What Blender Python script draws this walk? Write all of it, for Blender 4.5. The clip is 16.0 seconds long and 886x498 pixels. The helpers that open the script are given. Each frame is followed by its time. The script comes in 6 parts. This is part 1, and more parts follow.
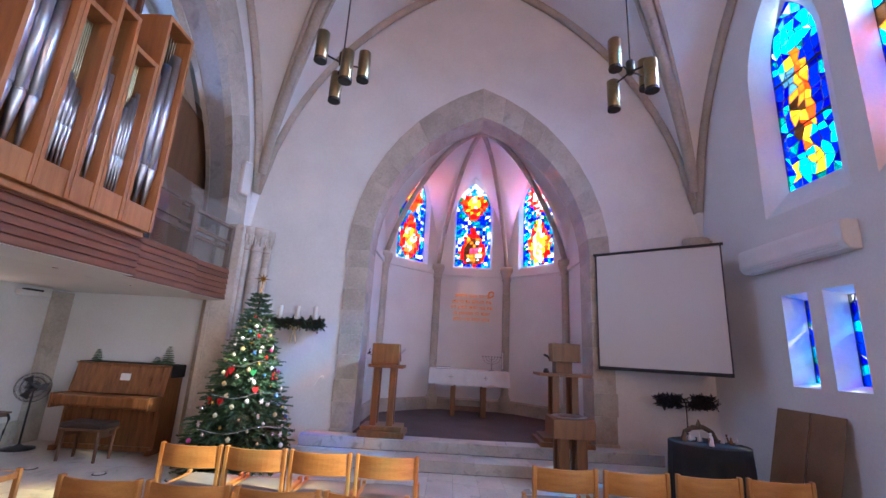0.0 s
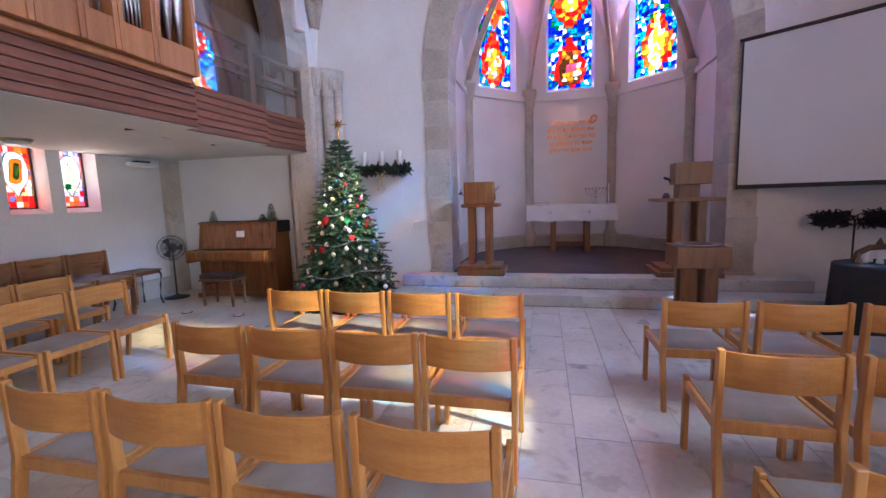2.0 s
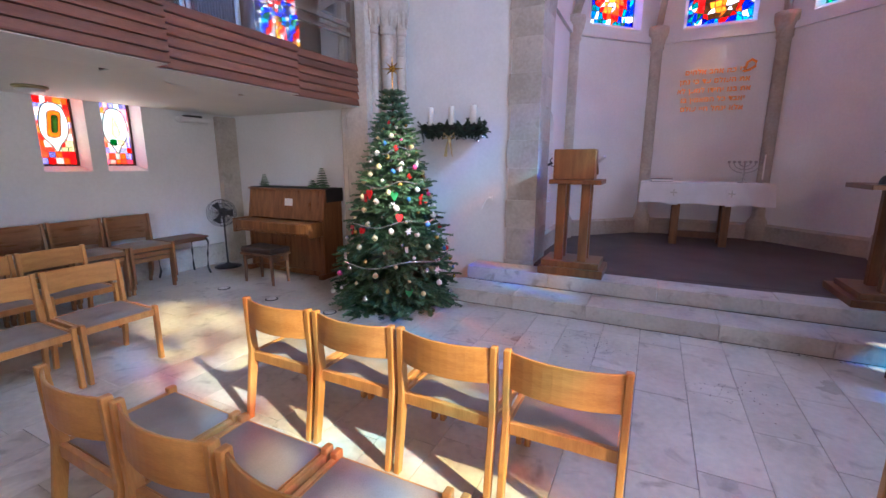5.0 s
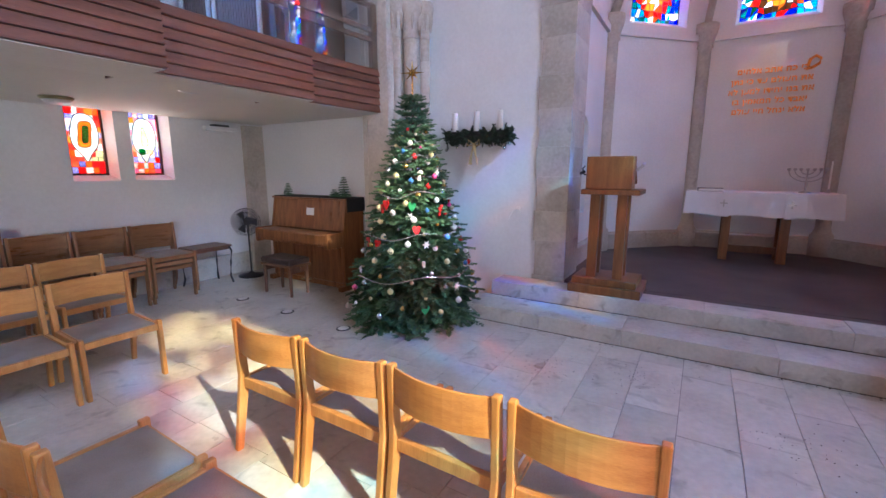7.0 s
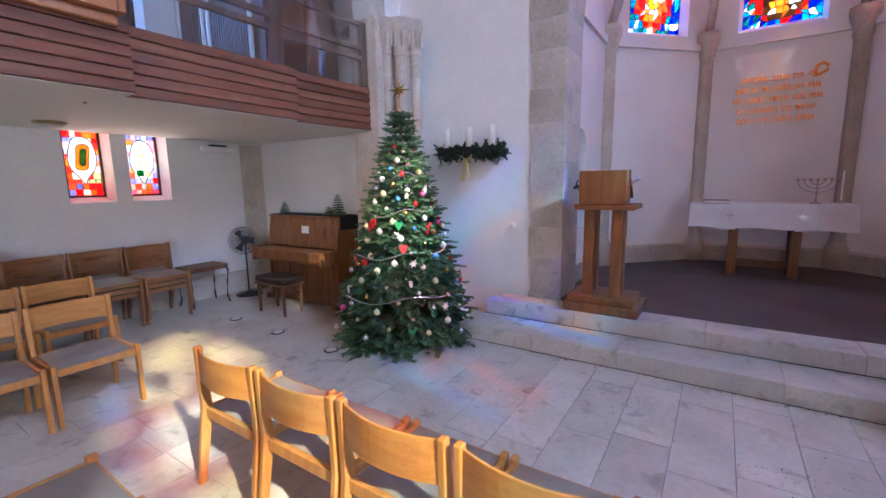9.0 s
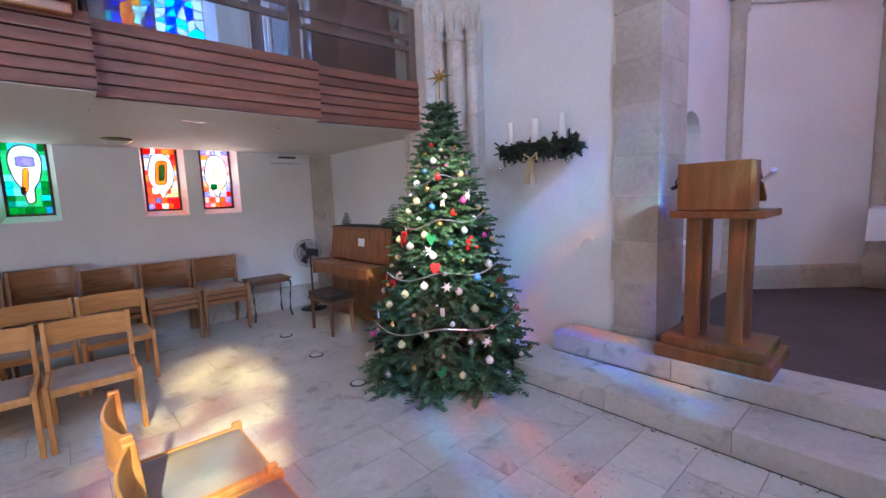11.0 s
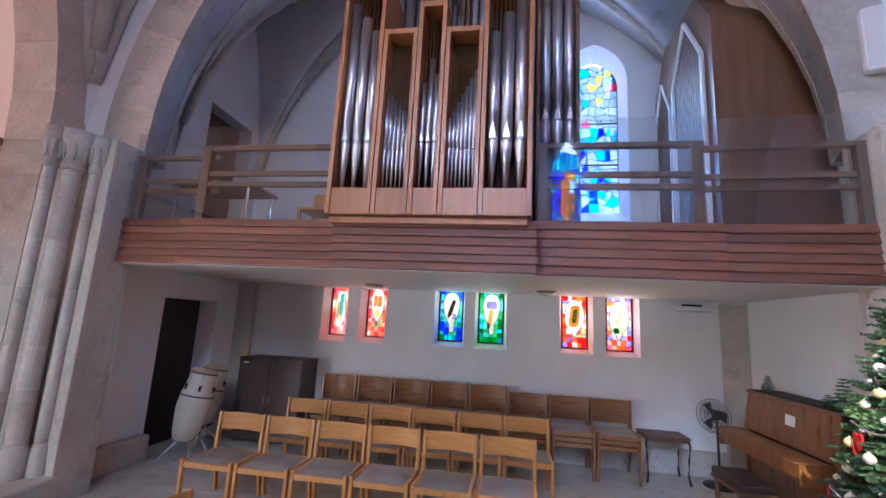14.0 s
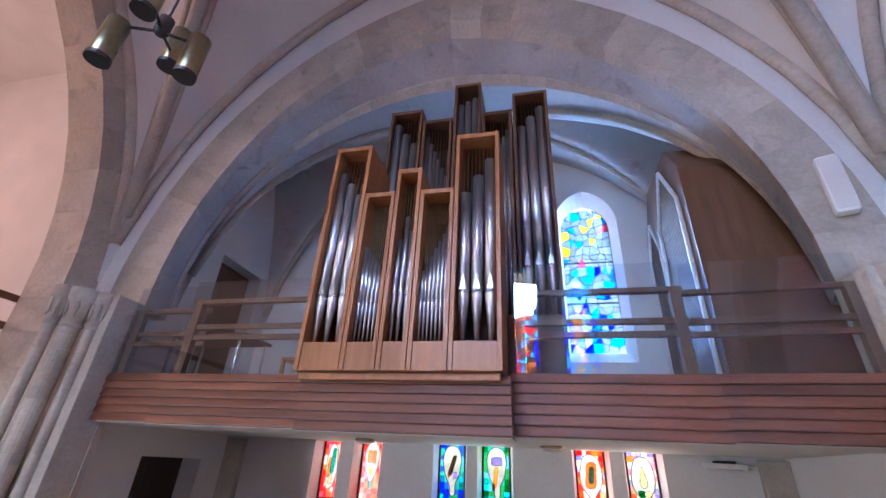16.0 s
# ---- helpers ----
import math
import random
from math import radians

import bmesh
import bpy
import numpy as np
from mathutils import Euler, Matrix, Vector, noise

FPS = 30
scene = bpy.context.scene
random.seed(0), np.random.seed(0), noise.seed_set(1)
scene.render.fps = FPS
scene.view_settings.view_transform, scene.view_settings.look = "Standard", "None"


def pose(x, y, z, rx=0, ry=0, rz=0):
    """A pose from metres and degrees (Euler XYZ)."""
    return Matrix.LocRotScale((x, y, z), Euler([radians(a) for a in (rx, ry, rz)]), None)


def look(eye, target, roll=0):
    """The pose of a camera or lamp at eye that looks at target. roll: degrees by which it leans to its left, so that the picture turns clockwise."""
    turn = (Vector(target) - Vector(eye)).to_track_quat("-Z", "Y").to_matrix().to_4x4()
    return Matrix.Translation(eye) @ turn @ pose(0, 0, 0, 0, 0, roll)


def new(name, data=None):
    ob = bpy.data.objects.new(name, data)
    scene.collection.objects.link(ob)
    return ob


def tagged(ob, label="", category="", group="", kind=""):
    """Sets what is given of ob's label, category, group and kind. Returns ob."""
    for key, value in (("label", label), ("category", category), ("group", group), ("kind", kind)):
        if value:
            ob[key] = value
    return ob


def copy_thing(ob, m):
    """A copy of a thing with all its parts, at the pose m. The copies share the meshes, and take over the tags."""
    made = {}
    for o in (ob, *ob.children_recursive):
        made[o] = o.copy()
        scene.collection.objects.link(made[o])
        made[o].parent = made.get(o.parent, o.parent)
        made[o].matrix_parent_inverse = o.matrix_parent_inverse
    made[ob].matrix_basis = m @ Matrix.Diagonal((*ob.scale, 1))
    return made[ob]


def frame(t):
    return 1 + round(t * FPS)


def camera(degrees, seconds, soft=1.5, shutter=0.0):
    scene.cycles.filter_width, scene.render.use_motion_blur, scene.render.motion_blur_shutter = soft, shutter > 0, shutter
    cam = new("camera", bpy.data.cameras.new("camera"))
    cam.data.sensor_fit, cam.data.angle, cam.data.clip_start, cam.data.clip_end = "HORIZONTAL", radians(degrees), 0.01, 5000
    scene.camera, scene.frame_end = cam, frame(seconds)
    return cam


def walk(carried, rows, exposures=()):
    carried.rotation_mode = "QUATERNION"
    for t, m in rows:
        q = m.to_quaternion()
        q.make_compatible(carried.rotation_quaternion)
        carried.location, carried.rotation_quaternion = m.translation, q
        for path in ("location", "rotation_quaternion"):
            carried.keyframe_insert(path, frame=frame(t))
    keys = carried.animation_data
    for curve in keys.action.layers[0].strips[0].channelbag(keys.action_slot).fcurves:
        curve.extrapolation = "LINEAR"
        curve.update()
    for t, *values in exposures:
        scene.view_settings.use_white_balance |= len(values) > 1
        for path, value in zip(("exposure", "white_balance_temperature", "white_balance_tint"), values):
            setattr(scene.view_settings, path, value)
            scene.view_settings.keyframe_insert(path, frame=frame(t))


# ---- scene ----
cam = camera(92.5, 16.0)
PATH = [
    (0, (-0.066, 0.207, 1.631), (-0.116, 2.149, 2.107), 3.1),
    (0.5, (-0.112, 0.343, 1.592), (-0.267, 2.322, 1.838), 1.2),
    (1, (-0.089, 0.48, 1.567), (-0.333, 2.465, 1.574), -0.2),
    (1.5, (-0.048, 0.652, 1.532), (-0.432, 2.608, 1.368), -1.0),
    (2, (-0.121, 0.899, 1.514), (-0.585, 2.83, 1.274), -1.8),
    (2.5, (-0.146, 1.163, 1.514), (-0.653, 3.078, 1.235), -2.4),
    (3, (-0.103, 1.419, 1.518), (-0.729, 3.288, 1.178), -2.5),
    (3.5, (-0.114, 1.637, 1.512), (-0.842, 3.464, 1.152), -2.0),
    (4, (-0.176, 1.914, 1.538), (-0.954, 3.718, 1.16), -1.1),
    (6.5, (-0.297, 2.682, 1.594), (-1.289, 4.376, 1.212), 0.3),
    (7, (-0.27, 2.711, 1.595), (-1.289, 4.393, 1.23), 0.0),
    (7.5, (-0.236, 2.707, 1.637), (-1.277, 4.376, 1.277), -0.6),
    (8, (-0.204, 2.722, 1.654), (-1.262, 4.386, 1.321), -1.0),
    (8.5, (-0.133, 2.798, 1.655), (-1.209, 4.454, 1.341), -1.1),
    (8.7, (-0.114, 2.836, 1.647), (-1.192, 4.492, 1.34), -1.0),
    (10.8, (-0.116, 3.918, 1.554), (-1.467, 5.373, 1.31), -1.5),
    (11, (-0.147, 3.957, 1.559), (-1.63, 5.278, 1.321), -2.2),
    (11.5, (-0.143, 4.075, 1.59), (-1.978, 4.84, 1.379), -1.8),
    (12, (-0.063, 4.05, 1.601), (-2.03, 4.353, 1.404), -0.2),
    (12.5, (-0.05, 4.01, 1.678), (-2.046, 3.994, 1.565), 0.7),
    (13, (-0.013, 3.993, 1.725), (-2.003, 3.799, 1.758), 2.1),
    (13.5, (0.016, 3.996, 1.765), (-1.954, 3.713, 1.96), 2.8),
    (14, (0.039, 3.984, 1.81), (-1.907, 3.672, 2.155), 3.0),
    (14.5, (0.048, 3.991, 1.848), (-1.858, 3.651, 2.346), 3.1),
    (15, (0.061, 4.055, 1.895), (-1.804, 3.694, 2.521), 3.1),
    (15.5, (0.046, 4.156, 1.944), (-1.772, 3.771, 2.683), 3.1),
    (16, (-0.028, 4.376, 1.992), (-1.754, 3.963, 2.913), 3.1),
]
walk(cam, [(t, look(eye, target, roll)) for t, eye, target, roll in PATH], [(0.0, 1.55, 5700, 9), (16.0, 1.55, 5700, 9)])

# ---- light ----
SUN_UP, SUN_TURN = 34.0, 106.5
world = bpy.data.worlds.new("sky")
scene.world = world
world.use_nodes = True
wn = world.node_tree.nodes
sky = wn.new("ShaderNodeTexSky")
sky.sky_type, sky.sun_disc = "NISHITA", False
sky.sun_elevation, sky.sun_rotation = radians(SUN_UP), radians(SUN_TURN)
world.node_tree.links.new(sky.outputs["Color"], wn["Background"].inputs["Color"])
wn["Background"].inputs["Strength"].default_value = 0.085
sun_dir = Vector((math.sin(radians(SUN_TURN)) * math.cos(radians(SUN_UP)), math.cos(radians(SUN_TURN)) * math.cos(radians(SUN_UP)), math.sin(radians(SUN_UP))))
sun = new("sun", bpy.data.lights.new("sun", "SUN"))
sun.data.energy, sun.data.angle, sun.data.color = 5.0, radians(1.2), (1.0, 0.93, 0.82)
sun.matrix_world = look(sun_dir * 30, (0, 0, 0))


def area_lamp(name, eye, target, w, h, power, color, spread=180):
    """An area lamp: daylight in a window's opening, or fill before a closed wall."""
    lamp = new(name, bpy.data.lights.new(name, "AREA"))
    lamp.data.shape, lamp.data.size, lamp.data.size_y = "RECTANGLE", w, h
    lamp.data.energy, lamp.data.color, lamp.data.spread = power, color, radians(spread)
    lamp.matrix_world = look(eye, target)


area_lamp("daylight_south_window", (4.95, 5.5, 5.4), (0, 5.3, 4.3), 1.0, 3.2, 31, (0.72, 0.86, 1.0))
area_lamp("daylight_south_low", (4.95, 5.5, 2.05), (0, 5.5, 2.05), 1.5, 1.4, 15, (0.8, 0.9, 1.0))
# These two shine through the added south lancets, aimed to fill crossing and tree.
area_lamp("daylight_south_window", (4.95, 2.1, 5.4), (-3, 3.8, 1.5), 1.3, 2.9, 69, (0.55, 0.72, 1.0), 90)
area_lamp("daylight_south_window", (4.95, 4.0, 5.4), (-2.8, 6.4, 1.2), 0.9, 2.9, 84, (0.42, 0.62, 1.0), 90)
# Two added fill lamps in the unseen nave; its walls have no openings.
area_lamp("daylight_nave_window", (4.7, -2.8, 1.25), (-5.5, 4.6, 1.3), 2.8, 1.7, 74, (1.0, 0.95, 0.97), 130)
area_lamp("daylight_nave_west", (0.5, -7.8, 4.6), (-3.0, 0, 4.0), 3.0, 3.0, 178, (1.0, 0.58, 0.46))
area_lamp("daylight_apse_window", (0.45, 11.75, 5.0), (0.45, 8, 4.9), 1.2, 2.6, 43, (1.0, 0.92, 1.0))
area_lamp("daylight_apse_window", (-1.22, 11.05, 5.0), (0.45, 9.3, 4.9), 1.2, 2.6, 40, (0.95, 0.9, 1.0))
area_lamp("daylight_apse_window", (2.12, 11.05, 5.0), (0.45, 9.3, 4.9), 1.2, 2.6, 60, (1.0, 0.86, 0.92))
area_lamp("daylight_gallery_window", (-7.1, 5.25, 4.9), (-4.2, 1.6, 4.7), 1.1, 2.9, 165, (0.42, 0.62, 1.0))
area_lamp("daylight_chapel_windows", (-7.1, 3.45, 1.95), (0, 3.45, 1.95), 5.4, 1.3, 80, (1.0, 0.88, 0.76))


# ---- materials ----
def shader(name, rough=0.6, metal=0.0):
    m = bpy.data.materials.new(name)
    m.use_nodes = True
    b = m.node_tree.nodes["Principled BSDF"]
    b.inputs["Roughness"].default_value, b.inputs["Metallic"].default_value = rough, metal
    return m, m.node_tree.nodes, m.node_tree.links, b


def mottled(name, dark, light, scale=3.0, fine=40.0, rough=0.6, bump=0.15, metal=0.0, stretch=(1, 1, 1), own=0.0, space="Object", stain=None):
    """A surface with variation at two scales, fine relief and, per object, a shift of its tone."""
    m, n, l, b = shader(name, rough, metal)
    co = n.new("ShaderNodeTexCoord")
    mp = n.new("ShaderNodeMapping")
    mp.inputs["Scale"].default_value = stretch
    if space == "World":
        geo = n.new("ShaderNodeNewGeometry")
        l.new(geo.outputs["Position"], mp.inputs["Vector"])
    else:
        l.new(co.outputs["Object"], mp.inputs["Vector"])
    src = mp.outputs["Vector"]
    info = n.new("ShaderNodeObjectInfo")
    if own > 0:
        add = n.new("ShaderNodeVectorMath")
        add.operation = "ADD"
        mul = n.new("ShaderNodeMath")
        mul.operation = "MULTIPLY"
        mul.inputs[1].default_value = 37.0
        l.new(info.outputs["Random"], mul.inputs[0])
        l.new(src, add.inputs[0])
        l.new(mul.outputs[0], add.inputs[1])
        src = add.outputs[0]
    big, small = n.new("ShaderNodeTexNoise"), n.new("ShaderNodeTexNoise")
    big.inputs["Scale"].default_value, small.inputs["Scale"].default_value = scale, fine
    big.inputs["Detail"].default_value, small.inputs["Detail"].default_value = 5.0, 3.0
    l.new(src, big.inputs["Vector"]), l.new(src, small.inputs["Vector"])
    mix = n.new("ShaderNodeMix")
    mix.data_type = "FLOAT"
    mix.inputs["Factor"].default_value = 0.35
    l.new(big.outputs["Fac"], mix.inputs["A"]), l.new(small.outputs["Fac"], mix.inputs["B"])
    ramp = n.new("ShaderNodeValToRGB")
    ramp.color_ramp.elements[0].position, ramp.color_ramp.elements[1].position = 0.34, 0.66
    ramp.color_ramp.elements[0].color, ramp.color_ramp.elements[1].color = (*dark, 1), (*light, 1)
    l.new(mix.outputs["Result"], ramp.inputs["Fac"])
    out = ramp.outputs["Color"]
    if stain:
        spot = n.new("ShaderNodeTexNoise")
        spot.inputs["Scale"].default_value, spot.inputs["Detail"].default_value = scale * 2.3, 8.0
        spot.inputs["Distortion"].default_value = 0.6
        l.new(src, spot.inputs["Vector"])
        sr = n.new("ShaderNodeValToRGB")
        sr.color_ramp.elements[0].position, sr.color_ramp.elements[1].position = 0.58, 0.74
        l.new(spot.outputs["Fac"], sr.inputs["Fac"])
        sm = n.new("ShaderNodeMix")
        sm.data_type = "RGBA"
        sm.inputs["B"].default_value = (*stain, 1)
        l.new(sr.outputs["Color"], sm.inputs["Factor"]), l.new(out, sm.inputs["A"])
        out = sm.outputs["Result"]
    if own > 0:
        hsv = n.new("ShaderNodeHueSaturation")
        rng = n.new("ShaderNodeMapRange")
        rng.inputs["To Min"].default_value, rng.inputs["To Max"].default_value = 1 - own, 1 + own
        l.new(info.outputs["Random"], rng.inputs["Value"])
        l.new(rng.outputs["Result"], hsv.inputs["Value"]), l.new(out, hsv.inputs["Color"])
        out = hsv.outputs["Color"]
    l.new(out, b.inputs["Base Color"])
    rr = n.new("ShaderNodeMapRange")
    rr.inputs["To Min"].default_value, rr.inputs["To Max"].default_value = max(0.05, rough - 0.12), min(1, rough + 0.12)
    l.new(big.outputs["Fac"], rr.inputs["Value"]), l.new(rr.outputs["Result"], b.inputs["Roughness"])
    if bump > 0:
        bp = n.new("ShaderNodeBump")
        bp.inputs["Strength"].default_value, bp.inputs["Distance"].default_value = bump, 0.02
        l.new(mix.outputs["Result"], bp.inputs["Height"]), l.new(bp.outputs["Normal"], b.inputs["Normal"])
    return m


PLASTER = mottled("white plaster", (0.70, 0.69, 0.68), (0.80, 0.79, 0.78), 1.3, 30, 0.85, 0.12, space="World")
SOFFIT = mottled("cream ceiling paint", (0.66, 0.64, 0.59), (0.74, 0.72, 0.67), 1.0, 30, 0.8, 0.06, space="World")
STONE = mottled("limestone", (0.38, 0.335, 0.28), (0.56, 0.51, 0.44), 2.2, 26, 0.8, 0.35, own=0.12, space="World", stain=(0.36, 0.32, 0.27))
# Grey plaster whose darker tone holds the dim light under the organ arch.
DIM_GREY = mottled("grey plaster darkened for shade", (0.33, 0.325, 0.34), (0.46, 0.45, 0.46), 1.1, 24, 0.85, 0.12, space="World", stain=(0.24, 0.235, 0.25))
VAULT = mottled("pale grey plaster", (0.50, 0.495, 0.50), (0.62, 0.615, 0.615), 1.1, 24, 0.85, 0.12, space="World", stain=(0.42, 0.41, 0.42))
STEP = mottled("worn step stone", (0.43, 0.405, 0.36), (0.60, 0.57, 0.51), 3.0, 30, 0.6, 0.25, own=0.08, space="World", stain=(0.33, 0.30, 0.26))
TILE = mottled("travertine floor", (0.48, 0.445, 0.39), (0.66, 0.62, 0.55), 2.4, 24, 0.32, 0.08, own=0.07, space="World", stain=(0.34, 0.31, 0.265))
JOINT = mottled("floor joint", (0.20, 0.18, 0.16), (0.30, 0.275, 0.25), 8, 60, 0.9, 0.1)
GROUND = mottled("dry ground", (0.22, 0.2, 0.16), (0.34, 0.31, 0.26), 0.6, 8, 0.9, 0.3)
BEECH = mottled("oiled beech", (0.40, 0.17, 0.043), (0.56, 0.27, 0.078), 3.0, 30, 0.38, 0.06, stretch=(7, 7, 0.9), own=0.09)
BEECH_BACK = mottled("bent beech veneer", (0.39, 0.162, 0.041), (0.55, 0.262, 0.074), 3.0, 30, 0.34, 0.04, stretch=(0.9, 7, 9), own=0.09)
CUSHION = mottled("taupe seat cloth", (0.23, 0.185, 0.155), (0.33, 0.275, 0.235), 5, 220, 0.95, 0.25, own=0.08)
MAHOGANY = mottled("stained cladding wood", (0.115, 0.038, 0.02), (0.225, 0.085, 0.045), 2.0, 24, 0.5, 0.1, stretch=(9, 0.8, 9), own=0.25)
RAILWOOD = mottled("brown rail wood", (0.12, 0.062, 0.036), (0.22, 0.125, 0.075), 2.0, 24, 0.45, 0.08, stretch=(6, 0.8, 6), own=0.1)
OAK = mottled("organ case wood", (0.27, 0.105, 0.036), (0.40, 0.17, 0.062), 2.5, 30, 0.4, 0.05, stretch=(8, 8, 0.8), own=0.08)
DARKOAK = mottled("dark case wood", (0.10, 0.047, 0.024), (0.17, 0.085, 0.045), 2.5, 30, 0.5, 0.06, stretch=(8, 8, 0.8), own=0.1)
PIPE = mottled("pipe metal", (0.40, 0.405, 0.43), (0.54, 0.545, 0.57), 3.0, 40, 0.40, 0.03, metal=1.0, own=0.08)
BRASS = mottled("aged brass", (0.30, 0.25, 0.14), (0.46, 0.39, 0.23), 6, 60, 0.32, 0.05, metal=1.0)
BLACK = mottled("black metal", (0.012, 0.012, 0.013), (0.03, 0.03, 0.032), 6, 60, 0.45, 0.05)
LEAD = mottled("lead came", (0.012, 0.012, 0.014), (0.035, 0.035, 0.04), 12, 80, 0.6, 0.1)
DARK = mottled("dark opening", (0.012, 0.011, 0.012), (0.025, 0.022, 0.022), 3, 30, 0.9, 0.0)
WHITE = mottled("white enamel", (0.72, 0.72, 0.71), (0.8, 0.8, 0.79), 3, 30, 0.4, 0.02)


# ---- building helpers ----
def part(name, bm, material, parent=None, label="", smooth=False, bevel=0.0):
    """Links a bmesh as one mesh object, under a thing or a part."""
    bmesh.ops.recalc_face_normals(bm, faces=bm.faces)
    me = bpy.data.meshes.new(name)
    bm.to_mesh(me)
    bm.free()
    me.materials.append(material)
    if smooth:
        for p in me.polygons:
            p.use_smooth = True
    ob = new(name, me)
    if parent is not None:
        ob.parent = parent
    if bevel > 0:
        mod = ob.modifiers.new("edge", "BEVEL")
        mod.width, mod.segments, mod.limit_method = bevel, 2, "ANGLE"
    if label:
        ob["label"] = label
    return ob


def thing(name, m, label, category, group="", kind=""):
    ob = new(name)
    ob.matrix_world = m
    ob.empty_display_size = 0.1
    return tagged(ob, label, category, group, kind)


def box(bm, x0, x1, y0, y1, z0, z1):
    v = [bm.verts.new((x, y, z)) for z in (z0, z1) for y in (y0, y1) for x in (x0, x1)]
    for f in ((0, 2, 3, 1), (4, 5, 7, 6), (0, 1, 5, 4), (2, 6, 7, 3), (0, 4, 6, 2), (1, 3, 7, 5)):
        bm.faces.new([v[i] for i in f])
    return bm


def boxes(*rows):
    bm = bmesh.new()
    for r in rows:
        box(bm, *r)
    return bm


def rod(bm, a, b, r0, r1=None, n=10):
    """A round bar from a to b."""
    a, b = Vector(a), Vector(b)
    r1 = r0 if r1 is None else r1
    q = (b - a).to_track_quat("Z", "Y").to_matrix()
    ends = []
    for p, r in ((a, r0), (b, r1)):
        ends.append([bm.verts.new(p + q @ Vector((r * math.cos(2 * math.pi * i / n), r * math.sin(2 * math.pi * i / n), 0))) for i in range(n)])
    for i in range(n):
        bm.faces.new((ends[0][i], ends[0][(i + 1) % n], ends[1][(i + 1) % n], ends[1][i]))
    bm.faces.new(ends[0][::-1]), bm.faces.new(ends[1])
    return bm


def lathe(bm, profile, n=20, at=(0, 0, 0)):
    """Turns a profile of (radius, height) about z."""
    rings = [[bm.verts.new((at[0] + r * math.cos(2 * math.pi * i / n), at[1] + r * math.sin(2 * math.pi * i / n), at[2] + z)) for i in range(n)] for r, z in profile]
    for a, b in zip(rings, rings[1:]):
        for i in range(n):
            bm.faces.new((a[i], a[(i + 1) % n], b[(i + 1) % n], b[i]))
    bm.faces.new(rings[0][::-1]), bm.faces.new(rings[-1])
    return bm


def sweep(bm, points, rx, rz, n=8):
    """A bar of oval section along points."""
    pts, rings = [Vector(p) for p in points], []
    for i, p in enumerate(pts):
        d = (pts[min(i + 1, len(pts) - 1)] - pts[max(i - 1, 0)]).normalized()
        side = d.cross(Vector((0, 0, 1)))
        side = side.normalized() if side.length > 1e-4 else Vector((1, 0, 0))
        up = side.cross(d)
        rings.append([bm.verts.new(p + side * rx * math.cos(2 * math.pi * k / n) + up * rz * math.sin(2 * math.pi * k / n)) for k in range(n)])
    for a, b in zip(rings, rings[1:]):
        for k in range(n):
            bm.faces.new((a[k], a[(k + 1) % n], b[(k + 1) % n], b[k]))
    bm.faces.new(rings[0][::-1]), bm.faces.new(rings[-1])
    return bm


def panel(outline, holes, plane, thick):
    """A slab with holes: 2D outlines, laid by plane(u, v, w) with w from 0 to thick."""
    bm = bmesh.new()
    edges = []
    for loop in (outline, *holes):
        vs = [bm.verts.new((u, v, 0)) for u, v in loop]
        edges += [bm.edges.new((vs[i], vs[(i + 1) % len(vs)])) for i in range(len(vs))]
    bmesh.ops.triangle_fill(bm, use_beauty=True, use_dissolve=False, edges=edges)
    res = bmesh.ops.extrude_face_region(bm, geom=bm.faces[:])
    for v in res["geom"]:
        if isinstance(v, bmesh.types.BMVert):
            v.co.z = thick
    for v in bm.verts:
        v.co = plane(*v.co)
    return bm


def pointed(hw, spring, apex, n=14, cx=0.0):
    """Points of a pointed arch from its left springing to its right one."""
    h = apex - spring
    r = (hw * hw + h * h) / (2 * hw)
    c = r - hw
    top = math.atan2(h, c)
    left = [(c - r * math.cos(top * i / n), spring + r * math.sin(top * i / n)) for i in range(n + 1)]
    return [(cx + x, z) for x, z in left] + [(cx - x, z) for x, z in left[-2::-1]]


def rect(u0, u1, v0, v1):
    return [(u0, v0), (u1, v0), (u1, v1), (u0, v1)]


def block(quad, plane, w0, w1):
    """A stone: a four-sided outline between two depths."""
    bm = bmesh.new()
    f = [[bm.verts.new(plane(u, v, w)) for u, v in quad] for w in (w0, w1)]
    k = len(quad)
    bm.faces.new(f[0]), bm.faces.new(f[1][::-1])
    for i in range(k):
        bm.faces.new((f[0][i], f[1][i], f[1][(i + 1) % k], f[0][(i + 1) % k]))
    return bm


def shrunk(quad, d):
    cx, cy = sum(p[0] for p in quad) / len(quad), sum(p[1] for p in quad) / len(quad)
    out = []
    for x, y in quad:
        k = max(0.2, 1 - d / max(math.hypot(x - cx, y - cy), 1e-6))
        out.append((cx + (x - cx) * k, cy + (y - cy) * k))
    return out


# ---- the plan ----
CX = 0.45                       # the church's axis
EAST, WEST = 7.65, -0.9         # chancel arch wall, nave arch wall
SOUTH, NORTH = 4.4, -3.85       # window wall, front of the organ arch
BACK, GLASS = -6.45, -6.66      # back wall of the side chapel, its glass
CHAPEL = (-0.4, 7.2)            # the chapel's end walls
CY = 3.38                       # the chapel's axis
SPRING, CROWN = 3.5, 9.4
GALLERY, SOFFIT_Z = 2.65, 2.27


def structure(name, bm, material, label, category, **kw):
    return tagged(part(name, bm, material, **kw), label, category, kind="structure")


# ground outside and the floor's bed
structure("ground", boxes((-400, 400, -400, 400, -0.6, -0.3)), GROUND, "dry open ground around the church", "ground")
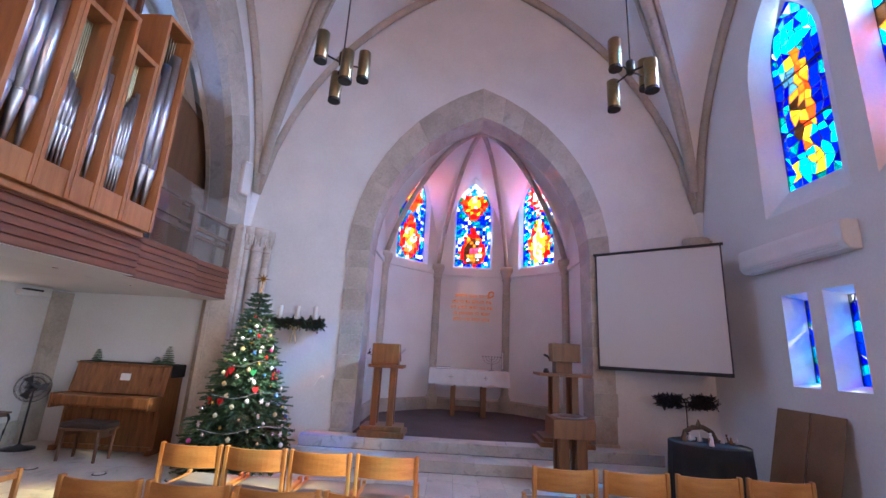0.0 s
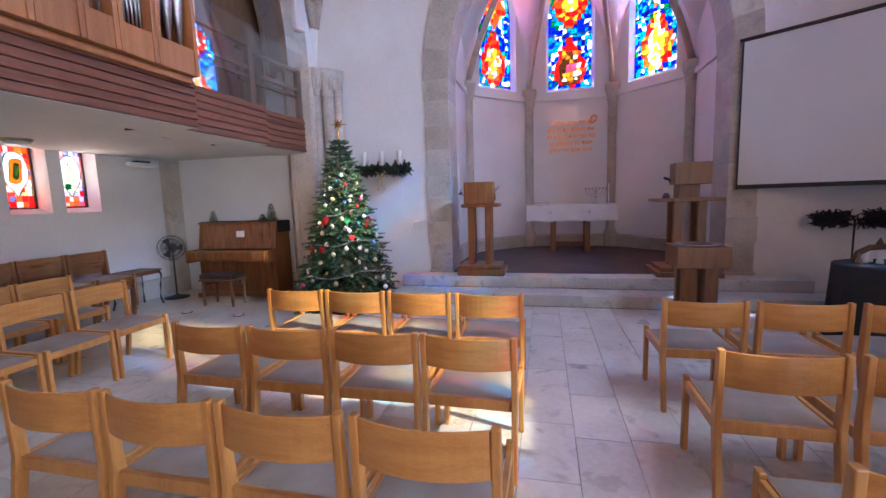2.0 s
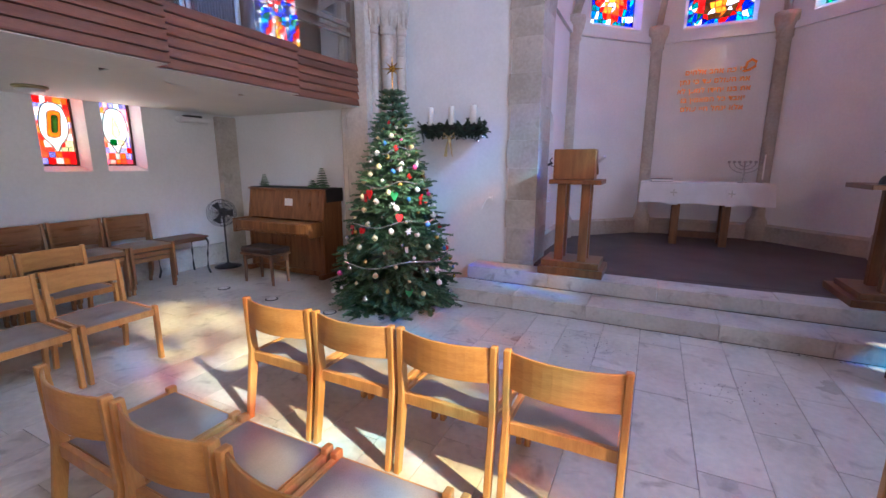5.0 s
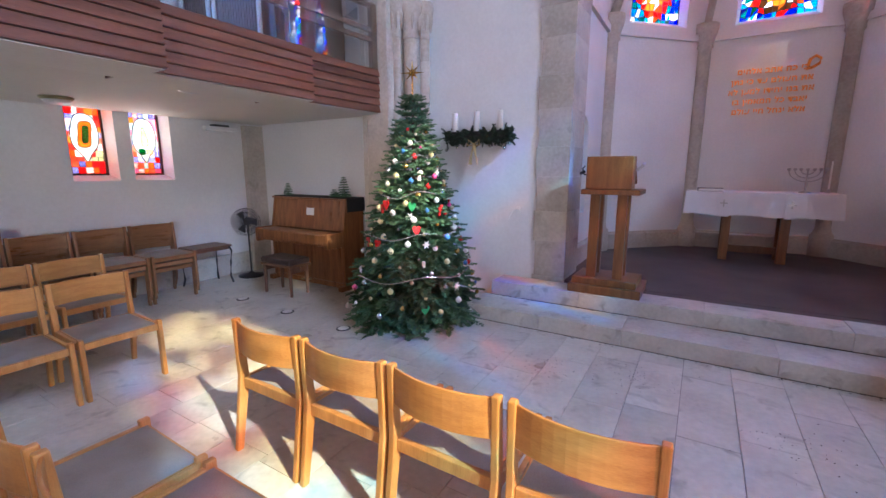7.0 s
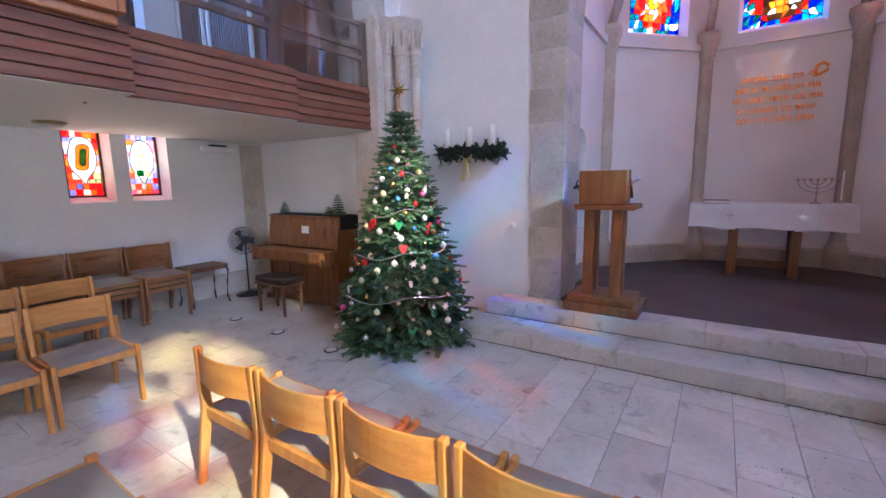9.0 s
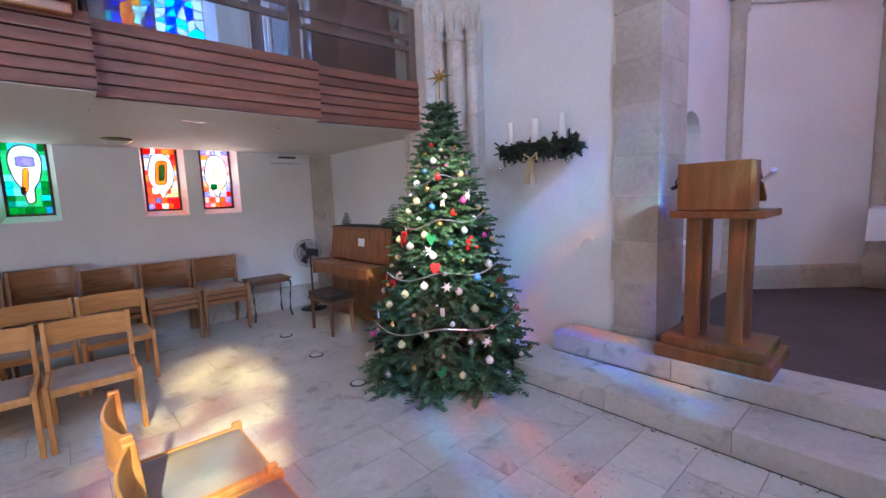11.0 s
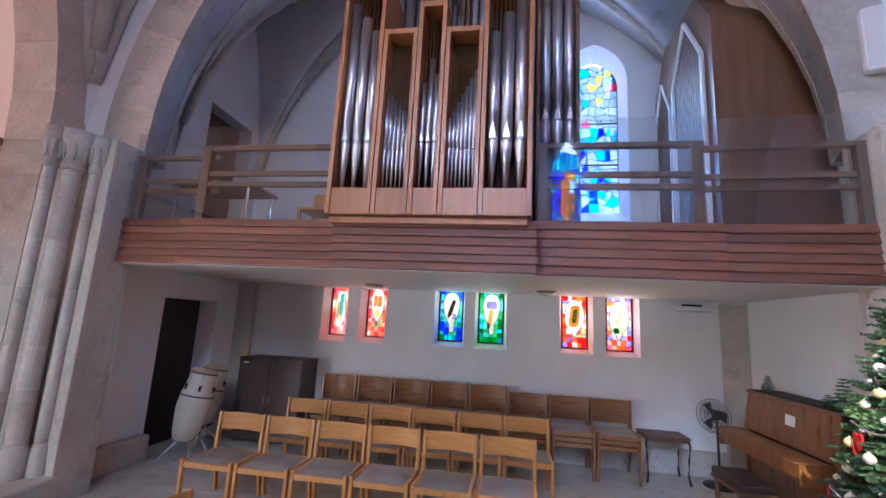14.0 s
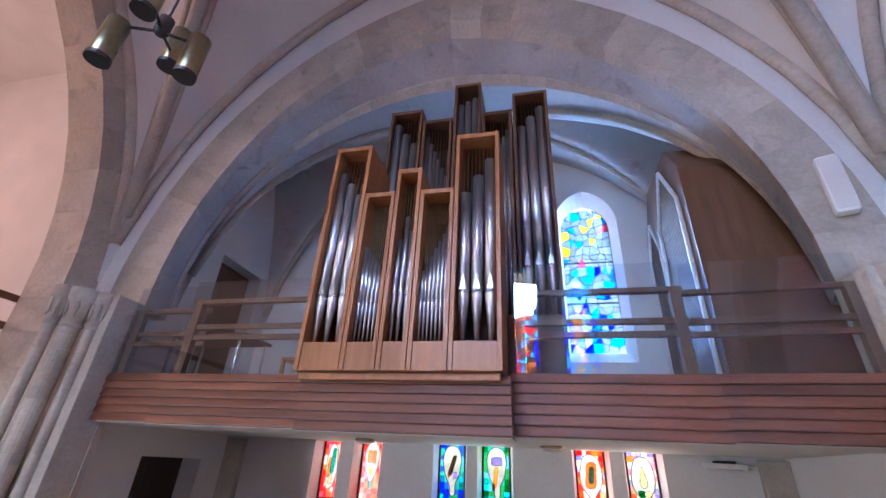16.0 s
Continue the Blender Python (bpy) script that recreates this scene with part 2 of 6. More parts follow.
floor = structure("floor", boxes((-6.9, 5.2, -8.2, 8.4, -0.3, -0.012)), JOINT, "pale travertine slab floor with fine joints", "floor")

# chancel arch wall
yplane = lambda u, v, w: Vector((u, EAST + w, v))
ACX = 0.395                     # axis of the chancel arch
inner = pointed(1.99, 3.36, 6.15, 14, ACX)
structure("wall_east", panel([(-3.9, -0.3), (ACX - 1.99, -0.3)] + inner + [(ACX + 1.99, -0.3), (5.0, -0.3), (5.0, 10.2), (-3.9, 10.2)], [], yplane, 0.55), PLASTER, "white plastered chancel wall with a pointed arch", "wall")
arch = thing("chancel_arch", pose(0, 0, 0), "pointed chancel arch of pale dressed limestone blocks", "arch", kind="structure")


def voussoirs(parent, ins, outs, plane, w0, w1):
    for i in range(len(ins) - 1):
        quad = shrunk([ins[i], ins[i + 1], outs[i + 1], outs[i]], 0.0018)
        part("stone", block(quad, plane, w0, w1), STONE, parent)


n_in, n_out = pointed(1.97, 3.36, 6.13, 9, ACX), pointed(2.36, 3.36, 6.76, 9, ACX - 0.02)
voussoirs(arch, n_in, n_out, yplane, -0.03, 0.56)
for s in (-1, 1):
    z = 0.0
    for k in range(9):
        h = (0.34, 0.42, 0.36, 0.4)[k % 4] if k < 8 else 3.36 - z
        wob = 0.0 if k % 2 else 0.025
        q = rect(min(ACX + s * 1.97, ACX + s * (2.34 + wob)), max(ACX + s * 1.97, ACX + s * (2.34 + wob)), z, z + h)
        part("stone", block(shrunk(q, 0.0018), yplane, -0.03, 0.56), STONE, arch)
        z += h

# apse: half an octagon
AP = [(CX - 2.15, EAST + 0.5), (CX - 2.15, 9.95), (CX - 0.92, 11.2), (CX + 0.92, 11.2), (CX + 2.15, 9.95), (CX + 2.15, EAST + 0.5)]
lancet = lambda hw, z0, zs, za, n=7, cx=0.0: [(cx - hw, z0)] + pointed(hw, zs, za, n, cx) + [(cx + hw, z0)]


def wall_between(name, a, b, z0, z1, thick, holes, label):
    a, b = Vector((*a, 0)), Vector((*b, 0))
    d = (b - a).normalized()
    out = Vector((-d.y, d.x, 0))
    plane = lambda u, v, w: a + d * u + out * w + Vector((0, 0, v))
    structure(name, panel(rect(0, (b - a).length, z0, z1), holes, plane, thick), PLASTER, label, "wall")
    return plane, (b - a).length


AWIN = (0.52, 3.82, 5.5, 6.38)      # opening of an apse window: half width, sill, springing, apex
apse_planes = []
for k in range(5):
    a, b = AP[k], AP[k + 1]
    ln = math.hypot(b[0] - a[0], b[1] - a[1])
    holes = [lancet(*AWIN, 7, ln / 2)] if k in (1, 2, 3) else [lancet(0.28, 1.0, 2.05, 2.32, 5, 0.58)] if k == 0 else []
    plane, ln = wall_between("wall_apse", a, b, -0.3, 7.2, 0.35, holes, "white apse wall with a lancet opening" if holes else "white plain apse side wall")
    apse_planes.append((plane, ln))

# apse vault: webs that rise from the wall heads to the crown behind the arch
AC = Vector((CX, EAST + 1.2, 6.55))
bm = bmesh.new()
for k in range(5):
    a, b = Vector((*AP[k], 0)), Vector((*AP[k + 1], 0))
    rows = []
    for i in range(9):
        f = i / 8
        row = []
        for j in range(9):
            p = a.lerp(b, j / 8)
            e = abs(j / 8 - 0.5) * 2
            low = 4.3 + (1 - e ** 1.6) * (2.14 if k in (1, 2, 3) else 0.6)
            q = p.lerp(Vector((AC.x, AC.y, 0)), f)
            row.append(bm.verts.new((q.x, q.y, low + (AC.z - low) * math.sin(f * math.pi / 2) ** 0.9)))
        rows.append(row)
    for i in range(8):
        for j in range(8):
            bm.faces.new((rows[i][j], rows[i][j + 1], rows[i + 1][j + 1], rows[i + 1][j]))
bmesh.ops.remove_doubles(bm, verts=bm.verts, dist=0.001)
structure("ceiling_apse", bm, PLASTER, "white plastered rib vault over the apse", "ceiling", smooth=True)
ribs = thing("apse_ribs", pose(0, 0, 0), "slender stone columns and ribs of the apse", "ribs", kind="structure")
for k in (1, 2, 3, 4):
    x, y = AP[k]
    p = Vector((x, y, 0))
    inw = (Vector((CX, 9.2, 0)) - p).normalized()
    base = p + inw * 0.05
    bm = lathe(bmesh.new(), [(0.15, 0.3), (0.15, 0.62), (0.11, 0.68), (0.095, 0.75), (0.095, 3.5), (0.12, 3.53), (0.11, 3.58), (0.16, 3.74), (0.17, 3.8), (0.17, 3.88)], 14, (base.x, base.y, 0))
    part("column", bm, STONE, ribs, smooth=True)
    pts = []
    for i in range(15):
        f = i / 14
        q = base.lerp(Vector((AC.x, AC.y, 0)), f)
        pts.append((q.x, q.y, 3.85 + (AC.z - 3.9) * math.sin(f * math.pi / 2) ** 0.8))
    part("rib", sweep(bmesh.new(), pts, 0.055, 0.07), STONE, ribs, smooth=True)
# string course under the windows and the plinth
bm = bmesh.new()
for k in range(5):
    plane, ln = apse_planes[k]
    for z0, z1, d in ((3.62, 3.72, 0.05),):
        q = [plane(0, z0, -d), plane(ln, z0, -d), plane(ln, z1, -d), plane(0, z1, -d), plane(0, z0, 0.02), plane(ln, z0, 0.02), plane(ln, z1, 0.02), plane(0, z1, 0.02)]
        v = [bm.verts.new(p) for p in q]
        for f in ((0, 1, 2, 3), (7, 6, 5, 4), (0, 4, 5, 1), (3, 2, 6, 7), (0, 3, 7, 4), (1, 5, 6, 2)):
            bm.faces.new([v[i] for i in f])
structure("trim_apse", bm, PLASTER, "moulded string course below the apse windows", "trim")
bm = bmesh.new()
for k in range(5):
    plane, ln = apse_planes[k]
    q = [plane(0, 0.3, -0.06), plane(ln, 0.3, -0.06), plane(ln, 0.55, -0.06), plane(0, 0.55, -0.06), plane(0, 0.3, 0.02), plane(ln, 0.3, 0.02), plane(ln, 0.6, 0.02), plane(0, 0.6, 0.02)]
    v = [bm.verts.new(p) for p in q]
    for f in ((0, 1, 2, 3), (7, 6, 5, 4), (0, 4, 5, 1), (3, 2, 6, 7), (0, 3, 7, 4), (1, 5, 6, 2)):
        bm.faces.new([v[i] for i in f])
structure("baseboard_apse", bm, STONE, "limestone plinth round the apse", "baseboard")

# south wall with tall lancets and small twin windows
xplane = lambda u, v, w: Vector((SOUTH + w, u, v))
# Second and third lancets are added, placed where the indoor sun patches point back.
TALL = [(5.5, 5.42, 0.67, 0.43, 0.0, 0.0), (3.98, 3.98, 0.46, 0.40, 0.5, 0.0), (2.1, 2.1, 0.78, 0.64, 0.0, 0.65)]       # glass axis, mouth axis, half mouth, half glass, extra height above and below
SMALL = [(5.79, 0.21), (5.15, 0.21)]
holes = [lancet(mh, 3.73 - dn, 5.8 + up, 7.2 + up, 7, my) for cy, my, mh, gh, up, dn in TALL] + [rect(cy - hw, cy + hw, 1.45, 2.62) for cy, hw in SMALL]
structure("wall_south", panel([(EAST + 0.5, -0.3), (EAST + 0.5, 10.2), (WEST - 0.6, 10.2), (WEST - 0.6, -0.3)], holes, xplane, 0.55), PLASTER, "white plastered wall with deep stained glass windows", "wall")

# organ arch wall between the crossing and the side chapel
nplane = lambda u, v, w: Vector((NORTH - w, u, v))
AY = 3.39                       # axis of the organ arch
o_hole = pointed(3.9, 3.5, 8.36, 14, AY)
structure("wall_north", panel([(WEST - 0.6, -0.3), (AY - 3.78, -0.3), (AY - 3.78, 3.5)] + o_hole + [(AY + 3.78, 3.5), (AY + 3.78, -0.3), (EAST + 0.5, -0.3), (EAST + 0.5, 10.2), (WEST - 0.6, 10.2)], [], nplane, 0.3), PLASTER, "white plastered wall above the wide organ arch", "wall")
oarch = thing("organ_arch", pose(0, 0, 0), "wide pointed arch of pale limestone blocks before the organ", "arch", kind="structure")


def loft(front, back, plane, w0, w1):
    """A stone whose back outline differs from its front one."""
    bm = bmesh.new()
    f = [[bm.verts.new(plane(u, v, w)) for u, v in q] for q, w in ((front, w0), (back, w1))]
    bm.faces.new(f[0]), bm.faces.new(f[1][::-1])
    for i in range(4):
        bm.faces.new((f[0][i], f[1][i], f[1][(i + 1) % 4], f[0][(i + 1) % 4]))
    return bm


A1, A2 = pointed(3.39, 3.5, 7.74, 13, AY), pointed(3.98, 3.5, 8.45, 13, AY)
B1 = [(AY - 3.64 * math.cos(math.pi * i / 26), 3.5 + 3.48 * math.sin(math.pi * i / 26)) for i in range(27)]
between = lambda p, q, f: (p[0] + (q[0] - p[0]) * f, p[1] + (q[1] - p[1]) * f)
for i in range(26):
    for f0, f1, inn in ((0.0, 0.27, 0.0), (0.84, 1.0, 0.012)):
        ends = []
        for f in (f0, f1):
            a, b = between(A1[i], B1[i], f), between(A1[i + 1], B1[i + 1], f)
            a, b = between(a, A2[i], -inn), between(b, A2[i + 1], -inn)
            ends.append(shrunk([a, b, A2[i + 1], A2[i]], 0.0015))
        part("stone", loft(ends[0], ends[1], nplane, -0.04 + 0.56 * f0, -0.04 + 0.56 * f1), STONE, oarch)
# Soffit strip between the stone rings; the shade up there is in its colour.
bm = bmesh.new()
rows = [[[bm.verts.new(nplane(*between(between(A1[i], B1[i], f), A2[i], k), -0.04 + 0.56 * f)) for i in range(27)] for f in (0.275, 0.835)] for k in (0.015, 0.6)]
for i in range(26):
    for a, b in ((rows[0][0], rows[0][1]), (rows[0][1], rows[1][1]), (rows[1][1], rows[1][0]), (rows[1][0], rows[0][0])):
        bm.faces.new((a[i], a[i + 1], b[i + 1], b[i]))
part("soffit", bm, DIM_GREY, oarch, "grey plastered soffit between two stone rings, shade in its colour", smooth=False)
for s in (-1, 1):
    for k in range(9):
        a, b, c = AY + s * 3.39, AY + s * 3.98, AY + s * 3.62
        z0, z1 = k * 0.3889, (k + 1) * 0.3889
        fq, bq = rect(min(a, b), max(a, b), z0, z1), rect(min(c, b), max(c, b), z0, z1)
        part("stone", loft(shrunk(fq, 0.0015), shrunk(bq, 0.0015), nplane, -0.04, 0.22), STONE, oarch)

# crossing vault
VX, VY = (SOUTH - NORTH) / 2, (EAST - WEST) / 2
VCX, VCY = (SOUTH + NORTH) / 2, (EAST + WEST) / 2


def vault_profile(d, hw, spring, crown):
    h = crown - spring
    r = (hw * hw + h * h) / (2 * hw)
    c = r - hw
    k = min(abs(d), hw) + c
    return spring + math.sqrt(max(0.0, r * r - k * k))


bm = bmesh.new()
N = 48
grid = [[bm.verts.new((VCX + VX * (2 * i / N - 1), VCY + VY * (2 * j / N - 1), max(vault_profile(VX * (2 * i / N - 1), VX, SPRING, CROWN), vault_profile(VY * (2 * j / N - 1), VY, SPRING, CROWN)))) for j in range(N + 1)] for i in range(N + 1)]
for i in range(N):
    for j in range(N):
        bm.faces.new((grid[i][j], grid[i + 1][j], grid[i + 1][j + 1], grid[i][j + 1]))
structure("ceiling_crossing", bm, PLASTER, "white plastered groin vault over the crossing", "ceiling", smooth=True)
cribs = thing("vault_ribs", pose(0, 0, 0), "pale stone ribs of the crossing vault", "ribs", kind="structure")
for sx in (-1, 1):
    for sy in (-1, 1):
        pts = []
        for i in range(25):
            f = i / 24
            dx, dy = sx * VX * (1 - f) * 0.97, sy * VY * (1 - f) * 0.97
            pts.append((VCX + dx, VCY + dy, max(vault_profile(dx, VX, SPRING, CROWN), vault_profile(dy, VY, SPRING, CROWN)) - 0.05))
        part("rib", sweep(bmesh.new(), pts, 0.09, 0.12), STONE, cribs, smooth=True)
        across = Vector((-sy * VY, sx * VX, 0)).normalized()
        for o in (-0.13, 0.13):
            side = [Vector(p) + across * o * min(1.0, 0.35 + 2.2 * k / 24) + Vector((0, 0, 0.05)) for k, p in enumerate(pts)]
            part("roll_moulding", sweep(bmesh.new(), side, 0.042, 0.06), STONE, cribs, smooth=True)
for sx, sy in ((0, 1), (1, 0), (0, -1), (-1, 0)):
    hw = VX if sy else VY
    pts = []
    for i in range(41):
        d = hw * (2 * i / 40 - 1) * 0.985
        z = vault_profile(d, hw, SPRING, CROWN) - 0.04
        pts.append((VCX + d, VCY + sy * (VY - 0.06), z) if sy else (VCX + sx * (VX - 0.06), VCY + d, z))
    part("rib", sweep(bmesh.new(), pts, 0.07, 0.09), STONE, cribs, smooth=True)

# clustered piers in the corners
def pier(x, y, sx, sy, low=0.0, back=0.0):
    t = thing("clustered_pier", pose(x, y, 0), "clustered limestone pier with carved capitals", "pier", "piers of the crossing", "structure")
    if back:
        part("respond", boxes((-back * sx, 0.03, min(-0.42 * sy, 0.44 * sy), max(-0.42 * sy, 0.44 * sy), 0, 3.5)), STONE, t, bevel=0.01)
    shafts = ((0.15, 0.13, 0.088), (0.28, 0.03, 0.056), (0.04, 0.27, 0.056))
    for ox, oy, r in shafts:
        cuts = [low + 0.56, low + 1.02, low + 1.42, low + 1.94, low + 2.40, 2.86, 3.10] if low < 0.5 else [low + 0.56, 3.10]
        prof = [(r * 1.5, low), (r * 1.5, low + 0.35), (r * 1.25, low + 0.42), (r * 1.35, low + 0.47), (r, low + 0.555)]
        part("base", lathe(bmesh.new(), prof, 16, (sx * ox, sy * oy, 0)), STONE, t, smooth=True)
        for z0, z1 in zip(cuts, cuts[1:]):
            part("drum", lathe(bmesh.new(), [(0.01, z0), (r - 0.004, z0), (r, z0 + 0.006), (r, z1 - 0.006), (r - 0.004, z1), (0.01, z1)], 18, (sx * ox, sy * oy, 0)), STONE, t)
        prof = [(r, 3.1), (r * 1.25, 3.13), (r * 1.05, 3.16), (r * 1.25, 3.26), (r * 1.7, 3.38), (r * 1.8, 3.41), (r * 1.8, 3.5)]
        part("capital", lathe(bmesh.new(), prof, 16, (sx * ox, sy * oy, 0)), STONE, t, smooth=True)
        for k in range(8):
            an = k * math.pi / 4
            lx, ly = sx * ox + math.cos(an) * r * 1.3, sy * oy + math.sin(an) * r * 1.3
            b2 = lathe(bmesh.new(), [(0.008, 3.19), (0.018, 3.25), (0.026, 3.33), (0.03, 3.36), (0.01, 3.39)], 6, (lx, ly, 0))
            part("leaf", b2, STONE, t, smooth=True)
    part("pedestal", boxes((min(0, sx * 0.5), max(0, sx * 0.5), min(0, sy * 0.5), max(0, sy * 0.5), 0, 0.28)) if low == 0 else boxes((min(0, sx * 0.3), max(0, sx * 0.3), min(0, sy * 0.3), max(0, sy * 0.3), low - 0.3, low)), STONE, t, bevel=0.02)
    return t


pier(NORTH + 0.33, EAST - 0.42, 1, -1, back=0.37)
pier(NORTH + 0.33, WEST + 0.45, 1, 1, back=0.37)
corbel = thing("corbel", pose(SOUTH - 0.28, EAST - 0.28, 3.42), "carved limestone corbel below the vault rib", "corbel", kind="structure")
part("cone", lathe(bmesh.new(), [(0.02, -0.1), (0.08, -0.04), (0.1, 0.03), (0.15, 0.12), (0.2, 0.22), (0.21, 0.24), (0.21, 0.34)], 12), STONE, corbel, smooth=True)
part("bracket", boxes((-0.02, 0.28, -0.02, 0.28, 0.2, 0.34)), STONE, corbel, bevel=0.02)
pier(SOUTH, WEST, -1, 1)

# side chapel under and behind the gallery
bplane = lambda u, v, w: Vector((BACK - w, u, v))
PAIRS = [(1.10, 1.42), (1.72, 2.06), (2.90, 3.29), (3.52, 3.92), (4.77, 5.16), (5.41, 5.80)]
low_holes = [rect(a - 0.04, b + 0.04, 1.47, 2.22 + 0.14) for a, b in PAIRS]
low_holes[0:2] = [rect(a - 0.06, b + 0.03, 1.45, 2.29) for a, b in PAIRS[:2]]
structure("wall_chapel", panel([(CHAPEL[0] - 0.3, -0.3), (CHAPEL[1] + 0.3, -0.3), (CHAPEL[1] + 0.3, 8.2), (CHAPEL[0] - 0.3, 8.2)], low_holes + [lancet(0.50, 3.45, 5.75, 6.4, 7, 5.25)], bplane, 0.4), PLASTER, "white chapel wall with small stained glass windows", "wall")
eplane = lambda u, v, w: Vector((u, CHAPEL[1] + w, v))
structure("wall_piano", panel(rect(BACK - 0.3, NORTH - 0.1, -0.3, 8.2), [], eplane, 0.4), PLASTER, "white chapel end wall behind the piano", "wall")
wplane = lambda u, v, w: Vector((u, CHAPEL[0] - w, v))
structure("wall_door", panel(rect(BACK - 0.3, NORTH - 0.1, -0.3, 8.2), [rect(-5.9, -4.87, 0.0, 1.96), rect(-6.15, -5.15, GALLERY, 4.85)], wplane, 0.4), PLASTER, "white chapel end wall with a deep doorway", "wall")
DOOR = mottled("near black door wood", (0.022, 0.011, 0.008), (0.05, 0.026, 0.017), 2.5, 30, 0.5, 0.06, stretch=(8, 8, 0.8))
tagged(part("door_1", boxes((-5.9, -4.87, CHAPEL[0] - 0.36, CHAPEL[0] - 0.30, 0, 1.96)), DOOR, bevel=0.005), "dark stained wooden door in a deep reveal", "door", kind="structure")
tagged(part("door_2", boxes((-6.15, -5.15, CHAPEL[0] - 0.30, CHAPEL[0] - 0.24, GALLERY, 4.85)), DARKOAK, bevel=0.005), "dark wooden door on the organ gallery", "door", kind="structure")
for y0, y1 in ((6.88, 7.2), (CHAPEL[0], -0.1)):
    structure("trim_pilaster", boxes((BACK, BACK + 0.1, y0, y1, 0, SOFFIT_Z)), STONE, "flat limestone pilaster in the chapel corner", "trim", bevel=0.01)
structure("baseboard_chapel", boxes((BACK, BACK + 0.05, -0.1, 6.88, 0, 0.32)), STEP, "pale stone skirting along the chapel wall", "baseboard", bevel=0.01)
structure("baseboard_door", boxes((-4.85, NORTH - 0.3, CHAPEL[0], CHAPEL[0] + 0.12, 0, 0.3)), STONE, "rough limestone plinth beside the doorway", "baseboard", bevel=0.02)
structure("ceiling_chapel", boxes((BACK, -3.75, CHAPEL[0], CHAPEL[1], SOFFIT_Z + 0.03, GALLERY - 0.02)), SOFFIT, "smooth cream ceiling below the organ gallery", "ceiling")
# chapel vault
bm = bmesh.new()
GX0, GX1 = BACK, NORTH - 0.75
M = 32
gx, gy = (GX1 - GX0) / 2, 3.8
rows = []
for i in range(M + 1):
    row = []
    for j in range(M + 1):
        x, y = GX0 + (GX1 - GX0) * i / M, CY + gy * (2 * j / M - 1)
        fa = 3.5 + 3.9 * math.sqrt(max(0, 1 - ((y - CY) / gy) ** 2))
        fb = vault_profile(x - (GX0 + GX1) / 2, gx, 3.5, 7.4)
        row.append(bm.verts.new((x, y, max(fa, fb))))
    rows.append(row)
for i in range(M):
    for j in range(M):
        bm.faces.new((rows[i][j], rows[i + 1][j], rows[i + 1][j + 1], rows[i][j + 1]))
structure("ceiling_gallery", bm, VAULT, "grey plastered vault above the organ gallery", "ceiling", smooth=True)
gribs = thing("gallery_ribs", pose(0, 0, 0), "thin plaster ribs of the gallery vault", "ribs", kind="structure")
for sx in (-1, 1):
    for sy in (-1, 1):
        pts = []
        for i in range(21):
            f = i / 20
            dx, dy = sx * gx * (1 - f) * 0.98, sy * gy * (1 - f) * 0.98
            fa = 3.5 + 3.9 * math.sqrt(max(0, 1 - (dy / gy) ** 2))
            pts.append(((GX0 + GX1) / 2 + dx, CY + dy, max(fa, vault_profile(dx, gx, 3.5, 7.4)) - 0.03))
        part("rib", sweep(bmesh.new(), pts, 0.05, 0.06), STONE, gribs, smooth=True)

# nave behind: arch, side walls, gallery, end wall
wnplane = lambda u, v, w: Vector((u, WEST - w, v))
n_arch = pointed(3.95, 3.5, 8.9, 14, CX)
structure("wall_west", panel([(-4.6, -0.3), (CX - 3.95, -0.3)] + n_arch + [(CX + 3.95, -0.3), (5.0, -0.3), (5.0, 10.2), (-4.6, 10.2)], [], wnplane, 0.5), PLASTER, "white wall with a wide pointed nave arch", "wall")
narch = thing("nave_arch", pose(0, 0, 0), "pointed nave arch of pale limestone blocks", "arch", kind="structure")
voussoirs(narch, pointed(3.93, 3.5, 8.88, 13, CX), pointed(4.3, 3.5, 9.3, 13, CX), wnplane, -0.04, 0.52)
for s in (-1, 1):
    for k in range(9):
        q = rect(min(CX + s * 3.93, CX + s * 4.3), max(CX + s * 3.93, CX + s * 4.3), k * 0.3889, (k + 1) * 0.3889)
        part("stone", block(shrunk(q, 0.0018), wnplane, -0.04, 0.52), STONE, narch)
structure("wall_nave_north", panel(rect(-8.4, WEST - 0.6, -0.3, 9.0), [], lambda u, v, w: Vector((-4.3 - w, u, v)), 0.4), PLASTER, "white nave wall warmed by window light", "wall")
structure("wall_nave_south", panel(rect(-8.4, WEST - 0.6, -0.3, 9.0), [], lambda u, v, w: Vector((5.0 + w, u, v)), 0.4), PLASTER, "white plain nave wall", "wall")
structure("wall_nave_west", panel(rect(-4.7, 5.4, -0.3, 9.0), [], lambda u, v, w: Vector((u, -8.0 - w, v)), 0.4), PLASTER, "white plain nave end wall", "wall")
structure("ceiling_nave", boxes((-4.7, 5.4, -8.4, WEST - 0.55, 8.9, 9.1)), PLASTER, "white plain nave ceiling", "ceiling")
# Out-of-view slab over the vaults, added so that no sun leaks in.
structure("roof", boxes((-7.2, 5.6, -8.6, 12.2, 10.2, 10.5)), STONE, "plain unseen roof slab added to keep the sun out", "roof")



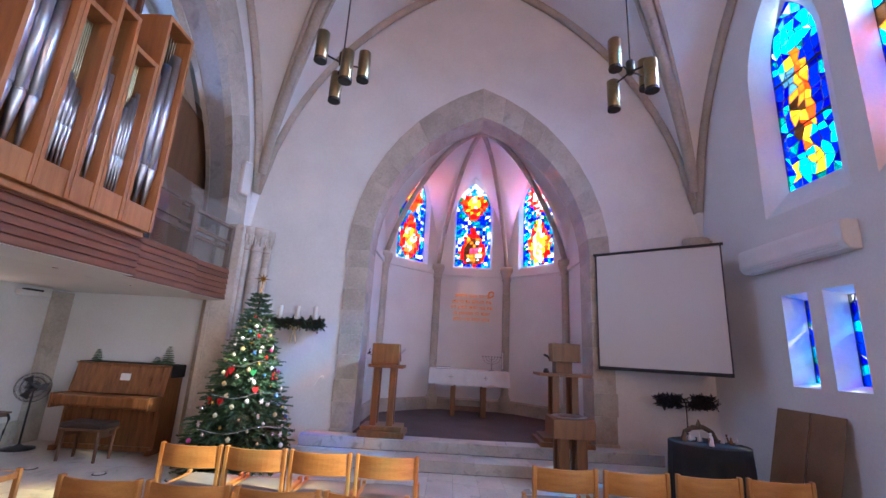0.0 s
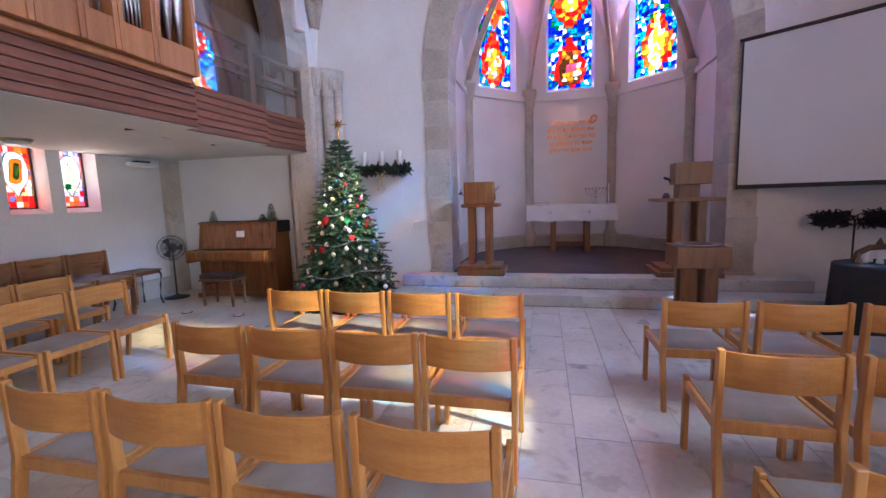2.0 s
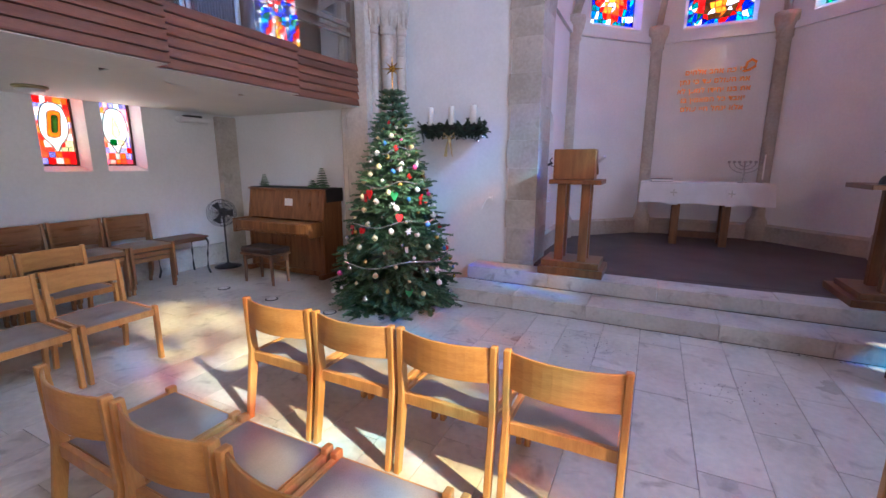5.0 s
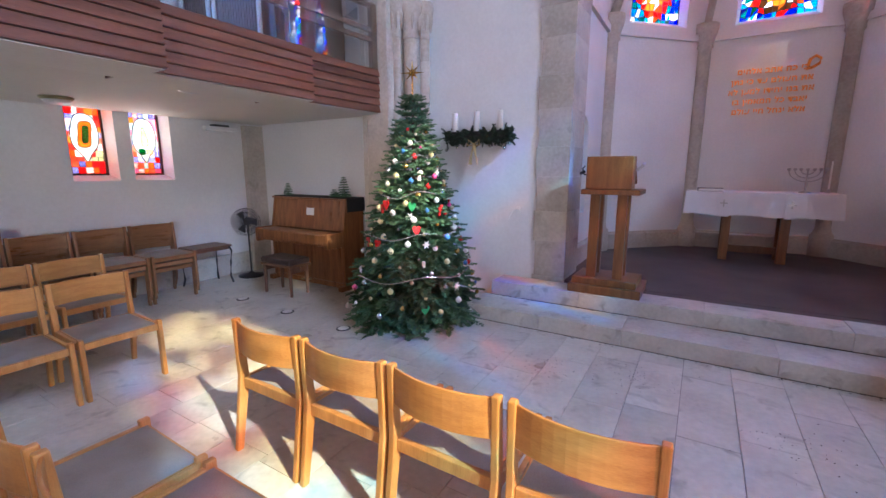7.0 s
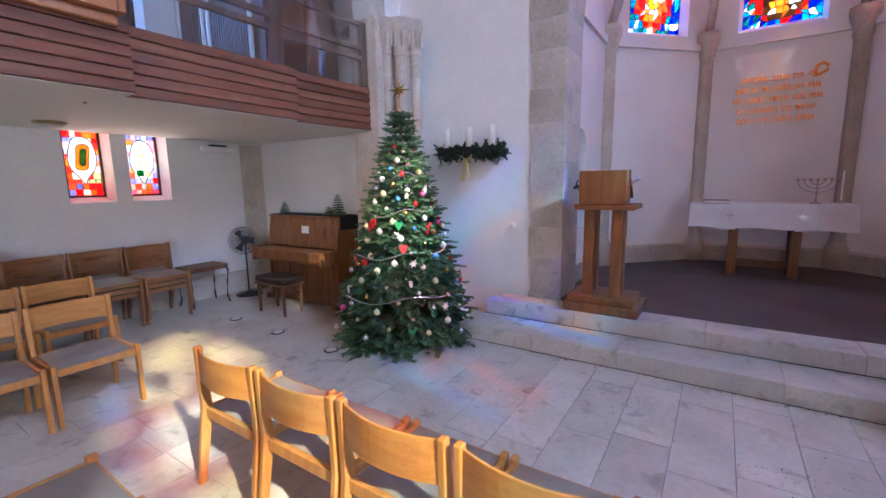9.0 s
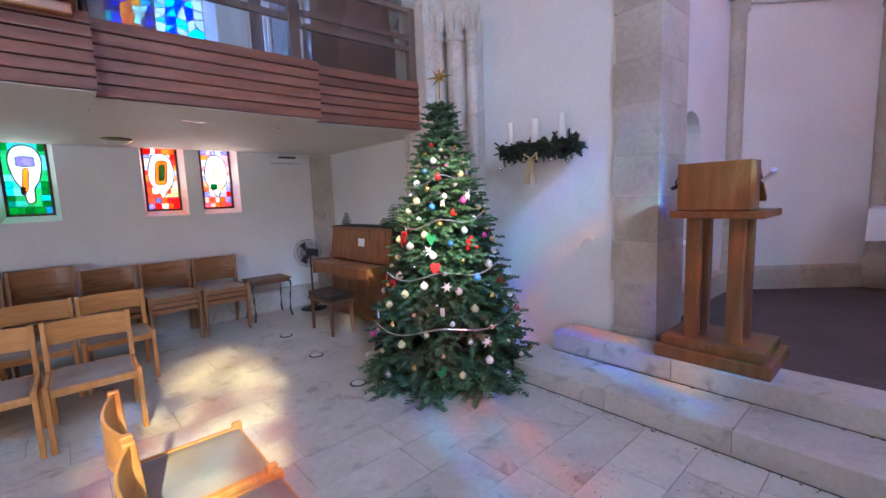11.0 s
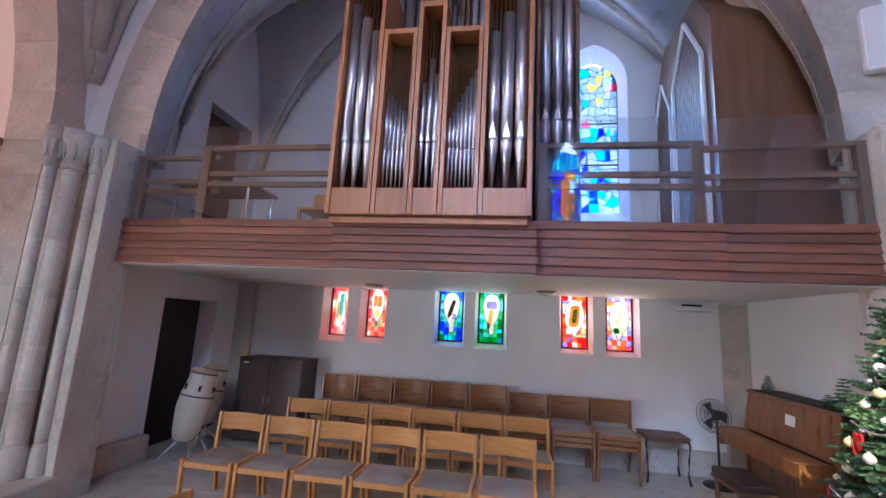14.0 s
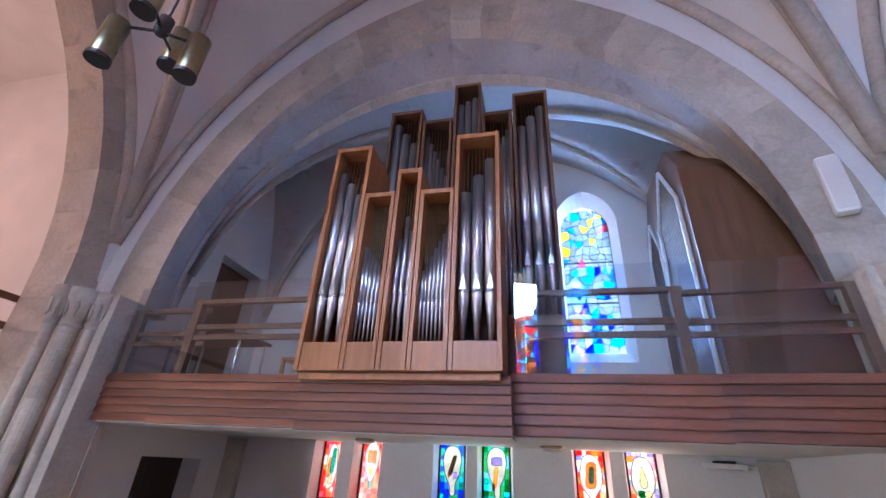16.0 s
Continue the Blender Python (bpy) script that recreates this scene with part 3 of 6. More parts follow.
def reveal(outer, glass, plane, depth):
    """The splayed sides of a window, from its wide mouth to the glass."""
    bm = bmesh.new()
    a, b, c = [bm.verts.new(plane(*p, 0.001)) for p in outer], [bm.verts.new(plane(*p, depth)) for p in glass], [bm.verts.new(plane(*p, depth + 0.05)) for p in glass]
    k = len(outer)
    for i in range(k):
        j = (i + 1) % k
        bm.faces.new((a[i], a[j], b[j], b[i])), bm.faces.new((b[i], b[j], c[j], c[i]))
    structure("window_reveal", bm, PLASTER, "white splayed window reveal", "reveal")


for cy, my, mh, gh, up, dn in TALL:
    reveal(lancet(mh, 3.73 - dn, 5.8 + up, 7.2 + up, 7, my), lancet(gh - 0.01, 4.1 - dn, 6.05 + up, 6.95 + up, 7, cy), xplane, 0.25)
for cy, hw in SMALL:
    reveal(rect(cy - hw, cy + hw, 1.45, 2.62), rect(cy - 0.19, cy + 0.19, 1.51, 2.57), xplane, 0.28)
for k in (1, 2, 3):
    plane, ln = apse_planes[k]
    reveal(lancet(*AWIN, 7, ln / 2), lancet(0.47, 3.9, 5.47, 6.28, 7, ln / 2), plane, 0.14)
for hole, (a, b) in zip(low_holes, PAIRS):
    reveal(hole, rect(a + 0.005, b - 0.005, 1.54, 2.345), bplane, 0.2)
reveal(lancet(0.50, 3.45, 5.75, 6.4, 7, 5.25), lancet(0.39, 3.62, 5.72, 6.16, 7, 5.25), bplane, 0.17)

# chancel steps and carpeted floor
CARPET = mottled("brown carpet", (0.075, 0.056, 0.052), (0.125, 0.098, 0.092), 2.0, 160, 0.95, 0.2, space="World")
def steps():
    low = thing("chancel_step", pose(0, 0, 0), "worn pale limestone step in long blocks, dark joints", "step", "chancel steps", "structure")
    up = thing("chancel_step", pose(0, 0, 0), "upper worn limestone step before the carpet", "step", "chancel steps", "structure")
    rng = random.Random(4)
    for who, x0, x1, y0, z0, z1 in ((low, -2.38, 3.6, 6.71, -0.01, 0.155), (up, -2.3, 3.25, 7.17, 0.157, 0.312)):
        x = x0
        while x < x1 - 0.05:
            ln = min(rng.uniform(0.7, 1.2), x1 - x)
            if x1 - x - ln < 0.4:
                ln = x1 - x
            dy = rng.uniform(-0.004, 0.004)
            part("stone", boxes((x + 0.001, x + ln - 0.001, y0 + dy, y0 + (0.458 if who is low else 0.35), z0, z1 + rng.uniform(-0.004, 0.003))), STEP, who, bevel=0.006)
            x += ln


steps()
structure("floor_chancel", boxes((CX - 2.2, CX + 2.2, 7.66, 11.25, -0.2, 0.308), (CX - 1.85, CX + 1.85, 7.522, 7.66, -0.2, 0.306)), CARPET, "dark brown carpet on the raised chancel floor", "floor")


# ---- stained glass ----
def stain(name, color, clear=0.85):
    m = bpy.data.materials.new(name)
    m.use_nodes = True
    n, l = m.node_tree.nodes, m.node_tree.links
    n.remove(n["Principled BSDF"])
    geo, noi = n.new("ShaderNodeNewGeometry"), n.new("ShaderNodeTexNoise")
    noi.inputs["Scale"].default_value = 14.0
    l.new(geo.outputs["Position"], noi.inputs["Vector"])
    info = n.new("ShaderNodeObjectInfo")
    hsv = n.new("ShaderNodeHueSaturation")
    hsv.inputs["Color"].default_value = (*color, 1)
    add = n.new("ShaderNodeMath")
    add.operation = "ADD"
    l.new(noi.outputs["Fac"], add.inputs[0]), l.new(info.outputs["Random"], add.inputs[1])
    rng = n.new("ShaderNodeMapRange")
    rng.inputs["From Min"].default_value, rng.inputs["From Max"].default_value = 0.3, 1.7
    rng.inputs["To Min"].default_value, rng.inputs["To Max"].default_value = (0.85, 1.2) if clear > 0.95 else (0.6, 1.35)
    l.new(add.outputs[0], rng.inputs["Value"]), l.new(rng.outputs["Result"], hsv.inputs["Value"])
    tr, tl, gl = n.new("ShaderNodeBsdfTransparent"), n.new("ShaderNodeBsdfTranslucent"), n.new("ShaderNodeBsdfGlossy")
    gl.inputs["Roughness"].default_value = 0.15
    l.new(hsv.outputs["Color"], tr.inputs["Color"]), l.new(hsv.outputs["Color"], tl.inputs["Color"])
    a, b = n.new("ShaderNodeMixShader"), n.new("ShaderNodeMixShader")
    a.inputs["Fac"].default_value, b.inputs["Fac"].default_value = 1 - clear, 0.04
    l.new(tr.outputs[0], a.inputs[1]), l.new(tl.outputs[0], a.inputs[2])
    l.new(a.outputs[0], b.inputs[1]), l.new(gl.outputs[0], b.inputs[2])
    l.new(b.outputs[0], n["Material Output"].inputs["Surface"])
    return m


GL = {k: stain("glass " + k, c, 0.99 if k in ("white", "straw", "ice") else 0.9 if k in ("blue", "deep", "cyan", "teal", "green", "lilac") else 0.58) for k, c in dict(
    red=(0.85, 0.02, 0.01), orange=(0.95, 0.18, 0.01), yellow=(0.98, 0.62, 0.06), blue=(0.02, 0.12, 0.85), deep=(0.01, 0.03, 0.5),
    cyan=(0.14, 0.62, 0.96), white=(0.99, 0.99, 0.97), green=(0.03, 0.4, 0.12), teal=(0.05, 0.55, 0.5), pink=(0.9, 0.2, 0.3), amber=(0.85, 0.35, 0.05), brown=(0.16, 0.09, 0.04), straw=(1.0, 0.93, 0.66), sky=(0.16, 0.66, 0.98), milk=(0.78, 0.8, 0.8), coral=(0.92, 0.22, 0.12), rose=(0.96, 0.52, 0.48), ice=(0.62, 0.93, 1.0), lilac=(0.5, 0.45, 0.85)).items()}


def clip(poly, hull):
    """Cuts a polygon by a convex outline that runs counter-clockwise."""
    for i in range(len(hull)):
        (ax, ay), (bx, by) = hull[i], hull[(i + 1) % len(hull)]
        side = lambda p: (bx - ax) * (p[1] - ay) - (by - ay) * (p[0] - ax)
        out = []
        for j in range(len(poly)):
            p, q = poly[j], poly[(j + 1) % len(poly)]
            sp, sq = side(p), side(q)
            if sp >= 0:
                out.append(p)
            if (sp >= 0) != (sq >= 0):
                f = sp / (sp - sq)
                out.append((p[0] + (q[0] - p[0]) * f, p[1] + (q[1] - p[1]) * f))
        poly = out
        if len(poly) < 3:
            return []
    return poly


def stained_window(name, hull, cell, plane, scheme, label, seed, lead=0.006, frame_w=0.03, bars=()):
    """A leaded window: one glass piece a cell, lead between them, a frame round them. scheme(u, v) names the glass, u and v in 0..1."""
    rng = random.Random(seed)
    if sum(a[0] * b[1] - b[0] * a[1] for a, b in zip(hull, hull[1:] + hull[:1])) < 0:
        hull = hull[::-1]
    t = thing(name, pose(0, 0, 0), label, "window", kind="structure")
    us, vs = [p[0] for p in hull], [p[1] for p in hull]
    u0, u1, v0, v1 = min(us), max(us), min(vs), max(vs)
    nu, nv = max(2, round((u1 - u0) / cell)), max(2, round((v1 - v0) / (cell * 1.15)))
    du, dv = (u1 - u0) / nu, (v1 - v0) / nv
    pt = {}
    for i in range(nu + 1):
        for j in range(nv + 1):
            e = 0.36
            pt[i, j] = (u0 + du * (i + (rng.uniform(-e, e) if 0 < i < nu else 0)), v0 + dv * (j + (rng.uniform(-e, e) if 0 < j < nv else 0)))
    lb = bmesh.new()
    for i in range(nu):
        for j in range(nv):
            quad = [pt[i, j], pt[i + 1, j], pt[i + 1, j + 1], pt[i, j + 1]]
            halves = [quad]
            if rng.random() < 0.28:
                halves = [[quad[0], quad[1], quad[2]], [quad[0], quad[2], quad[3]]]
            for q in halves:
                q = clip(q, hull)
                if len(q) < 3:
                    continue
                cu, cv = sum(p[0] for p in q) / len(q), sum(p[1] for p in q) / len(q)
                s = shrunk(q, lead * 1.3)
                part("glass_piece", block(s, plane, -0.003, 0.003), GL[scheme((cu - u0) / (u1 - u0), (cv - v0) / (v1 - v0), rng)], t)
                k = len(q)
                for w in (-0.005, 0.005):
                    a, b = [lb.verts.new(plane(*p, w)) for p in q], [lb.verts.new(plane(*p, w)) for p in s]
                    for x in range(k):
                        lb.faces.new((a[x], a[(x + 1) % k], b[(x + 1) % k], b[x]))
    part("lead_cames", lb, LEAD, t)
    fb = bmesh.new()
    k = len(hull)
    cu, cv = (u0 + u1) / 2, (v0 + v1) / 2
    ins = [(cu + (p[0] - cu) * (1 - frame_w / (u1 - u0)), cv + (p[1] - cv) * (1 - frame_w / (v1 - v0))) for p in hull]
    out = [(cu + (p[0] - cu) * (1 + 2 * frame_w / (u1 - u0)), cv + (p[1] - cv) * (1 + 2 * frame_w / (v1 - v0))) for p in hull]
    A, B = [[fb.verts.new(plane(*p, w)) for p in out] for w in (-0.02, 0.02)], [[fb.verts.new(plane(*p, w)) for p in ins] for w in (-0.02, 0.02)]
    for x in range(k):
        y = (x + 1) % k
        for q in ((A[0][x], A[0][y], B[0][y], B[0][x]), (A[1][x], A[1][y], B[1][y], B[1][x]), (A[0][x], A[0][y], A[1][y], A[1][x]), (B[0][x], B[0][y], B[1][y], B[1][x])):
            fb.faces.new(q)
    part("window_frame", fb, LEAD, t)
    for v in bars:
        part("saddle_bar", block(rect(u0, u1, v - 0.012, v + 0.012), plane, -0.02, -0.006), LEAD, t)
    return t


def near(u, v, cu, cv, ru, rv):
    return ((u - cu) / ru) ** 2 + ((v - cv) / rv) ** 2


def drop(u, v, tip, belly, end, wide):
    """How far in a drop one is, 0 at its heart and 1 at its edge; the tip may lie above or below the belly."""
    up = (tip - belly) * (v - belly) > 0
    k = (v - belly) / ((tip - belly) if up else (end - belly))
    if not 0 <= k <= 1:
        return 9.0
    w = wide * ((1 - k) ** 0.8 if up else math.sqrt(max(0.0, 1 - k * k)))
    return abs(u - 0.5) / w if w > 1e-3 else 9.0


def ground_glass(r):
    return "blue" if r < 0.28 else "cyan" if r < 0.62 else "milk" if r < 0.84 else "deep" if r < 0.90 else "teal" if r < 0.96 else "green"


def heart_window(u, v, rng):
    r = rng.random()
    if v > 0.85:
        return "milk" if r < 0.7 else "cyan"
    if near(u, v, 0.5, 0.76, 0.16, 0.075) < 1:
        return "milk" if r < 0.55 else "yellow"
    if drop(u, v, 0.52, 0.74, 0.86, 0.40) < 1:
        return "red" if r < 0.42 else "orange" if r < 0.85 else "yellow"
    if near(u, v, 0.55, 0.2, 0.12, 0.04) < 1:
        return "pink"
    d = drop(u, v, 0.47, 0.17, 0.02, 0.40)
    if d < 1:
        return ("brown" if r < 0.6 else "amber" if r < 0.85 else "milk") if d < 0.62 and v < 0.34 else ("red" if r < 0.9 else "orange")
    return ground_glass(r)


def flame_window(u, v, rng):
    r = rng.random()
    d = max(drop(u, v, 0.5, 0.25, 0.02, 0.36), 0)
    if d < 1:
        return ("milk" if r < 0.3 else "amber" if r < 0.65 else "yellow") if d < 0.6 and 0.1 < v < 0.36 else ("red" if r < 0.8 else "orange")
    if drop(u, v, 0.52, 0.68, 0.98, 0.33) < 1:
        return "orange" if r < 0.35 else "milk" if r < 0.55 else "yellow" if r < 0.75 else "red"
    return ground_glass(r)


def crowd_window(u, v, rng):
    r = rng.random()
    d = drop(u, v, 0.52, 0.26, 0.03, 0.36)
    if d < 1:
        return ("milk" if r < 0.45 else "yellow") if d < 0.5 else ("orange" if r < 0.4 else "red" if r < 0.75 else "yellow")
    if drop(u, v, 0.55, 0.74, 0.93, 0.36) < 1:
        return "red" if r < 0.45 else "orange" if r < 0.7 else "milk"
    return ground_glass(r)


def figure_window(u, v, rng):
    r = rng.random()
    if near(u, v, 0.70, 0.572, 0.14, 0.06) < 1:
        return "ice"
    if v > 0.72:
        return "sky" if r < 0.6 else "blue" if r < 0.85 else "milk" if r < 0.93 else "teal"
    if near(u, v, 0.52, 0.44, 0.22, 0.27) < 1:
        return "amber" if r < 0.5 else "brown" if r < 0.7 else "orange" if r < 0.85 else "yellow"
    if near(u, v, 0.5, 0.1, 0.4, 0.07) < 1:
        return "yellow" if r < 0.5 else "sky"
    return "blue" if r < 0.42 else "deep" if r < 0.72 else "sky" if r < 0.9 else "teal"


def gallery_scheme(u, v, rng):
    r = rng.random()
    if v > 0.55:
        return "white" if r < 0.72 else "cyan" if r < 0.85 else "yellow" if r < 0.92 else "pink"
    return "white" if r < 0.58 else "cyan" if r < 0.82 else "blue" if r < 0.95 else "deep"


# Glass of an added lancet, picked to colour the sun patch on the floor.
def pale_scheme(u, v, rng):
    r = rng.random()
    if u < 0.24:
        return "pink" if r < 0.3 else "cyan" if r < 0.55 else "red" if r < 0.7 else "deep" if r < 0.85 else "straw"
    if u > 0.82:
        return "amber" if r < 0.5 else "orange" if r < 0.7 else "straw"
    if v > 0.62:
        return "straw" if r < 0.5 else "yellow" if r < 0.85 else "amber"
    return "straw" if r < 0.5 else "white" if r < 0.78 else "ice" if r < 0.88 else "orange"


def blue_scheme(u, v, rng):
    r = rng.random()
    return "blue" if r < 0.25 else "deep" if r < 0.32 else "cyan" if r < 0.72 else "teal" if r < 0.8 else "white" if r < 0.97 else "red"


# Glass of an added lancet, clear above so that sun reaches the tree.
def dawn_scheme(u, v, rng):
    r = rng.random()
    if u < 0.2 or u > 0.92 or v > 0.93:
        return "deep" if r < 0.5 else "brown" if r < 0.7 else "sky"
    if v > 0.7:
        return "straw" if r < 0.5 else "white" if r < 0.85 else "amber"
    if v > 0.56:
        return "white" if r < 0.55 else "ice" if r < 0.8 else "straw" if r < 0.92 else "orange"
    return "brown" if r < 0.4 else "red" if r < 0.6 else "amber" if r < 0.8 else "sky"


for k, sch, lab in ((1, flame_window, "lancet of blue and red stained glass with a flame"), (2, heart_window, "central stained glass lancet with red heart shapes"), (3, crowd_window, "lancet of blue stained glass with golden figures")):
    plane, ln = apse_planes[k]
    set_back = lambda u, v, w, plane=plane: plane(u, v, w + 0.16)
    stained_window("window_apse", lancet(0.48, 3.88, 5.47, 6.30, 6, ln / 2), 0.082, set_back, sch, lab, 10 + k, bars=(5.05,))
for (cy, my, mh, gh, up, dn), sch in zip(TALL, (figure_window, dawn_scheme, pale_scheme)):
    stained_window("window_south", lancet(gh, 4.08 - dn, 6.05 + up, 6.97 + up, 6, cy), 0.115, lambda u, v, w: Vector((SOUTH + 0.27 + w, u, v)), sch, "tall lancet of deep blue and amber stained glass", int(cy * 10), bars=(4.95, 5.75))
for cy, hw in SMALL:
    stained_window("window_small", rect(cy - 0.2, cy + 0.2, 1.5, 2.58), 0.1, lambda u, v, w: Vector((SOUTH + 0.30 + w, u, v)), blue_scheme, "narrow blue and green stained glass window", int(cy * 10))


def smooth_loop(ctrl, n=5):
    """A closed curve through a few points."""
    out, k = [], len(ctrl)
    for i in range(k):
        p = [Vector(ctrl[(i + d) % k]) for d in (-1, 0, 1, 2)]
        for j in range(n):
            f = j / n
            q = p[1] * 2 + (p[2] - p[0]) * f + (p[0] * 2 - p[1] * 5 + p[2] * 4 - p[3]) * f * f + (p[1] * 3 - p[0] - p[2] * 3 + p[3]) * f * f * f
            out.append((q.x / 2, q.y / 2))
    return out


def inside(p, loop):
    hit = False
    for (ax, ay), (bx, by) in zip(loop, loop[1:] + loop[:1]):
        if (ay > p[1]) != (by > p[1]) and p[0] < (bx - ax) * (p[1] - ay) / (by - ay) + ax:
            hit = not hit
    return hit


FRAME = mottled("dark red window frame", (0.05, 0.015, 0.012), (0.09, 0.03, 0.022), 8, 60, 0.6, 0.1)


def chapel_window(a, b, edge, blob, shapes, label, seed):
    """Small squares of coloured glass round a pale cartouche that carries an emblem."""
    t = thing("window_chapel", pose(0, 0, 0), label, "window", kind="structure")
    rng = random.Random(seed)
    z0, z1, fw = 1.53, 2.35, 0.026
    plane = lambda u, v, w: Vector((GLASS - w, u, v))
    at = lambda u, v: (a + fw + (b - a - 2 * fw) * u, z0 + fw + (z1 - z0 - 2 * fw) * v)
    loop = [(0.5 + (u - 0.5) * 1.1, 0.54 + (v - 0.54) * 1.05) for u, v in smooth_loop(blob)]
    nu, nv = 5, 11
    us = [[(i + (rng.uniform(-0.22, 0.22) if 0 < i < nu else 0)) / nu for i in range(nu + 1)] for j in range(nv)]
    vs = [(j + (rng.uniform(-0.18, 0.18) if 0 < j < nv else 0)) / nv for j in range(nv + 1)]
    lead = bmesh.new()
    for j in range(nv):
        for i in range(nu):
            cell = rect(us[j][i], us[j][i + 1], vs[j], vs[j + 1])
            out = [not inside(p, loop) for p in cell]
            if not any(out):
                continue
            q = [at(*p) for p in cell]
            s = shrunk(q, 0.004)
            if all(out):
                part("glass_piece", block(s, plane, -0.003, 0.003), GL[rng.choice(edge)], t)
            else:       # cut along the cartouche
                bm = bmesh.new()
                (u0, v0), (u1, v1) = cell[0], cell[2]
                for k in range(36):
                    x0, y0 = u0 + (u1 - u0) * (k % 6) / 6, v0 + (v1 - v0) * (k // 6) / 6
                    x1, y1 = x0 + (u1 - u0) / 6, y0 + (v1 - v0) / 6
                    if not inside(((x0 + x1) / 2, (y0 + y1) / 2), loop):
                        bm.faces.new([bm.verts.new(plane(*at(*p), 0)) for p in rect(x0, x1, y0, y1)])
                if bm.faces:
                    part("glass_piece", bm, GL[rng.choice(edge)], t)
                else:
                    bm.free()
                continue
            for w in (-0.005, 0.005):
                m, n = [lead.verts.new(plane(*p, w)) for p in q], [lead.verts.new(plane(*p, w)) for p in s]
                for x in range(4):
                    lead.faces.new((m[x], m[(x + 1) % 4], n[(x + 1) % 4], n[x]))
    part("lead_cames", lead, LEAD, t)
    rank = 0
    for colour, pts, thick in (("white", loop, 0.007), *((c, p, w * 0.7) for c, p, w in shapes)):
        if rank:
            pts = [(0.5 + (u - 0.5) * 0.8, v) for u, v in smooth_loop(pts, 4)]
        rank += 1
        ring = [at(*p) for p in pts]
        depth = -0.006 - 0.005 * rank
        part("glass_piece", block(ring, plane, depth - 0.002, depth), GL[colour], t)
        line = [plane(*p, depth - 0.003) for p in ring + ring[:1]]
        part("emblem_outline", sweep(bmesh.new(), line, thick, thick, 5), LEAD, t)
    for k, r in enumerate(((a - 0.04, a + fw, z0 - 0.02, z1 + 0.02), (b - fw, b + 0.04, z0 - 0.02, z1 + 0.02), (a + fw, b - fw, z0 - 0.02, z0 + fw), (a + fw, b - fw, z1 - fw, z1 + 0.02))):
        part("window_frame", block(rect(*r), plane, -0.025, 0.02), FRAME, t, "dark red painted frame")
    return t


LEAFY = [(0.5, 0.9), (0.72, 0.82), (0.8, 0.62), (0.82, 0.42), (0.7, 0.24), (0.5, 0.15), (0.32, 0.2), (0.24, 0.4), (0.22, 0.62), (0.33, 0.82)]
BULB = [(0.5, 0.95), (0.75, 0.9), (0.86, 0.74), (0.78, 0.5), (0.64, 0.36), (0.62, 0.2), (0.46, 0.18), (0.40, 0.34), (0.24, 0.5), (0.16, 0.74), (0.27, 0.9)]
RING = [(0.5, 0.9), (0.76, 0.84), (0.88, 0.64), (0.82, 0.44), (0.62, 0.3), (0.5, 0.2), (0.36, 0.3), (0.16, 0.44), (0.13, 0.62), (0.26, 0.84)]
oblong = lambda cu, cv, hu, hv, lean=0.0: [(cu - hu - lean, cv - hv), (cu + hu - lean, cv - hv), (cu + hu * 1.15, cv), (cu + hu + lean, cv + hv), (cu - hu + lean, cv + hv), (cu - hu * 1.15, cv)]
REDS, ROSES = ("red", "red", "coral", "coral", "rose", "orange", "pink"), ("coral", "rose", "pink", "lilac", "red", "orange", "white", "rose")
BLUES, GREENS = ("cyan", "blue", "teal", "teal", "blue", "green"), ("teal", "green", "teal", "cyan", "green", "green")
CHAPEL_GLASS = [
    (REDS, LEAFY, [("teal", oblong(0.6, 0.62, 0.11, 0.2, 0.03), 0.006), ("amber", oblong(0.36, 0.5, 0.07, 0.15, 0.04), 0.006), ("straw", oblong(0.56, 0.3, 0.12, 0.07), 0.005)], "red stained glass with a green fish emblem"),
    (REDS, BULB, [("amber", oblong(0.35, 0.72, 0.1, 0.1), 0.006), ("amber", oblong(0.66, 0.72, 0.1, 0.1), 0.006), ("yellow", oblong(0.5, 0.47, 0.09, 0.05), 0.004), ("teal", oblong(0.52, 0.25, 0.08, 0.05), 0.004)], "red stained glass with two tablets"),
    (BLUES, BULB, [("brown", oblong(0.52, 0.64, 0.09, 0.15, 0.13), 0.006), ("amber", oblong(0.42, 0.54, 0.035, 0.09, 0.07), 0.004), ("lilac", oblong(0.68, 0.48, 0.09, 0.05), 0.004)], "blue stained glass with a figure emblem"),
    (GREENS, BULB, [("lilac", oblong(0.52, 0.74, 0.22, 0.06), 0.007), ("amber", oblong(0.46, 0.48, 0.07, 0.15, 0.05), 0.006), ("brown", oblong(0.36, 0.33, 0.06, 0.05), 0.004)], "green stained glass with a hammer emblem"),
    (("red", "orange", "coral", "red", "rose", "lilac", "straw"), RING, [("amber", oblong(0.5, 0.6, 0.2, 0.18, 0.06), 0.008), ("cyan", oblong(0.52, 0.6, 0.1, 0.12, 0.04), 0.006)], "red stained glass with a golden ring emblem"),
    (ROSES, RING, [("straw", [(0.46, 0.78), (0.62, 0.62), (0.66, 0.5), (0.5, 0.44), (0.34, 0.5), (0.38, 0.62)], 0.006), ("green", oblong(0.34, 0.36, 0.12, 0.045), 0.005), ("straw", oblong(0.66, 0.36, 0.12, 0.04), 0.004)], "pink stained glass with a gold pear emblem")]
for (a, b), (edge, blob, shapes, lab) in zip(PAIRS, CHAPEL_GLASS):
    chapel_window(a, b, edge, blob, shapes, lab, int(a * 100))
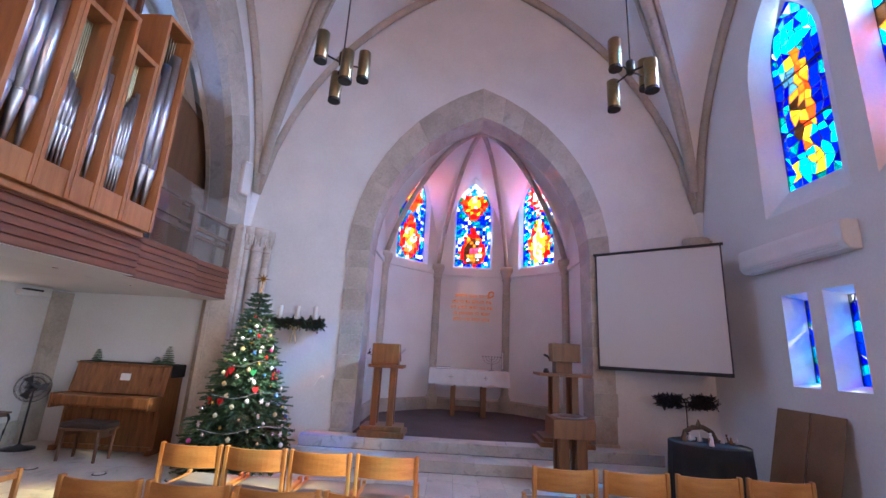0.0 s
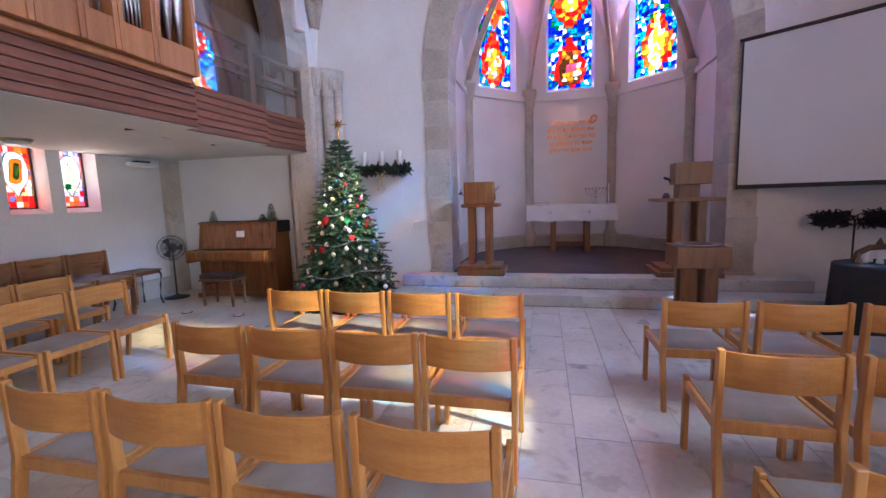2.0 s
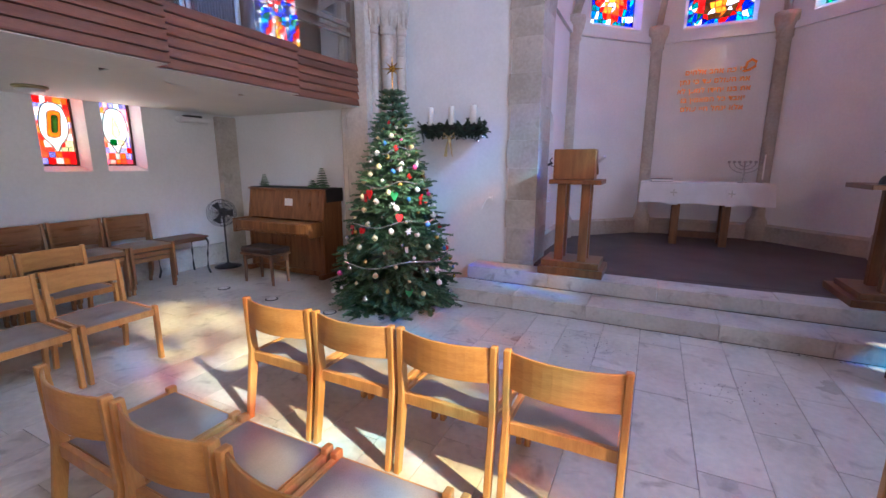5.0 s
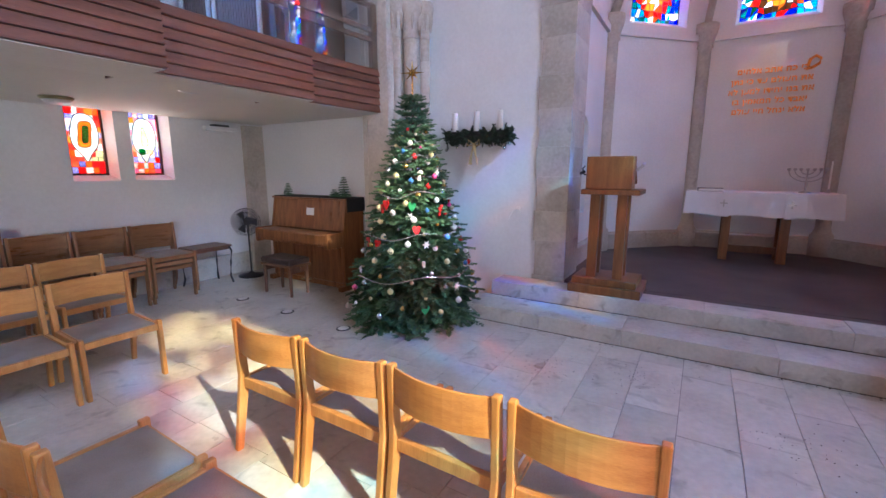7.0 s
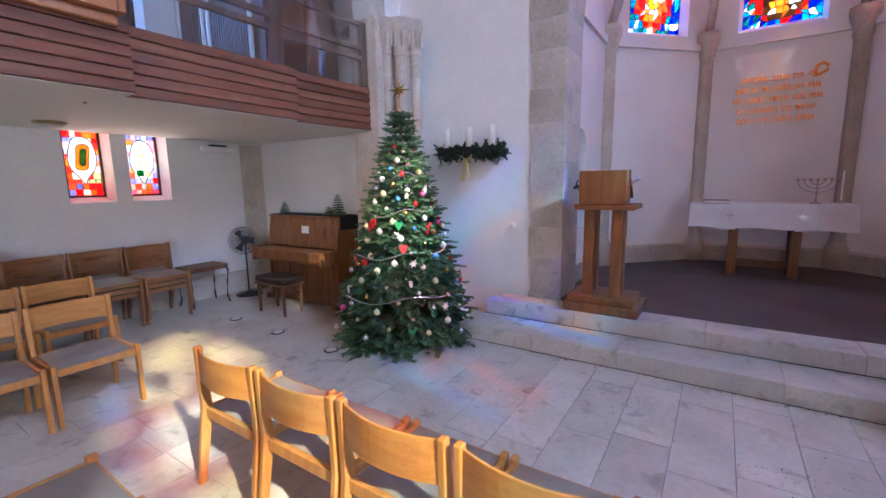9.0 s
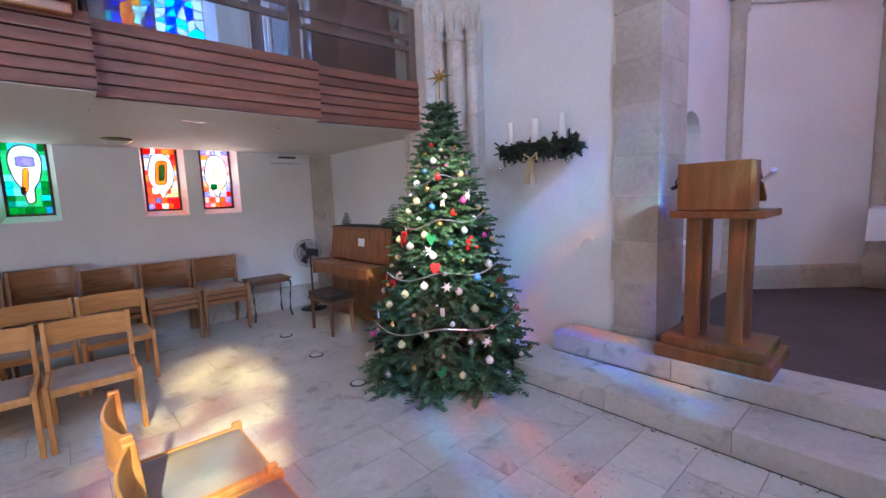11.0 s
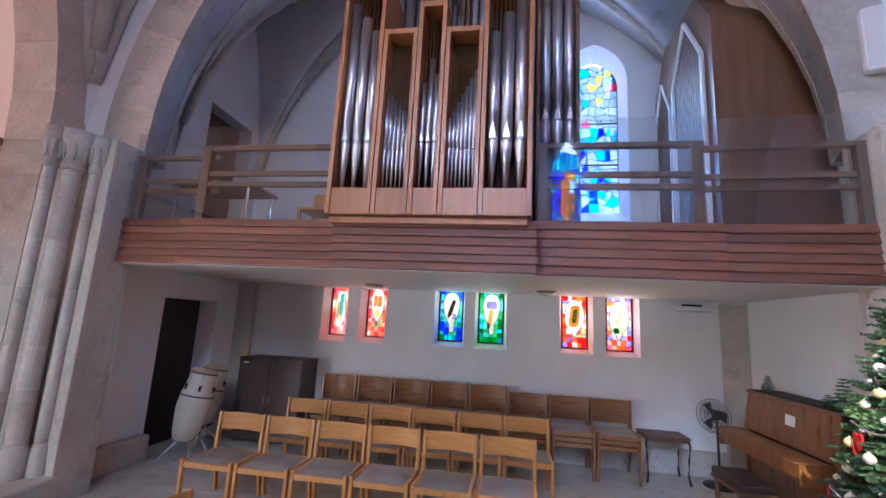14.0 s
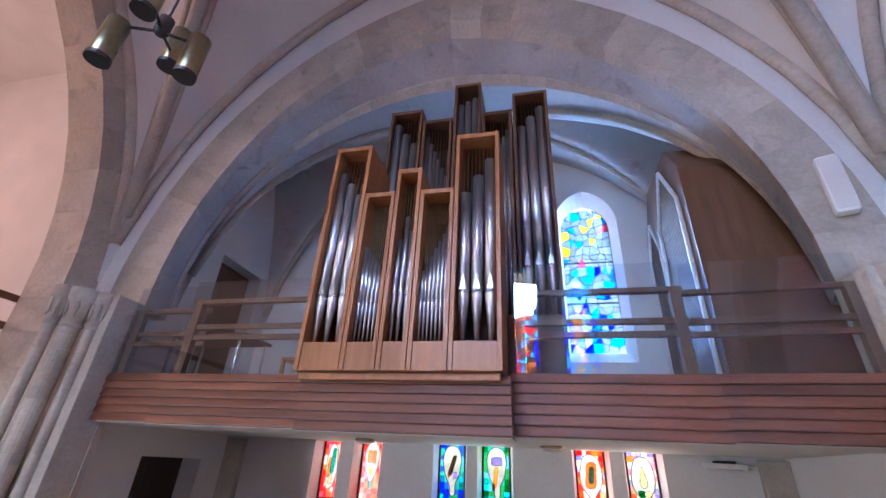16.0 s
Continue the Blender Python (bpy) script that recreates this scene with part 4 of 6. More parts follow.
stained_window("window_gallery", lancet(0.40, 3.6, 5.72, 6.18, 6, 5.25), 0.11, lambda u, v, w: Vector((GLASS + 0.02 - w, u, v)), gallery_scheme, "round-headed gallery window of white and blue glass", 77, lead=0.0045, bars=(4.4, 5.1))


# ---- gallery front ----
def fascia(y0, y1, x, z0, z1, turn=0.0, n=6):
    t = thing("gallery_fascia", pose(x, (y0 + y1) / 2, z0, 0, 0, turn), "horizontal red-brown boards cladding the gallery front", "cladding", "gallery fascia panels", "structure")
    h = (z1 - z0) / n
    part("backing", boxes((-0.5, -0.022, (y0 - y1) / 2, (y1 - y0) / 2, 0.0, z1 - z0)), DARKOAK, t)
    part("underside", boxes((-0.5, -0.004, (y0 - y1) / 2, (y1 - y0) / 2, -0.008, -0.002)), SOFFIT, t, "cream painted underside")
    e = (y1 - y0) / 2 + 0.006
    for k in range(n):
        prof = [(-0.02, k * h + 0.002), (0.02, k * h + 0.002), (0.021, k * h + 0.012), (0.004, (k + 1) * h - 0.003), (-0.02, (k + 1) * h - 0.003)]
        bm = bmesh.new()
        a, b = [bm.verts.new((px, -e, pz)) for px, pz in prof], [bm.verts.new((px, e, pz)) for px, pz in prof]
        bm.faces.new(a), bm.faces.new(b[::-1])
        for i in range(5):
            bm.faces.new((a[i], b[i], b[(i + 1) % 5], a[(i + 1) % 5]))
        part("board", bm, MAHOGANY, t)
    return t


SEGS = [(0.0, 1.0, -3.72, 2.26, 2.72), (0.95, 2.62, -3.42, 2.23, 2.66), (2.58, 4.17, -3.12, 2.2, 2.6), (4.17, 5.60, -3.42, 2.23, 2.68), (5.52, 6.86, -3.66, 2.26, 2.74, -3.6)]
for s in SEGS:
    fascia(*s)
structure("floor_gallery", boxes((BACK, -3.75, CHAPEL[0], CHAPEL[1], GALLERY - 0.02, GALLERY)), DARKOAK, "dark wooden gallery floor", "floor")
PANE = bpy.data.materials.new("clear parapet glass")
PANE.use_nodes = True
pn, pl = PANE.node_tree.nodes, PANE.node_tree.links
pn.remove(pn["Principled BSDF"])
g1, g2, g3, fr, gm = pn.new("ShaderNodeBsdfTransparent"), pn.new("ShaderNodeBsdfGlossy"), pn.new("ShaderNodeMixShader"), pn.new("ShaderNodeLayerWeight"), pn.new("ShaderNodeMapRange")
g1.inputs["Color"].default_value = (0.93, 0.95, 0.96, 1)
g2.inputs["Roughness"].default_value = 0.0
gm.inputs["To Min"].default_value, gm.inputs["To Max"].default_value = 0.06, 0.24
pl.new(fr.outputs["Facing"], gm.inputs["Value"]), pl.new(gm.outputs["Result"], g3.inputs["Fac"]), pl.new(g1.outputs[0], g3.inputs[1]), pl.new(g2.outputs[0], g3.inputs[2]), pl.new(g3.outputs[0], pn["Material Output"].inputs["Surface"])


def railing(y0, y1, x, base, posts, top, glass_to, turn=0.0):
    t = thing("gallery_railing", pose(x, (y0 + y1) / 2, base, 0, 0, turn), "brown wooden railing with a clear glass parapet", "railing", "gallery railings")
    h = (y1 - y0) / 2
    part("top_rail", boxes((-0.03, 0.03, -h, h, top - base - 0.045, top - base)), RAILWOOD, t, bevel=0.004)
    for z in (top - base - 0.28, top - base - 0.385):
        part("rail", boxes((-0.02, 0.02, -h, h, z - 0.025, z + 0.025)), RAILWOOD, t, bevel=0.004)
    for y in posts:
        part("post", boxes((-0.035, 0.035, y - (y0 + y1) / 2 - 0.04, y - (y0 + y1) / 2 + 0.04, 0, top - base)), RAILWOOD, t, bevel=0.004)
    p = part("pane", boxes((0.05, 0.06, -h, h, 0.0, glass_to - base)), PANE, t, "clear glass parapet pane")
    return t


railing(0.0, 0.98, -3.78, 2.72, (0.08,), 3.42, 3.66)
railing(1.0, 2.52, -3.5, 2.66, (1.06,), 3.40, 3.58)
railing(4.2, 5.52, -3.5, 2.68, (4.24, 5.46), 3.38, 3.58)
railing(5.58, 6.84, -3.70, 2.74, (6.76,), 3.44, 3.67, -3.6)


# ---- organ ----
def pipe(parent, x, y, z0, z1, r, mouth):
    """One pipe: a cone foot, a mouth and a long body."""
    if r < 0.007:
        bm = rod(bmesh.new(), (x, y, z0), (x, y, z1), r, r, 6)
        return part("pipe", bm, PIPE, parent, smooth=True)
    n = 12 if r > 0.02 else 8
    prof = [(r * 0.28, z0), (r * 0.98, z0 + mouth - 0.012), (r * 0.98, z0 + mouth - 0.008), (r * 0.86, z0 + mouth - 0.006), (r * 0.86, z0 + mouth + 0.012), (r, z0 + mouth + 0.014), (r, z1)]
    p = part("pipe", lathe(bmesh.new(), prof, n, (x, y, 0)), PIPE, parent, smooth=True)
    if r > 0.02:
        bm = bmesh.new()
        a = [bm.verts.new(c) for c in ((x + r * 0.98, y - r * 0.55, z0 + mouth + 0.015), (x + r * 0.98, y + r * 0.55, z0 + mouth + 0.015), (x + r * 1.02, y, z0 + mouth + r * 3.2))]
        bm.faces.new(a)
        part("upper_lip", bm, PIPE, p)
    return p


def case_bay(parent, y0, y1, xf, z0, z1, deep, wood, big, small, base_h, mouth, rise):
    """A tower of the case with its frame, pipes and slender rear pipes."""
    w = 0.035
    part("side_panel", boxes((xf - deep, xf, y0, y0 + w, z0, z1)), wood, parent, bevel=0.003)
    part("side_panel", boxes((xf - deep, xf, y1 - w, y1, z0, z1)), wood, parent, bevel=0.003)
    part("top_panel", boxes((xf - deep, xf, y0 + w, y1 - w, z1 - 0.05, z1 - 0.002)), wood, parent, bevel=0.003)
    part("base_panel", boxes((xf - deep, xf - 0.012, y0 + w, y1 - w, z0, z0 + base_h)), wood, parent, bevel=0.003)
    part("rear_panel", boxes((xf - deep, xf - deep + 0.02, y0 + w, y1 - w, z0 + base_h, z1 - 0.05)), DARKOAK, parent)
    n, r = big
    span = (y1 - y0 - 2 * w)
    zb = z0 + base_h
    for k in range(n):
        y = y0 + w + span * (k + 0.5) / n
        f = rise(k / max(1, n - 1))
        pipe(parent, xf - 0.09, y, zb, zb + (z1 - zb) * f, r, mouth)
    for k in range(small):
        y = y0 + w + span * (k + 0.5) / small
        rod_b = rod(bmesh.new(), (xf - 0.16, y, zb + 0.5), (xf - 0.16, y, z1 - 0.06), 0.0055, 0.0055, 6)
        part("wire_pipe", rod_b, BRASS, parent)


def organ():
    t = thing("pipe_organ", pose(-3.0, 3.33, 2.61), "warm brown organ case with silver pipes on the gallery", "organ")
    o = Vector((-3.0, 3.33, 2.61))
    shift = lambda y: y - o.y
    bays = [(2.54, 2.905, 4.77, 3, 0.046, 8, lambda f: 0.86 - 0.14 * f, 0.40), (2.91, 3.195, 4.2, 6, 0.02, 12, lambda f: 0.62 - 0.16 * f, 0.34), (3.20, 3.43, 4.44, 3, 0.026, 6, lambda f: 0.56 + (0.14 if 0.3 < f < 0.7 else 0.05 * f), 0.40),
            (3.435, 3.735, 4.19, 7, 0.019, 13, lambda f: 0.44 + 0.30 * f, 0.34), (3.74, 4.13, 4.78, 3, 0.05, 9, lambda f: 0.68 + 0.18 * f, 0.40)]
    for y0, y1, z1, n, r, sm, rise, mouth in bays:
        case_bay(t, shift(y0), shift(y1), 0.0, 0.0, z1 - o.z, 0.55, OAK, (n, r), sm, 0.215, mouth, rise)
    part("bottom_panel", boxes((-0.55, -0.06, shift(2.56), shift(4.11), -0.06, -0.002)), OAK, t, bevel=0.01)
    rear = thing("pipe_organ", pose(-4.15, 3.6, GALLERY), "tall rear organ case with dark wooden towers of pipes", "organ")
    o2 = Vector((-4.15, 3.6, GALLERY))
    for y0, y1, z1, n, r, rise in ((2.55, 3.0, 6.4, 3, 0.06, lambda f: 0.93 - 0.12 * f), (3.02, 3.42, 6.18, 6, 0.026, lambda f: 0.92 - 0.25 * f), (3.44, 3.8, 6.78, 3, 0.045, lambda f: 0.9 + 0.03 * f), (3.82, 4.2, 6.2, 6, 0.026, lambda f: 0.7 + 0.2 * f), (4.22, 4.66, 6.48, 3, 0.06, lambda f: 0.82 + 0.1 * f)):
        case_bay(rear, y0 - o2.y, y1 - o2.y, 0.0, 0.0, z1 - o2.z, 0.6, DARKOAK, (n, r), 8, 0.75, 0.55, rise)


organ()


# ---- chairs ----
def chair(BEECH, BEECH_BACK, label, group):
    t = thing("chair", pose(0, 0, 0), label, "chair", group)
    w, d = 0.262, 0.235
    # local: the sitter looks along +y
    for s in (-1, 1):
        bm = bmesh.new()
        outline = [(-d - 0.085, 0.0), (-d - 0.045, 0.0), (-d + 0.03, 0.42), (-d + 0.005, 0.785), (-d - 0.035, 0.785), (-d - 0.028, 0.44)]
        f = [[bm.verts.new((x, y, z)) for y, z in outline] for x in (s * w, s * (w - 0.032))]
        bm.faces.new(f[0]), bm.faces.new(f[1][::-1])
        for i in range(6):
            bm.faces.new((f[0][i], f[1][i], f[1][(i + 1) % 6], f[0][(i + 1) % 6]))
        part("back_post", bm, BEECH, t, bevel=0.006)
        bm = boxes((s * w if s < 0 else w - 0.032, -w + 0.032 if s < 0 else w, d - 0.035, d + 0.012, 0.0, 0.455))
        part("front_leg", bm, BEECH, t, bevel=0.007)
        x0, x1 = sorted((s * (w - 0.004), s * (w - 0.028)))
        part("side_rail", boxes((x0, x1, -d + 0.0, d - 0.03, 0.375, 0.43)), BEECH, t, bevel=0.004)
    part("front_rail", boxes((-w + 0.033, w - 0.033, d - 0.022, d + 0.002, 0.375, 0.425)), BEECH, t, bevel=0.004)
    part("rear_rail", boxes((-w + 0.033, w - 0.033, -d - 0.012, -d + 0.014, 0.37, 0.43)), BEECH, t, bevel=0.004)
    # bent backrest between the posts
    bm = bmesh.new()
    ring = []
    n = 12
    for i in range(n + 1):
        x = (-w + 0.012) + (2 * w - 0.024) * i / n
        bow = -0.062 * (1 - (x / w) ** 2)
        ring.append([bm.verts.new((x, -d - 0.012 + bow + dy + 0.02 * (zz - 0.6), zz)) for dy, zz in ((0, 0.605), (0.012, 0.605), (0.012, 0.775), (0, 0.775))])
    for a, b in zip(ring, ring[1:]):
        for k in range(4):
            bm.faces.new((a[k], a[(k + 1) % 4], b[(k + 1) % 4], b[k]))
    bm.faces.new(ring[0]), bm.faces.new(ring[-1][::-1])
    part("backrest", bm, BEECH_BACK, t, bevel=0.004)
    # upholstered seat with a soft crown
    bm = bmesh.new()
    top = [[bm.verts.new(((-w + 0.04) + (2 * w - 0.08) * i / 8, -d + 0.02 + (2 * d - 0.03) * j / 8, 0.428 + 0.028 * (1 - ((i - 4) / 4) ** 6) * (1 - ((j - 4) / 4) ** 6) - 0.006 * math.exp(-((i - 4) ** 2 + (j - 4) ** 2) / 6))) for j in range(9)] for i in range(9)]
    for i in range(8):
        for j in range(8):
            bm.faces.new((top[i][j], top[i + 1][j], top[i + 1][j + 1], top[i][j + 1]))
    part("seat", bm, CUSHION, t, "taupe upholstered seat pad", smooth=True)
    part("seat_board", boxes((-w + 0.034, w - 0.034, -d + 0.016, d - 0.026, 0.412, 0.4275)), BEECH, t)
    return t


CHAIR = chair(BEECH, BEECH_BACK, "light beech stacking chair with a taupe seat pad", "rows of chairs")
# The stacked chairs take a darker brown version of the beech and veneer.
STACKED = chair(mottled("dark brown beech", (0.20, 0.088, 0.034), (0.30, 0.145, 0.058), 3.0, 30, 0.38, 0.06, stretch=(7, 7, 0.9), own=0.09), mottled("dark brown veneer", (0.19, 0.08, 0.03), (0.29, 0.135, 0.052), 3.0, 30, 0.3, 0.04, stretch=(0.9, 7, 9), own=0.09), "brown beech chair in a stack against the chapel wall", "stacked chairs")
spots = []
rng = random.Random(9)
for row, xs in ((4.02, -2.18), (3.03, -2.16), (2.15, -2.16)):
    for k in range(4):
        spots.append((xs + 0.548 * k, row + 0.27, 0.0, rng.uniform(-1.2, 1.2)))
for row, n in ((3.97, 4), (3.0, 4), (2.13, 4)):
    for k in range(n):
        spots.append((0.92 + 0.575 * k, row + 0.27, 0.0, rng.uniform(-1.5, 1.5)))
for k in range(6):
    spots.append((-4.02, 1.27 + 0.548 * k, 0.0, -90 + rng.uniform(-1, 1)))
for k in range(6):
    spots.append((-5.03, 1.5 + 0.545 * k, 0.0, -90 + rng.uniform(-1, 1)))
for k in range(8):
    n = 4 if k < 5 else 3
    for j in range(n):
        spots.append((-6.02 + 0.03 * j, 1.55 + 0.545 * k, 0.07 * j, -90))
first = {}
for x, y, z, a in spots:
    kind = STACKED if x < -5.5 else CHAIR
    if kind in first:
        copy_thing(kind, pose(x, y, z, 0, 0, a))
    else:
        first[kind] = kind.matrix_world = pose(x, y, z, 0, 0, a)


# ---- materials of the loose things ----
WALNUT = mottled("piano walnut", (0.13, 0.047, 0.015), (0.30, 0.128, 0.044), 2.6, 26, 0.32, 0.04, stretch=(8, 8, 0.8))
LECTERN = mottled("chestnut wood", (0.125, 0.048, 0.016), (0.225, 0.095, 0.031), 2.6, 30, 0.42, 0.06, stretch=(8, 8, 0.9), own=0.08)
NEEDLE = mottled("fir needles", (0.016, 0.07, 0.04), (0.15, 0.25, 0.12), 5, 30, 0.45, 0.1, own=0.3)
DARK_NEEDLE = mottled("dry dark fir needles", (0.012, 0.025, 0.015), (0.035, 0.06, 0.035), 6, 60, 0.7, 0.1)
BARK = mottled("fir bark", (0.06, 0.04, 0.025), (0.12, 0.08, 0.05), 8, 60, 0.9, 0.4)
LINEN = mottled("white linen", (0.70, 0.69, 0.72), (0.80, 0.79, 0.82), 4, 120, 0.9, 0.15)
CANVAS = mottled("projection cloth", (0.60, 0.59, 0.58), (0.66, 0.65, 0.64), 1.0, 90, 0.9, 0.03)
VELVET = mottled("black cloth", (0.008, 0.008, 0.009), (0.022, 0.021, 0.022), 4, 90, 0.85, 0.2)
CARD = mottled("brown cardboard", (0.20, 0.115, 0.06), (0.28, 0.17, 0.095), 3, 60, 0.85, 0.1)
DRUM = mottled("cream drum shell", (0.60, 0.52, 0.40), (0.74, 0.66, 0.53), 4, 40, 0.35, 0.04)
HIDE = mottled("drum skin", (0.42, 0.30, 0.18), (0.58, 0.45, 0.30), 6, 60, 0.7, 0.1)
CABINET = mottled("dark brown laminate", (0.075, 0.045, 0.036), (0.12, 0.076, 0.06), 3, 30, 0.5, 0.05, stretch=(6, 6, 0.8))
LEATHER = mottled("dark leather", (0.028, 0.018, 0.015), (0.055, 0.035, 0.03), 6, 120, 0.45, 0.25)
GOLD = mottled("polished gold", (0.75, 0.45, 0.16), (0.95, 0.62, 0.26), 6, 60, 0.28, 0.03, metal=1.0)
SILVER = mottled("tarnished silver", (0.35, 0.34, 0.34), (0.55, 0.54, 0.53), 6, 60, 0.35, 0.03, metal=1.0)
WAX = mottled("ivory candle wax", (0.76, 0.73, 0.68), (0.84, 0.82, 0.77), 6, 60, 0.5, 0.03)
PAPER = mottled("white paper", (0.74, 0.74, 0.74), (0.82, 0.82, 0.82), 6, 60, 0.9, 0.03)
LENS = mottled("frosted lamp glass", (0.5, 0.5, 0.5), (0.62, 0.62, 0.6), 6, 60, 0.3, 0.02)
SWELL = mottled("brown chamber wood", (0.125, 0.058, 0.028), (0.20, 0.098, 0.05), 2.0, 30, 0.45, 0.05, stretch=(6, 6, 0.8))
REED = mottled("slatted grille", (0.10, 0.055, 0.035), (0.17, 0.10, 0.065), 3, 30, 0.5, 0.05, own=0.1)


def plain(name, color, rough=0.3, metal=0.0):
    return mottled(name, tuple(c * 0.8 for c in color), color, 10, 90, rough, 0.03, metal)


RED, PINK, GREEN, BLUEB, LIME = plain("red glass ball", (0.6, 0.02, 0.02)), plain("pink ball", (0.75, 0.08, 0.3)), plain("green felt", (0.03, 0.3, 0.1), 0.8), plain("blue ball", (0.06, 0.2, 0.5)), plain("lime ball", (0.35, 0.5, 0.05))
GOLDB, SILVERB, PEARL = plain("gold ball", (0.75, 0.5, 0.15), 0.25, 0.9), plain("silver ball", (0.7, 0.72, 0.75), 0.2, 0.9), plain("pearl ball", (0.75, 0.72, 0.68), 0.35)
CREAMB = plain("cream ball", (0.72, 0.62, 0.34), 0.35)


# ---- christmas tree ----
def sprig(bm, base, d, length, width, rng):
    """A flat spray of needles: a spine with slim blades on both sides."""
    d = d.normalized()
    side = d.cross(Vector((0, 0, 1)))
    side = side.normalized() if side.length > 1e-3 else Vector((1, 0, 0))
    up = side.cross(d)
    n, needle_w = 6, width * 0.24
    for k in range(n):
        f = (k + 0.6) / n
        p = base + d * length * f
        for s in (-1, 1, 0):
            w = width * (1 - 0.45 * f)
            tip = p + (d * 0.75 + side * s * 0.9 + up * rng.uniform(-0.25, 0.6) * (1 if s else 1.6)).normalized() * w
            q = d.cross(tip - p)
            q = q.normalized() * needle_w if q.length > 1e-6 else side * needle_w
            bm.faces.new([bm.verts.new(p - q), bm.verts.new(p + q), bm.verts.new(tip + q * 0.4), bm.verts.new(tip - q * 0.4)])


def fir(name, at, height, radius, label, tiers, seed, needle=0.05, per=11):
    t = thing(name, pose(*at), label, "tree")
    rng = random.Random(seed)
    bm = bmesh.new()
    rod(bm, (0, 0, 0), (0, 0, height * 0.97), height * 0.016, height * 0.004, 8)
    part("trunk", bm, BARK, t)
    for k in range(tiers):
        f = k / (tiers - 1)
        z = height * (0.07 + 0.88 * f)
        r = radius * (1 - f) ** 0.95 + radius * 0.06
        nl = needle * (1.1 - 0.45 * f)
        bm = bmesh.new()
        n = max(8, round(per * (1 - 0.5 * f)))
        off = rng.uniform(0, 6.28)
        for i in range(n):
            an = off + 2 * math.pi * i / n + rng.uniform(-0.2, 0.2)
            ln = r * rng.uniform(0.82, 1.12)
            d = Vector((math.cos(an), math.sin(an), 0.18 - 0.42 * (1 - f) + rng.uniform(-0.1, 0.1)))
            steps_n = max(2, round(ln / (nl * 1.05)))
            a = Vector((0, 0, z))
            rod(bm, a, a + d * ln * 0.9, 0.006, 0.002, 4)
            for s in range(steps_n):
                g = 0.22 + 0.78 * (s + 1) / steps_n
                p = a + d * ln * g * 0.86 + Vector((0, 0, -0.10 * ln * g * g))
                for side_a in (-1, 1):
                    if rng.random() < 0.9:
                        yaw = side_a * rng.uniform(0.5, 1.0)
                        dd = Matrix.Rotation(yaw, 3, "Z") @ d
                        dd.z += rng.uniform(-0.25, 0.2)
                        sprig(bm, p, dd, nl * rng.uniform(1.5, 2.6) * (1.15 - 0.35 * g), nl * 0.8, rng)
            sprig(bm, a + d * ln * 0.84, d, nl * 2.4, nl * 0.8, rng)
        part("branch_tier", bm, NEEDLE, t)
    return t


TREE = (-2.88, 6.42, 0.0)
tree = fir("christmas_tree", TREE, 2.42, 0.70, "tall decorated green fir tree beside the steps", 30, 21, 0.068, 14)
star = bmesh.new()
face, flat = Vector((0.35, -0.93, 0)), Vector((0.93, 0.35, 0))
mid = Vector((0, 0, 2.56))
ring = []
for k in range(16):
    an, q = k * math.pi / 8, 0.03 if k % 2 else (0.13 if k % 4 == 0 else 0.095)
    ring.append(star.verts.new(mid + flat * math.cos(an) * q + Vector((0, 0, math.sin(an) * q))))
front, rear = star.verts.new(mid + face * 0.022), star.verts.new(mid - face * 0.022)
for k in range(16):
    star.faces.new((ring[k], ring[(k + 1) % 16], front)), star.faces.new((ring[(k + 1) % 16], ring[k], rear))
rod(star, (0, 0, 2.28), (0, 0, 2.5), 0.010, 0.006, 8)
part("star", star, GOLDB, tree, "gilded eight-pointed star")


def bauble(at, r, mat, name="bauble", label=""):
    bm = lathe(bmesh.new(), [(r * 0.1, -r), (r * 0.55, -r * 0.82), (r * 0.9, -r * 0.42), (r, 0), (r * 0.9, r * 0.42), (r * 0.55, r * 0.82), (r * 0.2, r), (r * 0.2, r * 1.2), (r * 0.05, r * 1.22)], 12, at)
    return part(name, bm, mat, tree, label, smooth=True)


